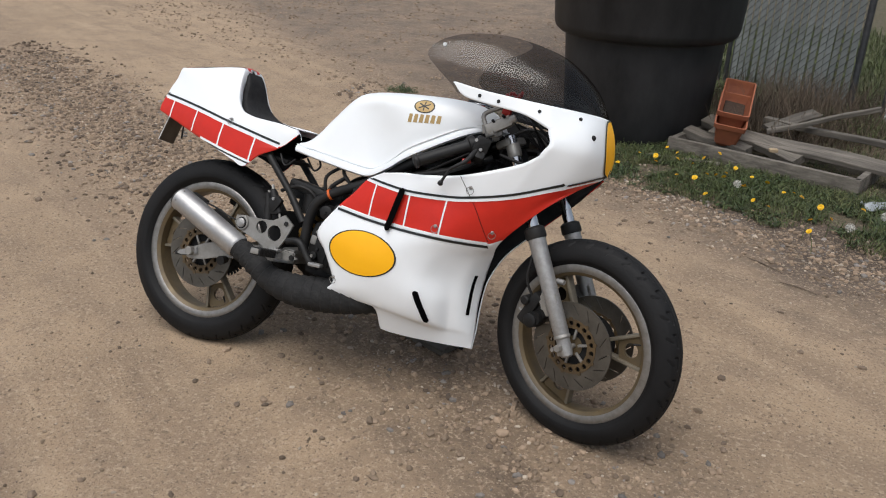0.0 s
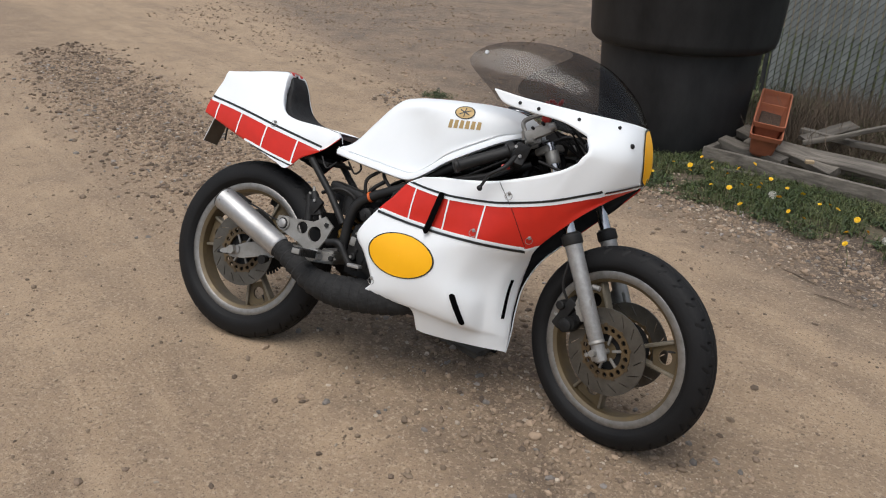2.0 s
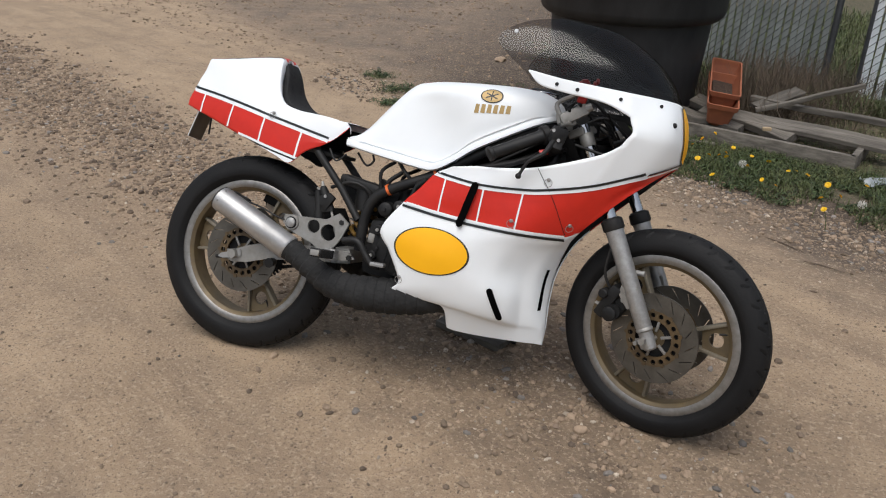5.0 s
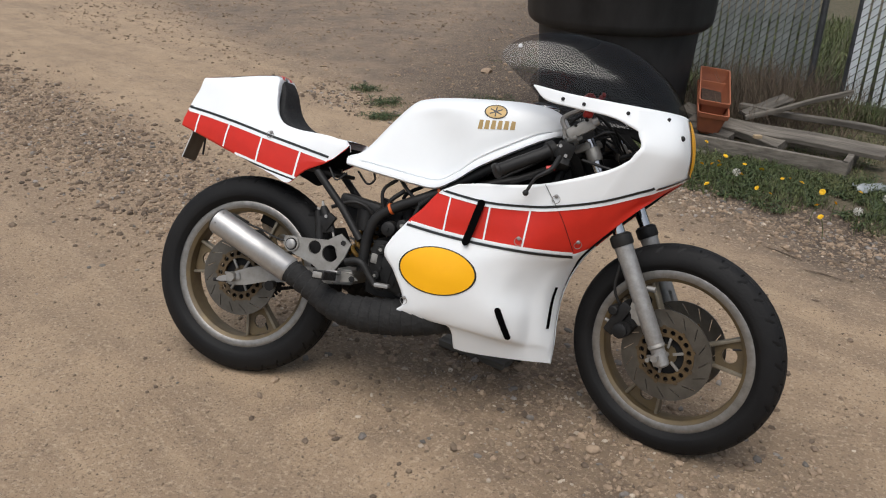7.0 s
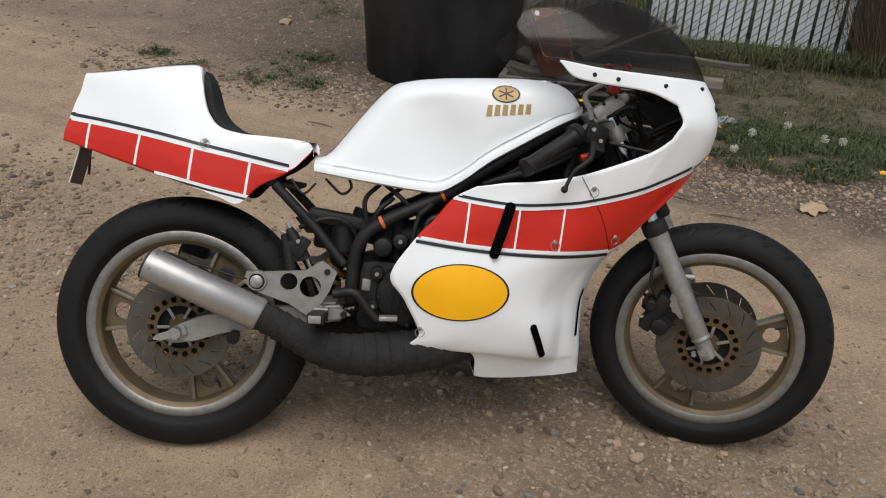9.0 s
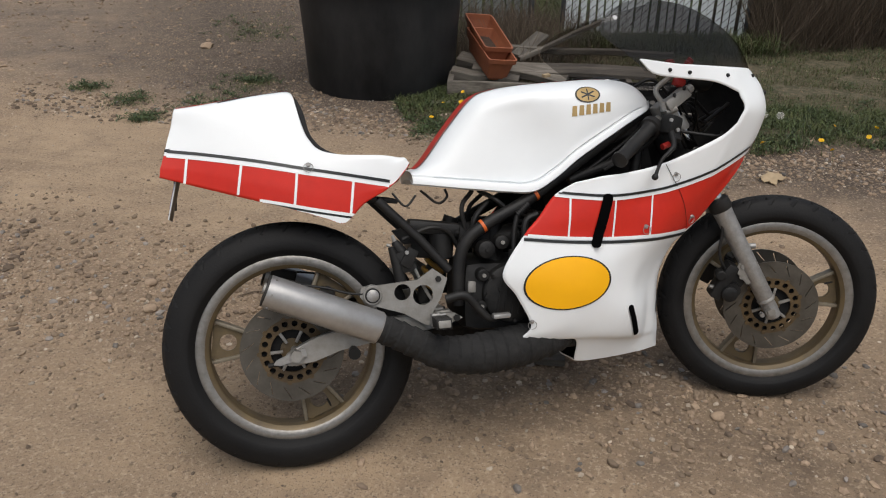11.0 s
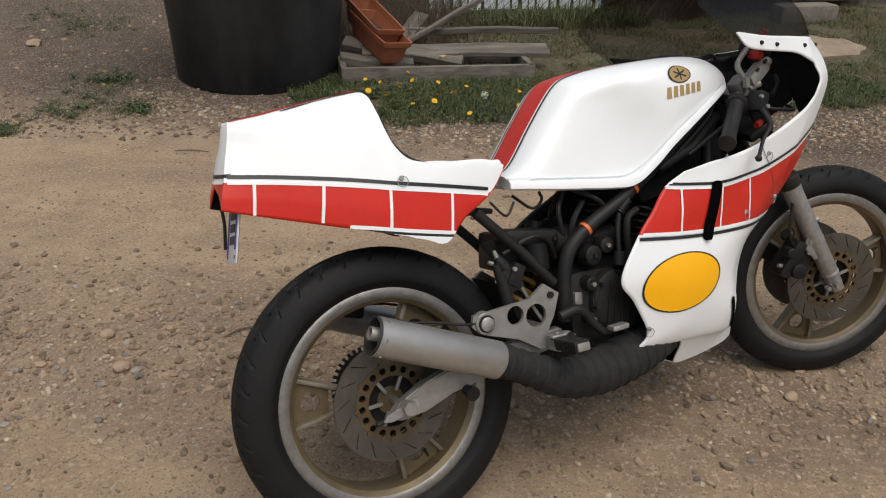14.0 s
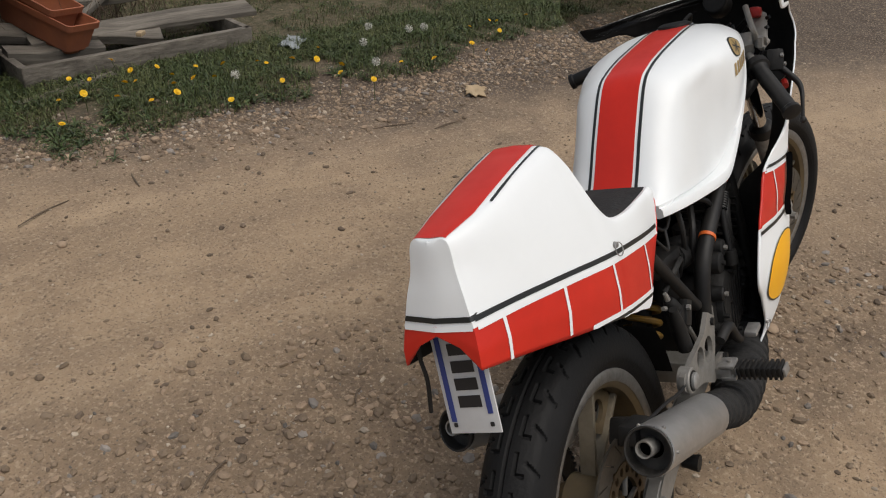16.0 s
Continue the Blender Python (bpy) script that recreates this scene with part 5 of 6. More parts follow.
part("coil_bracket", slab([(0.33, 0.60), (0.47, 0.615), (0.50, 0.585), (0.47, 0.565), (0.36, 0.56)], -0.03, -0.022, 0.002), BLACK, bike)
# added black box that keeps the gap between the tubes dark
part("dark_fill_box", box((0.12, 0.11, 0.09), pose(0.44, 0.03, 0.56, 0, 8), 0.012), BLACK, bike)
unit = part("ignition_unit", box((0.145, 0.06, 0.036), pose(0.44, -0.052, 0.600, 0, 9.6), 0.012), BLACK, bike, "long black ignition unit under the seat")
for x in (0.385, 0.495):
    part("unit_screw", tube([(x, -0.082, 0.607 - 0.17 * (x - 0.385)), (x, -0.086, 0.607 - 0.17 * (x - 0.385))], 0.006, 8), ENGINE, unit)
rmc = part("rear_master_cylinder", tube([(0.327, -0.104, 0.578), (0.334, -0.106, 0.563), (0.352, -0.11, 0.535), (0.372, -0.114, 0.505)], [0.009, 0.0145, 0.0145, 0.010], 16), ENGINE, bike, "small rear brake master cylinder")
part("bleed_nipple", tube([(0.327, -0.104, 0.578), (0.322, -0.103, 0.594)], [0.006, 0.004], 8), ALU_RAW, rmc, "bare steel fitting")
part("bleed_nipple", tube([(0.316, -0.101, 0.566), (0.306, -0.1, 0.571)], [0.005, 0.004], 8), ALU_RAW, rmc)
part("cylinder_flange", box((0.03, 0.016, 0.05), pose(0.358, -0.122, 0.535, 0, 32), 0.004), ENGINE, rmc)
part("push_rod", tube([(0.372, -0.114, 0.505), (0.395, -0.12, 0.45), (0.41, -0.125, 0.42)], 0.0045, 8), ALU_RAW, rmc)
part("flange_bolt", tube([(0.352, -0.128, 0.55), (0.352, -0.135, 0.55)], 0.0055, 6), ALU, rmc)
cab = part("cable_adjuster", tube([(0.676, -0.134, 0.648), (0.645, -0.134, 0.622)], 0.0085, 10), BLACK, bike, "ribbed rubber cable boot")
for k in range(7):
    p = V((0.674, -0.134, 0.646)).lerp(V((0.647, -0.134, 0.624)), k / 6)
    q = V((0.027, 0, 0.022)).normalized() * 0.0016
    part("boot_rib", tube([p - q, p + q], 0.0108, 12), BLACK, cab)
part("clutch_rod", tube([(0.645, -0.134, 0.622), (0.634, -0.137, 0.585), (0.627, -0.142, 0.53)], 0.0065, 10, smooth_n=8), BLACK, bike, "black clutch cable down the engine")
part("rod_end", tube([(0.628, -0.142, 0.535), (0.625, -0.143, 0.505)], [0.013, 0.0145], 12), ENGINE, bike, "round cable end")
part("oil_line_union", box((0.022, 0.018, 0.03), pose(0.518, -0.110, 0.444, 0, 6), 0.004), ALU_RAW, bike, "bare cast union block")
for x, z, r, h in ((0.558, 0.54, 0.022, 0.03), (0.60, 0.555, 0.018, 0.024), (0.545, 0.475, 0.016, 0.03), (0.586, 0.435, 0.036, 0.022), (0.66, 0.50, 0.02, 0.02), (0.535, 0.395, 0.014, 0.028)):
    part("casting_boss", tube([(x, -0.11, z), (x, -0.125 - h * 0.5, z), (x, -0.125 - h * 0.6, z)], [r * 1.15, r, r * 0.8], 18), ENGINE, bike, "round casting boss")
    part("boss_bolt", tube([(x, -0.125 - h * 0.55, z), (x, -0.131 - h * 0.6, z)], 0.0055, 6), ALU_RAW if r < 0.019 else ENGINE, bike)
for k in range(5):
    part("cover_rib", box((0.006, 0.012, 0.11), pose(0.585 + 0.019 * k, -0.137, 0.42, 0, 12), 0.002), ENGINE, eng)
part("fluid_reservoir", tube([(0.455, -0.055, 0.52), (0.455, -0.055, 0.585)], [0.03, 0.032], 18), BLACK, bike, "round black reservoir under the tank")
part("brake_cylinder", tube([(0.315, -0.115, 0.565), (0.325, -0.115, 0.53), (0.335, -0.118, 0.47)], [0.008, 0.013, 0.015], 14), ENGINE, bike, "rear brake master cylinder")
part("brake_cylinder_body", box((0.04, 0.03, 0.055), pose(0.345, -0.11, 0.525, 0, -12), 0.006), ENGINE, bike)

# rear sets
for s in (-1, 1):
    outline = [(0.230, 0.475), (0.271, 0.475), (0.372, 0.480), (0.413, 0.505), (0.449, 0.477), (0.430, 0.430), (0.405, 0.392), (0.463, 0.386), (0.483, 0.372), (0.446, 0.361), (0.386, 0.363), (0.332, 0.398), (0.244, 0.430), (0.224, 0.450)]
    b = bmesh.new()
    vs = [b.verts.new((x, s * 0.135, z)) for x, z in outline]
    edges = [b.edges.new((vs[i], vs[(i + 1) % len(vs)])) for i in range(len(vs))]
    for cx, cz, r in ((0.332, 0.452, 0.021), (0.384, 0.44, 0.026)):
        hs = [b.verts.new((cx + r * math.cos(a), s * 0.135, cz + r * math.sin(a))) for a in (2 * math.pi * k / 20 for k in range(20))]
        edges += [b.edges.new((hs[i], hs[(i + 1) % 20])) for i in range(20)]
    bmesh.ops.triangle_fill(b, use_beauty=True, use_dissolve=False, edges=edges)
    got = bmesh.ops.extrude_face_region(b, geom=b.faces[:])
    for v in got["geom"]:
        if isinstance(v, bmesh.types.BMVert):
            v.co.y += s * 0.009
    plate_r = part("rear_set_plate", b, ALU_RAW, bike, "bare aluminium rear set plate with two round holes", False)
    part("pivot_boss", tube([(0.256, s * 0.128, 0.452), (0.256, s * 0.148, 0.452), (0.256, s * 0.150, 0.452)], [0.0255, 0.0245, 0.0225], 28), ALU_RAW, plate_r)
    part("pivot_bolt", tube([(0.256, s * 0.148, 0.452), (0.256, s * 0.156, 0.452), (0.256, s * 0.158, 0.452)], [0.0155, 0.0155, 0.013], 18), ALU, plate_r, "domed bright pivot bolt")
    part("pivot_washer", tube([(0.256, s * 0.149, 0.452), (0.256, s * 0.1515, 0.452)], 0.019, 22), ENGINE, plate_r)
    part("plate_bolt", tube([(0.425, s * 0.14, 0.478), (0.425, s * 0.15, 0.478)], 0.008, 6), ENGINE, plate_r)
    part("plate_bolt", tube([(0.466, s * 0.14, 0.374), (0.466, s * 0.152, 0.374)], 0.009, 6), ENGINE, plate_r)
    part("peg_hinge", box((0.03, 0.03, 0.024), pose(0.415, s * 0.158, 0.372), 0.004), ALU, plate_r)
    tilt = pose(0.414, s * 0.176, 0.378, s * 5, 0, s * 3)
    peg = part("foot_peg", box((0.032, 0.088, 0.02), tilt @ pose(0, s * 0.052, 0), 0.006), BLACK, bike, "ribbed black rubber foot peg")
    for k in range(9):
        part("peg_rib", box((0.037, 0.0055, 0.026), tilt @ pose(0, s * (0.014 + 0.0098 * k), 0), 0.0015), BLACK, peg)
    part("peg_tip", box((0.03, 0.006, 0.018), tilt @ pose(0, s * 0.099, 0), 0.003), ALU_RAW, peg)
    part("peg_bracket", box((0.036, 0.03, 0.008), tilt @ pose(0.0, s * -0.008, 0.013), 0.003), ALU, peg, "folding peg bracket")
    part("peg_bracket", box((0.036, 0.03, 0.008), tilt @ pose(0.0, s * -0.008, -0.013), 0.003), ALU, peg)
    part("peg_pin", tube([tilt @ V((0, s * -0.004, -0.022)), tilt @ V((0, s * -0.004, 0.022))], 0.005, 10), ALU_RAW, peg)
    part("pedal", tube([(0.44, s * 0.15, 0.425), (0.49, s * 0.155, 0.43), (0.525, s * 0.155, 0.39), (0.55, s * 0.155, 0.365), (0.57, s * 0.155, 0.365)], [0.011, 0.012, 0.011, 0.01, 0.009], 12, smooth_n=20), BLACK, plate_r, "curved black foot lever")
    part("pedal_toe", box((0.045, 0.026, 0.012), pose(0.575, s * 0.178, 0.374), 0.004), ALU, plate_r, "bare toe piece of the foot lever")

# swing arm, shock and chain
for s in (-1, 1):
    b = slab([(0.02, 0.298), (0.04, 0.325), (0.10, 0.352), (0.17, 0.372), (0.30, 0.385), (0.46, 0.392), (0.46, 0.352), (0.3, 0.335), (0.17, 0.318), (0.10, 0.296), (0.05, 0.288)], s * 0.095, s * 0.125, 0.005)
    arm = part("swing_arm", b, ALU_RAW, bike, "scuffed box-section aluminium swing arm")
    part("axle_adjuster", slab([(0.0, 0.300), (0.01, 0.312), (0.08, 0.335), (0.085, 0.312), (0.02, 0.296)], s * 0.125, s * 0.133, 0.002), ALU, arm, "axle adjuster plate")
    part("axle_nut", tube([(0.058, s * 0.12, 0.318), (0.058, s * 0.148, 0.318)], 0.016, 6), ALU_RAW, arm)
    part("adjuster_bolt", tube([(0.045, s * 0.12, 0.303), (-0.012, s * 0.12, 0.297)], 0.006, 8), ENGINE, arm)
    part("stand_bobbin", tube([(0.2, s * 0.125, 0.315), (0.2, s * 0.155, 0.312)], [0.012, 0.016], 12), ENGINE, arm)
part("swing_brace", box((0.05, 0.2, 0.05), pose(0.42, 0, 0.372), 0.008), ALU_RAW, bike)
part("rear_axle", tube([(0.055, -0.12, 0.319), (0.055, 0.12, 0.319)], 0.009, 12), ALU_RAW, bike)
part("rear_caliper", box((0.09, 0.05, 0.05), pose(0.12, -0.075, 0.43, 0, 35), 0.01), ENGINE, bike, "dark rear brake caliper")
spring_pts = [V((0.415 + 0.07 * f, 0.0, 0.425 + 0.16 * f)) + V((-0.6 * 0.036 * math.cos(a), 0.036 * math.sin(a), 0.36 * 0.036 * math.cos(a))) for f, a in ((k / 110, 2 * math.pi * 6.5 * k / 110) for k in range(111))]
shock = part("shock_absorber", tube([(0.40, 0, 0.39), (0.50, 0, 0.622)], 0.02, 14), ENGINE, bike, "dark rear shock with a yellow spring")
part("shock_spring", tube(spring_pts, 0.007, 8, False), SPRING, shock, "yellow coil spring")
chain = bmesh.new()
for z0, z1 in ((0.385, 0.45), (0.255, 0.36)):
    for k in range(46):
        f = k / 45
        add_box(chain, (0.0105, 0.012 if k % 2 else 0.007, 0.011), pose(0.055 + 0.42 * f, 0.07, z0 + (z1 - z0) * f, 0, -9 if z0 > 0.3 else -14))
tagged(part("drive_chain", chain, ENGINE, bike, "dark drive chain", False), kind="stuff")
cog = lathe([(0.045, 0.066), (0.085, 0.066), (0.085, 0.072), (0.045, 0.072), (0.045, 0.066)], 60)
for k in range(40):
    a = 360 * k / 40
    add_box(cog, (0.014, 0.006, 0.007), pose(0, 0, 0, 0, -a) @ pose(0.088, 0.069, 0))
cog.transform(pose(0.055, 0, 0.319))
part("sprocket", cog, ENGINE, bike, "dark rear sprocket", False)
part("inner_mudguard", add_grid(bmesh.new(), [[V((0.055 + 0.345 * math.cos(a), y, 0.319 + 0.345 * math.sin(a))) for a in np.linspace(radians(5), radians(34), 10)] for y in (-0.06, -0.03, 0.03, 0.06)]), INSIDE, bike, "black inner mudguard")

# exhausts
def turned(at, way, profile, n=28):
    """A turned shell on an axis: (distance along way, radius) from ring to ring."""
    b, side = bmesh.new(), way.cross(V((0, 1, 0))).normalized()
    up = way.cross(side).normalized()
    rings = [[b.verts.new(at + way * h + side * r * math.cos(a) + up * r * math.sin(a)) for a in (2 * math.pi * k / n for k in range(n))] for h, r in profile]
    for p, q in zip(rings, rings[1:]):
        for k in range(n):
            b.faces.new((p[k], p[(k + 1) % n], q[(k + 1) % n], q[k]))
    return b


for s in (-1, 1):
    y_end = -0.155 if s < 0 else 0.2
    body = part("silencer", tube([(0.0, y_end, 0.490), (0.002, y_end, 0.489), (0.264, s * 0.16, 0.372), (0.268, s * 0.16, 0.370)], [0.038, 0.041, 0.041, 0.037], 32, False), CAN, bike, "scuffed aluminium silencer can")
    e = V((0.0, y_end, 0.490))
    d = (V((0.264, s * 0.16, 0.372)) - e).normalized()
    part("end_cap", turned(e, d, [(0.004, 0.039), (-0.003, 0.040), (-0.0045, 0.0385), (-0.0035, 0.036), (0.022, 0.034), (0.024, 0.016)]), SOOT, body, "dark recessed silencer end cap")
    stub = e + V((0.002, 0.004, 0.003))
    part("tail_pipe", turned(stub, d, [(0.024, 0.0145), (-0.009, 0.0145), (-0.010, 0.0138), (-0.009, 0.0112), (0.02, 0.0112)]), ALU_RAW, body, "short grey outlet pipe")
    for k in range(6):
        a = 2 * math.pi * k / 6
        r0 = V((0, 0.041 * math.cos(a), 0)) + d.cross(V((0, 1, 0))) * 0.041 * math.sin(a)
        part("rivet", tube([e + d * 0.014 + r0 * 0.96, e + d * 0.014 + r0 * 1.06], [0.0038, 0.0026], 8), ALU_RAW, body)
    # black disc plugs the outlet; the bore's shade is its colour
    part("tail_pipe_bore", tube([stub + d * 0.004, stub + d * 0.005], 0.0114, 16), VOID, body)
    pts = [(0.255, s * 0.16, 0.376), (0.295, s * 0.16, 0.357), (0.35, s * 0.16, 0.326), (0.42, s * 0.158, 0.29), (0.50, s * 0.15, 0.276), (0.58, s * 0.14, 0.278), (0.66, s * 0.128, 0.285), (0.75, s * 0.11, 0.30), (0.84, s * 0.08, 0.345), (0.87, s * 0.065, 0.42), (0.83, s * 0.06, 0.48)]
    rad = [0.034, 0.034, 0.038, 0.046, 0.052, 0.052, 0.048, 0.04, 0.033, 0.027, 0.024]
    ex = bmesh.new()
    fine, rr = cr(pts, 150), cr([(k, r, 0) for k, r in enumerate(rad)], 150)
    add_tube(ex, fine, [q[1] + 0.0046 * (1 - (k % 6) / 6) for k, q in enumerate(rr)], 24)
    part("wrapped_exhaust", ex, WRAP, bike, "expansion chamber bound in black exhaust wrap")
    part("rubber_mount", box((0.07, 0.032, 0.034), pose(0.045, s * 0.118, 0.492, 0, 18), 0.007), BLACK, bike, "black rubber silencer mount")
    part("silencer_hanger", tube([(0.06, s * 0.132, 0.497), (0.14, s * 0.14, 0.482), (0.2, s * 0.142, 0.462), (0.25, s * 0.142, 0.455)], 0.003, 8, smooth_n=10), BLACK, bike)
part("radiator", box((0.04, 0.16, 0.2), pose(0.945, 0, 0.47, 0, -14), 0.006), INSIDE, bike, "dark radiator behind the front wheel")
part("side_stand", tube([(0.83, 0.10, 0.25), (0.89, 0.24, 0.18), (0.93, 0.335, 0.133)], 0.011, 10), BLACK, bike, "black side stand")
# added black fill standing in for dark clutter between tank and fairing
part("dark_fill_block", box((0.30, 0.13, 0.12), pose(0.93, 0.03, 0.70, 0, -12), 0.02), INSIDE, bike, "added black block filling the gap behind the steering head")
part("dark_fill_panel", slab([(0.82, 0.70), (1.02, 0.74), (1.22, 0.79), (1.25, 0.87), (1.2, 0.92), (1.0, 0.93), (0.9, 0.80)], 0.145, 0.149), INSIDE, bike, "added black panel that darkens the view through the fairing")


# ---- round the motorcycle ----
rng = random.Random(7)


def level(x, y):
    return height(x, y)


# black poly drum
prof = [(0.0, 0.0), (0.465, 0.0), (0.481, 0.010), (0.488, 0.03), (0.506, 0.35), (0.532, 0.69), (0.525, 0.72), (0.515, 0.70), (0.455, 0.04), (0.0, 0.03)]
b = lathe(prof, 72, "Z")
drum = part("drum", b, BINPLASTIC, None, "")
part("drum_rim", lathe([(0.523, 0.70), (0.537, 0.686), (0.575, 0.694), (0.602, 0.718), (0.613, 0.76), (0.633, 1.12), (0.645, 1.15), (0.635, 1.17), (0.61, 1.16), (0.588, 0.76), (0.523, 0.72), (0.523, 0.70)], 96, "Z"), BINPLASTIC, drum, "wider upper band of the drum")
drum.location = (0.905, 3.79, -0.02)
tagged(drum, "large scuffed black plastic drum standing open on the dirt", "drum")


PILE = V((0.05, 0.095, 0.0))


# long window boxes, nested and tipped
def trough(L=0.5, W=0.2, H=0.16):
    o = bmesh.new()
    t = 0.006
    rows = []
    for z, g in ((0.0, -0.014), (0.004, -0.01), (H - 0.03, 0.02), (H - 0.03, 0.03), (H, 0.033), (H, 0.024), (0.02, 0.002), (0.012, -0.01)):
        a, c = L / 2 - 0.035 + g, W / 2 - 0.035 + g
        ring, r = [], 0.02
        for sx, sy, a0 in ((1, 1, 0), (-1, 1, 90), (-1, -1, 180), (1, -1, 270)):
            for k in range(4):
                u = radians(a0 + 30 * k)
                ring.append(V((sx * (a - r) + r * math.cos(u), sy * (c - r) + r * math.sin(u), z)))
        rows.append(ring)
    add_grid(o, rows, closed=True)
    o.faces.new([v for v in o.verts[:16]][::-1])
    o.faces.new([v for v in o.verts[-16:]])
    return o


pot_m = [pose(1.555, 3.50, 0.140, 6, -12, 92), pose(1.56, 3.60, 0.205, 6, -14, 91)]
for k, m in enumerate(pot_m):
    pot = part("planter_pot", trough(), TERRA, None)
    pot.matrix_world = m
    tagged(pot, "terracotta-coloured plastic window box on the timber pile" if k == 0 else "terracotta-coloured plastic window box nested in another, a little soil inside", "flower pot", "nested window boxes")
    if k:
        part("soil", box((0.42, 0.13, 0.03), pose(0.0, 0, 0.055, 3, 5), 0.01), SOIL, pot, "dark dry soil")


def plank(a, b, width, thick, label, roll=0.0, group="loose boards"):
    """A weathered board from a to b in the pile's own plan (its lower face's middle line)."""
    a, b = V(a) + PILE, V(b) + PILE
    d = b - a
    m = Matrix.Translation((a + b) / 2) @ d.to_track_quat("X", "Z").to_matrix().to_4x4() @ pose(0, 0, 0, roll)
    o = bmesh.new()
    n = 14
    r = random.Random(round(a[0] * 1000 + b[1] * 77))
    rows = []
    for i in range(n + 1):
        x = d.length * (i / n - 0.5)
        w, t, s = width / 2 * (1 + 0.04 * r.uniform(-1, 1)), thick / 2 * (1 + 0.06 * r.uniform(-1, 1)), 0.012 * math.sin(i * 0.7 + a[0]) * thick / 0.03
        e = 0.004
        rows.append([V((x + r.uniform(-1, 1) * 0.004, y, z + s * 0.3)) for y, z in ((-w, -t + e), (-w + e, -t), (w - e, -t), (w, -t + e), (w, t - e), (w - e, t), (-w + e, t), (-w, t - e))])
    add_grid(o, rows, closed=True)
    o.verts.ensure_lookup_table()
    o.faces.new(o.verts[:8])
    o.faces.new(o.verts[-8:])
    ob = part("board", o, WOOD, None, "", True)
    ob.matrix_world = m
    return tagged(ob, label, "board", group)


# raised bed frame of old boards
A, B = V((1.245, 3.255, 0)), V((2.31, 2.895, 0))
back = V((0.30, 0.95, 0)).normalized() * 0.42
bed = empty("raised_bed", pose(0, 0, 0))
tagged(bed, "open timber planter frame of weathered grey boards", "planter")
for p, q in ((A, B), (A + back, B + back), (A, A + back), (B, B + back)):
    h = level(*((p + q) / 2).xy)
    d = (q - p)
    o = box((d.length + 0.03, 0.036, 0.112), None, 0.004)
    o.transform(Matrix.Translation((p + q) / 2 + V((0, 0, 0.05 + min(h, 0.02)))) @ d.to_track_quat("X", "Z").to_matrix().to_4x4())
    part("board", o, WOOD, bed)
plank((1.42, 3.42, 0.14), (2.50, 2.98, 0.15), 0.14, 0.03, "split grey board laid across the planter frame", 12)
plank((1.72, 3.66, 0.19), (2.75, 3.22, 0.2), 0.06, 0.035, "narrow grey batten laid across the planter frame", 0)
plank((1.36, 3.55, 0.16), (1.95, 3.10, 0.10), 0.1, 0.05, "short rotten timber leaning in the planter frame", 20)
plank((1.74, 3.50, 0.17), (2.02, 3.78, 0.25), 0.1, 0.02, "thin grey board leaning over the pile", 10)
plank((1.74, 3.44, 0.165), (2.36, 3.56, 0.37), 0.035, 0.028, "thin stick leaning up towards the fence", 0)
plank((1.26, 3.37, 0.112), (1.66, 3.2, 0.088), 0.1, 0.06, "short dark timber block under the window boxes", 5)
plank((1.06, 3.06, 0.012 + level(1.1, 3.1)), (1.52, 2.98, 0.02 + level(1.4, 3.0)), 0.05, 0.018, "narrow pale board lying in the grass", 0)
o = box((0.05, 0.03, 0.02), pose(1.85, 3.175, 0.148, 0, 0, 20), 0.004)
chip = part("wood_offcut", o, CARD, None)
tagged(chip, "small fresh yellow wood offcut on the boards", "wood scrap")


# ---- fences ----
def fence(name, a, b, slat_mat, label, h=1.6, pitch=0.062, z0=0.06, wire=True):
    a, b = V((*a, 0)), V((*b, 0))
    d = (b - a).normalized()
    length = (b - a).length
    nrm = V((-d[1], d[0], 0))
    f = empty(name)
    tagged(f, label, "fence")
    n = int(length / pitch)
    me = None
    for k in range(n):
        ob = None
        if me is None:
            o = box((pitch * 0.74, 0.006, h), None, 0.0015)
            ob = part("slat", o, slat_mat, f, "", False)
            me = ob.data
        else:
            ob = new("slat", me)
            ob.parent = f
        p = a + d * (pitch * (k + 0.5))
        ob.matrix_world = Matrix.Translation(p + V((0, 0, z0 + h / 2 + level(p[0], p[1])))) @ pose(0, 0, 0, 0, 0, math.degrees(math.atan2(d[1], d[0]))) @ pose(0, 0, 0, 0, rng.uniform(-1, 1), rng.uniform(-6, 6))
    if wire:
        o = bmesh.new()
        g = 0.062
        for s in (1, -1):
            k = -int(h / g) - 1
            while k * g < length:
                x0, z_lo = k * g, 0.0
                p0x, p1x = max(x0, 0), min(x0 + h, length)
                if p1x > p0x:
                    lo, hi = (p0x - x0, p1x - x0)
                    if s < 0:
                        lo, hi = h - lo, h - hi
                    add_tube(o, [a + d * p0x - nrm * 0.012 * s + V((0, 0, z0 + lo)), a + d * p1x - nrm * 0.012 * s + V((0, 0, z0 + hi))], 0.0027, 5, False)
                k += 1
        part("chain_link_mesh", o, GALV, f, "galvanised chain-link wire")
    for p in (a, b):
        part("post", tube([p + nrm * 0.03, p + nrm * 0.03 + V((0, 0, h + z0 + 0.1))], 0.024, 14), GALV, f, "galvanised fence post")
    part("rail", tube([a + nrm * 0.03 + V((0, 0, z0 + h)), b + nrm * 0.03 + V((0, 0, z0 + h))], 0.017, 10), GALV, f)
    return f


fence("slatted_fence", (2.53, 4.65), (3.90, 4.21), SLAT, "chain-link fence threaded with pale privacy slats")
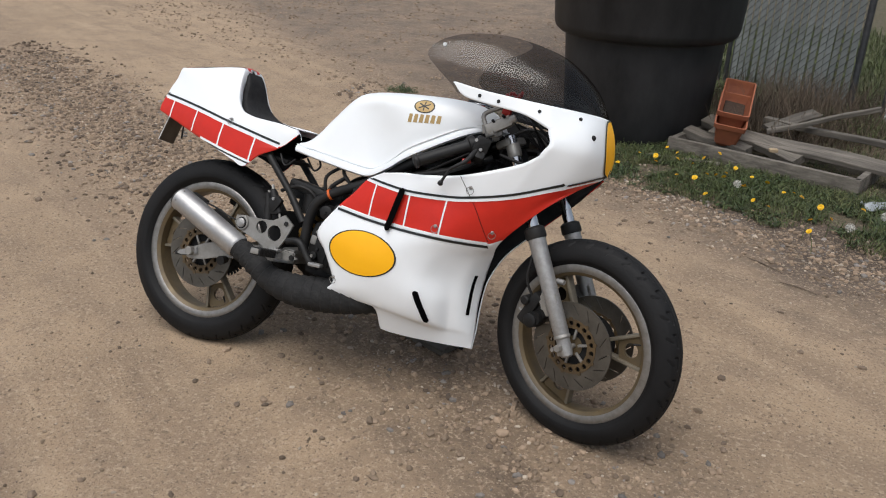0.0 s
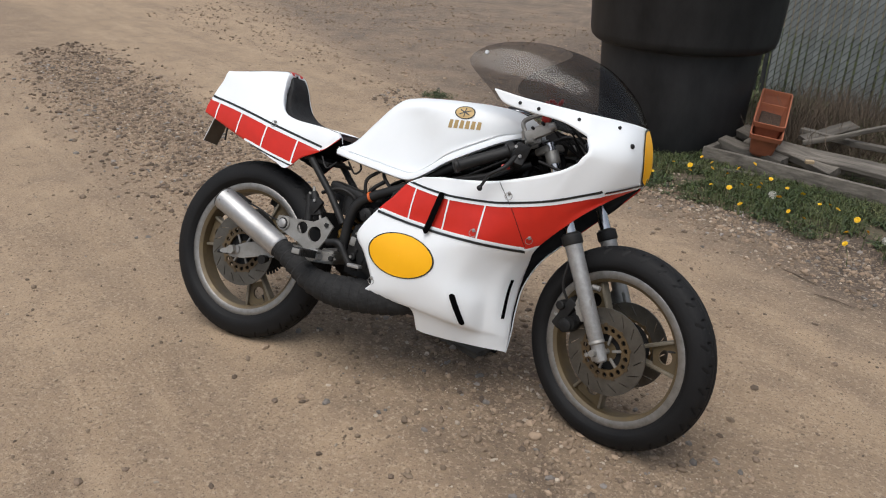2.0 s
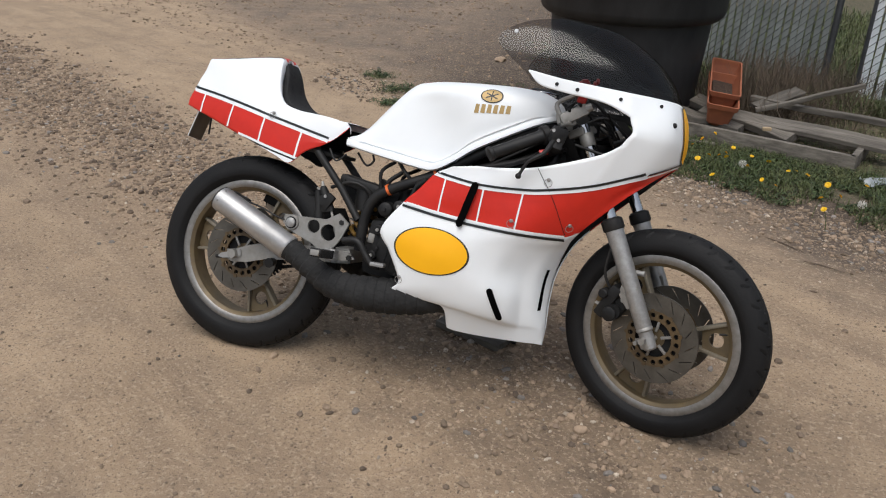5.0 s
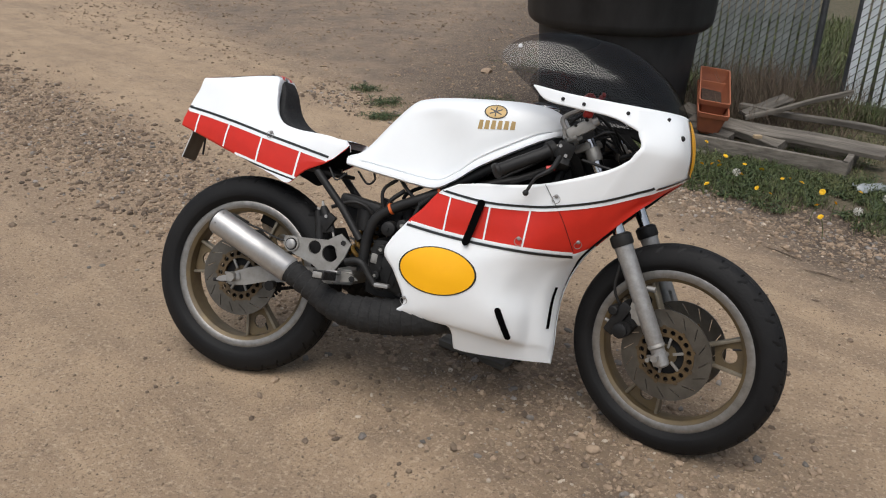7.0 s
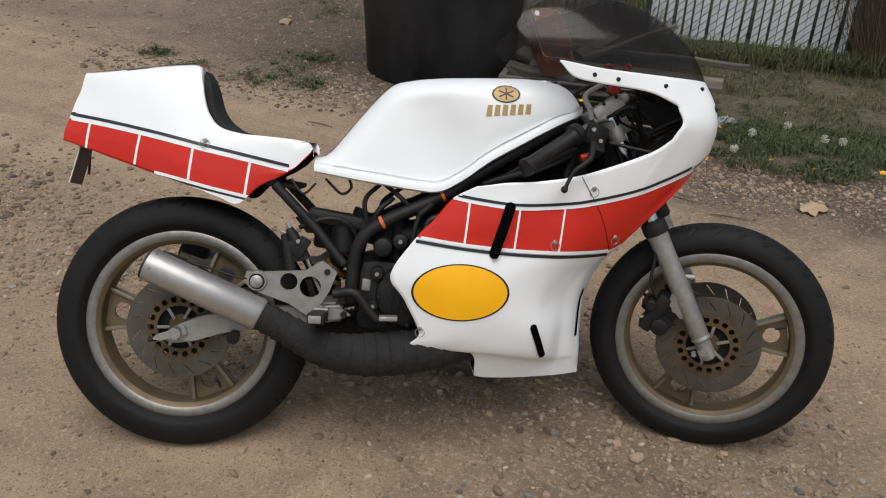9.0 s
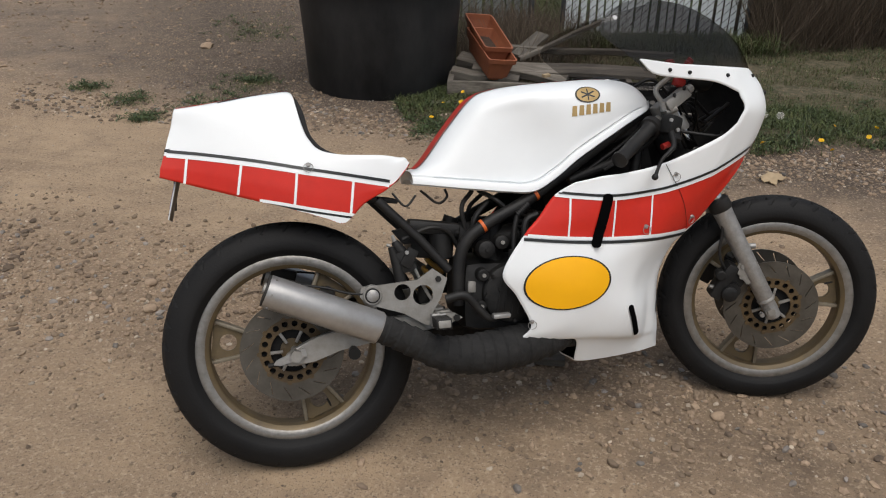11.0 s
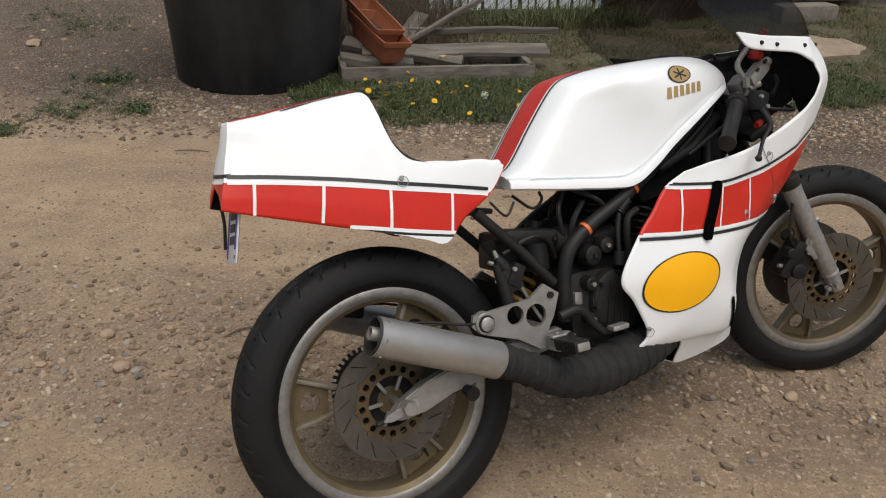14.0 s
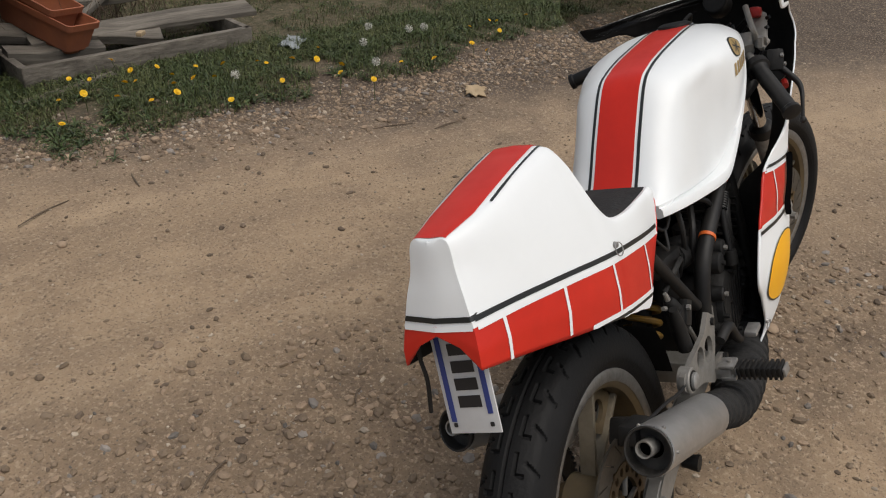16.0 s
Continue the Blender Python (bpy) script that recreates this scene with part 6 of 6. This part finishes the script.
fence("slatted_fence", (1.40, 5.39), (2.30, 4.80), SLATGREY, "chain-link fence threaded with grey slats, shade included in their colour")
fence("chain_link_fence", (4.9, 4.15), (8.6, 3.1), TWIG, "old chain-link fence beyond the weeds", pitch=1.8, z0=0.05)
gate = empty("gate_posts")
tagged(gate, "pair of thin galvanised gate posts beside the grey-slatted fence", "fence post")
for x, y in ((1.30, 5.46), (1.36, 5.50)):
    part("post", tube([(x, y, -0.05), (x - 0.01, y, 1.75)], 0.019, 14), GALV, gate, "galvanised post")
pk = empty("picket_fence")
tagged(pk, "short run of unpainted grey picket boards among weeds", "fence")
for k in range(12):
    p = V((4.3 + 0.075 * k, 4.32 - 0.03 * k, 0))
    o = box((0.055, 0.016, 0.9), None, 0.003)
    o.transform(Matrix.Translation(p + V((0, 0, 0.45))) @ pose(0, 0, 0, rng.uniform(-3, 3), rng.uniform(-4, 4), -20))
    part("picket", o, WOOD, pk)

# concrete bits and scraps
o = bmesh.new()
add_box(o, (0.55, 0.18, 0.16), None, 0.03)
for v in o.verts:
    v.co += 0.012 * V(noise.noise_vector(v.co * 9))
ob = part("concrete_block", o, CONCRETE, None)
ob.matrix_world = pose(5.35, 3.42, level(5.35, 3.42) + 0.07, 0, 0, -12)
tagged(ob, "weathered pale concrete block lying in the grass", "concrete block")
o = bmesh.new()
bmesh.ops.create_grid(o, x_segments=26, y_segments=18, size=0.5)
for v in o.verts:
    r = math.hypot(v.co.x, v.co.y) / 0.5
    v.co.z = 0.09 * max(0, 1 - r**2.5) + 0.02 * noise.noise(v.co * 7) - 0.015
for v in o.verts:
    v.co *= (1 + 0.16 * noise.noise(V((v.co.x * 5, v.co.y * 5, 3.0))))
o.transform(Matrix.Diagonal((0.95, 0.52, 0.8, 1)))
ob = part("dirt_mound", o, EARTH, None)
ob.matrix_world = pose(4.65, 2.78, level(4.65, 2.78) + 0.01, 0, 0, -14)
tagged(ob, "low bare mound of pale dry earth in the grass", "dirt mound")


def scrap(name, x, y, size, mt, label, cat, turn=0):
    o = bmesh.new()
    bmesh.ops.create_grid(o, x_segments=8, y_segments=6, size=0.5)
    r = random.Random(int(x * 100))
    for v in o.verts:
        edge = max(abs(v.co.x), abs(v.co.y)) > 0.49
        v.co.z = 0.10 * noise.noise(v.co * 3 + V((x, y, 0))) + 0.08
        if edge:
            v.co.x *= 1 + r.uniform(-0.25, 0.1)
            v.co.y *= 1 + r.uniform(-0.25, 0.1)
    o.transform(Matrix.Diagonal((size[0], size[1], size[2], 1)))
    bmesh.ops.solidify(o, geom=o.faces[:], thickness=0.003)
    ob = part(name, o, mt, None)
    ob.matrix_world = pose(x, y, level(x, y) + 0.004, 0, 0, turn)
    return tagged(ob, label, cat)


scrap("cardboard_scrap", 2.47, 1.63, (0.14, 0.1, 0.2), CARD, "torn tan cardboard scrap at the track's edge", "cardboard", 30)
scrap("crumpled_sheet", 2.42, 2.69, (0.2, 0.12, 0.35), SHEET, "crumpled pale plastic sheet half sunk in grass", "plastic sheet", 15)
o = box((0.27, 0.09, 0.025), None, 0.003)
ob = part("wood_block", o, WOOD, None)
ob.matrix_world = pose(0.785, 0.445, 0.011, 0, 0, -20)
tagged(ob, "flat offcut of board on the dirt under the motorcycle", "board")


# ---- stones ----
def gravel(name, count, sampler, rmin, rmax, label, seed, mt=STONE):
    """Loose stones in one mesh, laid from arrays."""
    rg = np.random.RandomState(seed)
    tpl = bmesh.new()
    bmesh.ops.create_icosphere(tpl, subdivisions=1, radius=1.0)
    tv = np.array([v.co[:] for v in tpl.verts])
    tf = np.array([[v.index for v in f.verts] for f in tpl.faces])
    tpl.free()
    verts, faces, k = [], [], 0
    while k < count:
        x, y = sampler(rg)
        r = rmin + (rmax - rmin) * rg.rand() ** 3
        a = rg.rand() * 6.283
        sc = np.array([rg.uniform(0.8, 1.4), rg.uniform(0.6, 1.0), rg.uniform(0.5, 0.85)]) * r
        p = tv * rg.uniform(0.75, 1.15, (len(tv), 1)) * sc
        t = rg.uniform(-0.5, 0.5)
        p = np.c_[p[:, 0], p[:, 1] * math.cos(t) - p[:, 2] * math.sin(t), p[:, 1] * math.sin(t) + p[:, 2] * math.cos(t)]
        p = np.c_[p[:, 0] * math.cos(a) - p[:, 1] * math.sin(a) + x, p[:, 0] * math.sin(a) + p[:, 1] * math.cos(a) + y, p[:, 2] + level(x, y) + r * 0.1]
        verts.append(p)
        faces.append(tf + k * len(tv))
        k += 1
    me = bpy.data.meshes.new(name)
    me.from_pydata(np.concatenate(verts).tolist(), [], np.concatenate(faces).tolist())
    me.materials.append(mt)
    ob = new(name, me)
    return tagged(ob, label, "gravel", kind="stuff")


def everywhere(rg):
    return rg.uniform(-3.5, 4.0), rg.uniform(-1.2, 4.5)


def near_bike(rg):
    return rg.uniform(-1.6, 2.4), rg.uniform(-1.1, 2.4)


def behind(rg):
    """The gravelly strip between the wheel ruts."""
    u, v = 1.9 - 6.4 * rg.rand() ** 0.75, rg.normal(0, 0.3)
    return u, 0.9 - 0.55 * u + v


def churned(rg):
    """The rough crown of the track where it runs on past the motorcycle."""
    u, v = rg.uniform(-5.0, -0.9), rg.normal(0, 0.3)
    return u, 0.9 - 0.55 * u + v


def far_gravel(rg):
    x = rg.uniform(-6, 1.0)
    return x, rg.uniform(3.2 - 0.45 * x, 9.5)


def margin(rg):
    """The stony edge between track and grass."""
    x = rg.uniform(0.1, 4.5)
    return x, edge_y(x) + rg.normal(0.02, 0.16)


def drum_foot(rg):
    """The stony soil in front of the drum and the planter."""
    x = rg.uniform(-1.4, 1.6)
    return x, 2.95 - 0.42 * x + abs(rg.normal(0, 0.35)) + rg.normal(0, 0.05)


gravel("gravel", 9000, everywhere, 0.0018, 0.0085, "small loose gravel over the dirt track", 1)
gravel("gravel", 9000, near_bike, 0.0015, 0.0065, "fine grit over the dirt track", 2)
gravel("gravel", 17000, behind, 0.002, 0.0165, "coarse loose gravel between the wheel ruts", 3)
gravel("gravel", 5000, far_gravel, 0.006, 0.022, "coarse gravel farther up the track", 4)
gravel("gravel", 2600, churned, 0.005, 0.025, "dark clods and stones on the crown of the track", 9, CLOD)
gravel("gravel", 700, behind, 0.004, 0.016, "dark clods in the gravel", 10, CLOD)
gravel("gravel", 1600, everywhere, 0.002, 0.008, "scattered pale pebbles over the dirt", 5, PEBBLE)
gravel("gravel", 1300, behind, 0.003, 0.018, "greyish stones between the wheel ruts", 21, GREYSTONE)
gravel("gravel", 500, margin, 0.003, 0.019, "grey stones along the edge of the grass", 22, GREYSTONE)
gravel("gravel", 1700, drum_foot, 0.002, 0.019, "brown stones on the dark soil before the drum", 23, CLOD)
gravel("gravel", 450, drum_foot, 0.002, 0.018, "grey stones on the dark soil before the drum", 24, GREYSTONE)
gravel("gravel", 350, drum_foot, 0.003, 0.014, "pale stones on the dark soil before the drum", 25, PEBBLE)
gravel("gravel", 500, near_bike, 0.004, 0.016, "scattered dark clods on the packed dirt", 26, CLOD)
gravel("gravel", 3000, behind, 0.002, 0.0115, "pale pebbles between the wheel ruts", 6, PEBBLE)
gravel("gravel", 6500, margin, 0.0025, 0.017, "mixed stones along the edge of the grass", 7)
gravel("gravel", 1200, margin, 0.003, 0.013, "pale stones along the edge of the grass", 8, PEBBLE)
for x, y, r in ((-0.26, 5.0, 0.05), (-0.41, 1.18, 0.022), (-0.4, 1.0, 0.024), (1.24, 0.02, 0.02), (0.45, 2.1, 0.016), (1.05, 2.35, 0.018), (0.9, 2.6, 0.02), (1.2, 2.45, 0.016), (1.5, 2.18, 0.018)):
    o = bmesh.new()
    bmesh.ops.create_icosphere(o, subdivisions=2, radius=r)
    for v in o.verts:
        v.co *= 1 + 0.35 * noise.noise(v.co * 40 + V((x, y, 0)))
        v.co.z *= 0.6
    ob = part("stone", o, STONE, None)
    ob.location = (x, y, level(x, y) + r * 0.3)
    tagged(ob, "rounded brown stone half sunk in the dirt", "stone", "loose stones")


# ---- plants ----
def blades(name, count, sampler, hmin, hmax, width, mt, label, seed, cat="grass"):
    rg = np.random.RandomState(seed)
    verts, faces = [], []
    for k in range(count):
        x, y = sampler(rg)
        h, a, lean = hmin + (hmax - hmin) * rg.rand() ** 1.8, rg.rand() * 6.283, rg.uniform(0.2, 1.5)
        ux, uy = math.cos(a), math.sin(a)
        w, z, n = width * rg.uniform(0.6, 1.3), level(x, y) - 0.004, len(verts)
        mx, my, mz = x + ux * h * lean * 0.35, y + uy * h * lean * 0.35, z + h * 0.6
        tx, ty, tz = x + ux * h * lean, y + uy * h * lean, z + h * max(0.12, 1.0 - 0.5 * lean)
        verts += [(x - uy * w, y + ux * w, z), (x + uy * w, y - ux * w, z), (mx + uy * w * 0.8, my - ux * w * 0.8, mz), (mx - uy * w * 0.8, my + ux * w * 0.8, mz), (tx, ty, tz)]
        faces += [(n, n + 1, n + 2, n + 3), (n + 3, n + 2, n + 4)]
    me = bpy.data.meshes.new(name)
    me.from_pydata(verts, [], faces)
    me.materials.append(mt)
    return tagged(new(name, me), label, cat, kind="stuff")


def clump(rg, x, y, s):
    return x + rg.normal(0, s), y + rg.normal(0, s)


def verge(rg):
    while True:
        x, y = rg.uniform(0.9, 6.5), rg.uniform(0.6, 6.2)
        d = y - edge_y(x) - 0.25 * noise.noise((x * 2.1, y * 2.1, 1.0)) - 0.24
        if d > 0 and (d > 0.5 or rg.rand() < 0.3 + d) and noise.noise((x * 3.3, y * 3.3, 9.0)) > -0.14 - 0.2 * rg.rand() and math.hypot(x - 4.65, y - 2.78) > 0.42:
            return x, y


def verge_near(rg):
    while True:
        x, y = verge(rg)
        if y < edge_y(x) + 1.0 and x < 4.2:
            return x, y


TUFTS = ((0.0, 3.88, 0.14), (0.08, 3.95, 0.06), (-0.70, 3.62, 0.08), (-0.59, 3.25, 0.05), (-0.22, 3.46, 0.12), (0.13, 5.9, 0.25), (-1.0, 3.98, 0.06), (1.0, 2.72, 0.09), (1.02, 2.74, 0.05), (0.15, 5.4, 0.16), (0.1, 3.35, 0.07))


def tufts(rg):
    x, y, s = TUFTS[rg.randint(len(TUFTS))]
    return clump(rg, x, y, s)


blades("grass", 70000, verge, 0.015, 0.06, 0.0017, GRASS, "rough green grass on the verge", 11)
blades("grass", 26000, verge_near, 0.02, 0.085, 0.002, GRASS, "longer green grass along the track's edge", 12)
blades("dry_grass", 34000, verge, 0.015, 0.06, 0.0016, DRYGRASS, "dead straw-coloured grass in the verge", 13)
blades("grass", 9000, tufts, 0.008, 0.035, 0.0017, GRASS, "small weed tufts in the gravel", 14)



def leaves(name, count, sampler, label, seed):
    """Low rosettes of broad, toothed weed leaves."""
    rg = np.random.RandomState(seed)
    verts, faces = [], []
    for k in range(count):
        x, y = sampler(rg)
        z, a0, m = level(x, y), rg.rand() * 6.283, rg.randint(5, 9)
        for q in range(m):
            a, L, w = a0 + 6.283 * q / m + rg.normal(0, 0.25), rg.uniform(0.02, 0.07), rg.uniform(0.003, 0.007)
            ux, uy, up, n = math.cos(a), math.sin(a), rg.uniform(0.2, 0.9), len(verts)
            for f, ww, zz in ((0.0, 0.25, 0.0), (0.3, 0.7, 0.45), (0.55, 0.5, 0.62), (0.75, 1.0, 0.6), (1.0, 0.12, 0.4)):
                px, py, pz = x + ux * L * f, y + uy * L * f, z + 0.003 + L * zz * up
                verts += [(px - uy * w * ww, py + ux * w * ww, pz + 0.002), (px, py, pz), (px + uy * w * ww, py - ux * w * ww, pz + 0.002)]
            for r in range(4):
                b = n + 3 * r
                faces += [(b, b + 1, b + 4, b + 3), (b + 1, b + 2, b + 5, b + 4)]
    me = bpy.data.meshes.new(name)
    me.from_pydata(verts, [], faces)
    me.materials.append(LEAF)
    return tagged(new(name, me), label, "weeds", kind="stuff")


leaves("weed_leaves", 1000, verge_near, "low dandelion and weed rosettes in the grass", 31)
leaves("weed_leaves", 600, verge, "low weed rosettes farther back in the grass", 32)
leaves("weed_leaves", 160, tufts, "small weed rosettes in the gravel", 33)


def fence_foot(rg):
    f = rg.rand()
    return (1.5 + 1.0 * f + rg.normal(0, 0.12), 5.0 - 0.72 * f + rg.normal(0, 0.12) - 0.1) if rg.rand() < 0.5 else (2.4 + 1.6 * f, 4.42 - 0.42 * f + rg.normal(0, 0.08) - 0.1)


blades("dry_grass", 2600, fence_foot, 0.05, 0.2, 0.0025, DRYGRASS, "tall dead weeds at the fence's foot", 15)
blades("grass", 6500, fence_foot, 0.08, 0.25, 0.003, GRASS, "tall grass at the fence's foot", 16)


def back_lot(rg):
    return rg.uniform(1.2, 6.0), 4.95 + 4.5 * rg.rand() ** 1.5


blades("grass", 26000, back_lot, 0.06, 0.26, 0.004, GRASS, "rough grass beyond the fences", 17)


def weeds(rg):
    return rg.uniform(3.9, 6.6), rg.uniform(3.9, 4.9) - 0.1


def brush(name, count, sampler, h0, h1, seed, label):
    rg = np.random.RandomState(seed)
    o_v, o_f = [], []
    for k in range(count):
        x, y = sampler(rg)
        h = rg.uniform(h0, h1)
        z = level(x, y)
        a = rg.rand() * 6.283
        pts = [(x, y, z)]
        for s in range(4):
            a += rg.normal(0, 0.6)
            q = pts[-1]
            pts.append((q[0] + math.cos(a) * h * 0.12, q[1] + math.sin(a) * h * 0.12, q[2] + h * 0.25 * rg.uniform(0.6, 1.1)))
        n, w = len(o_v), rg.uniform(0.0015, 0.004)
        for s, p in enumerate(pts):
            ww = w * (1 - 0.18 * s)
            o_v += [(p[0] + ww, p[1], p[2]), (p[0] - ww * 0.5, p[1] + ww, p[2]), (p[0] - ww * 0.5, p[1] - ww, p[2])]
        for s in range(4):
            for c in range(3):
                i, j = n + 3 * s + c, n + 3 * s + (c + 1) % 3
                o_f.append((i, j, j + 3, i + 3))
    me = bpy.data.meshes.new(name)
    me.from_pydata(o_v, [], o_f)
    me.materials.append(TWIG)
    return tagged(new(name, me), label, "brush", kind="stuff")


brush("dead_brush", 5000, weeds, 0.4, 1.6, 21, "tangle of dead brown weed stems")
brush("dead_brush", 2600, lambda rg: clump(rg, 1.98, 4.35, 0.3), 0.08, 0.42, 22, "low tangle of dead twigs before the fence")


def dandelion(x, y, h, fluffy):
    f = empty("dandelion")
    z = level(x, y)
    r = random.Random(int(1000 * x + 77 * y))
    dx, dy = r.uniform(-0.3, 0.3) * h, r.uniform(-0.3, 0.3) * h
    top = V((dx, dy, h))
    part("stem", tube([(0, 0, -0.01), (dx * 0.4, dy * 0.4, h * 0.6), top], 0.0018, 6, smooth_n=6), GRASS, f)
    o = bmesh.new()
    big, tip = r.uniform(0.5, 0.85), Matrix.Rotation(r.uniform(0.2, 1.0), 3, V((r.uniform(-1, 1), r.uniform(-1, 1), 0.01)).normalized())
    if fluffy:
        for k in range(70):
            d = V((r.gauss(0, 1), r.gauss(0, 1), r.gauss(0, 1))).normalized()
            add_tube(o, [top, top + d * 0.019, top + d * 0.021], [0.0003, 0.0008, 0.003], 4)
        part("seed_head", o, SEEDHEAD, f, "round white seed head")
    else:
        for ring, (n, rad, lift) in enumerate(((14, 0.0175, 0.002), (11, 0.0125, 0.006), (8, 0.008, 0.009))):
            for k in range(n):
                a = 2 * math.pi * (k + 0.3 * ring) / n
                u, w = V((math.cos(a), math.sin(a), 0)), V((-math.sin(a), math.cos(a), 0)) * 0.0042
                e = top + u * rad + V((0, 0, lift + 0.003))
                c = top + V((0, 0, lift * 0.6))
                vs = [o.verts.new(p) for p in (c - w * 0.3, e - w, e + u * 0.002 + V((0, 0, -0.001)), e + w, c + w * 0.3)]
                o.faces.new(vs)
        for v in o.verts:
            v.co = top + tip @ ((v.co - top) * big)
        part("flower_head", o, PETAL, f, "open yellow flower head")
    f.location = (x, y, z)
    return tagged(f, "dandelion gone to a white seed head in the grass" if fluffy else "yellow dandelion in bloom in the grass", "dandelion", "dandelion clocks" if fluffy else "dandelions in bloom")


FLOWERS = ((1.01, 2.76), (1.5, 2.86), (1.58, 3.06), (1.76, 2.76), (1.57, 2.56), (1.61, 2.59), (1.98, 2.56), (1.79, 2.28), (2.05, 2.13), (2.92, 1.86), (2.93, 1.78), (3.25, 1.9), (3.51, 1.85), (2.62, 1.95), (1.29, 3.0), (1.24, 2.88), (1.54, 2.65), (2.1, 1.97), (2.11, 2.32), (1.58, 2.36), (1.75, 2.6), (1.92, 2.45), (1.42, 2.8), (1.36, 2.62), (3.05, 1.98), (3.15, 1.86), (3.3, 1.98), (1.22, 2.7), (1.33, 2.92), (1.47, 2.58), (1.66, 2.9), (1.7, 2.5), (1.83, 2.68), (1.88, 2.33), (2.02, 2.38), (2.16, 2.2), (2.3, 2.44), (1.38, 2.72), (1.12, 2.86), (2.45, 2.0), (1.62, 2.74))
for k, (x, y) in enumerate(FLOWERS):
    dandelion(x, y, 0.065 + 0.06 * ((k * 37) % 10) / 10, False)
for x, y in ((2.25, 2.07), (2.38, 2.25), (2.6, 2.32), (2.74, 2.15), (2.84, 2.11), (1.67, 2.44)):
    dandelion(x, y, 0.13, True)


# short sticks on the dirt
for k, (x, y, L, a) in enumerate(((0.55, 2.305, 0.215, 3), (0.2, 2.62, 0.16, -30), (-0.05, 1.02, 0.1, 10), (0.9, 2.25, 0.12, 60), (2.05, 1.55, 0.16, -20), (1.9, 1.75, 0.2, -35), (0.35, 0.9, 0.06, 20))):
    d = V((math.cos(radians(a)), math.sin(radians(a)), 0)) * L / 2
    p = V((x, y, level(x, y) + 0.004))
    ob = part("stick", tube([p - d, p + V((0, 0.006, 0.003)), p + d], [0.002, 0.003, 0.0016], 7, smooth_n=8), TWIG, None)
    tagged(ob, "short dead stick lying on the dirt", "stick", "sticks on the ground")
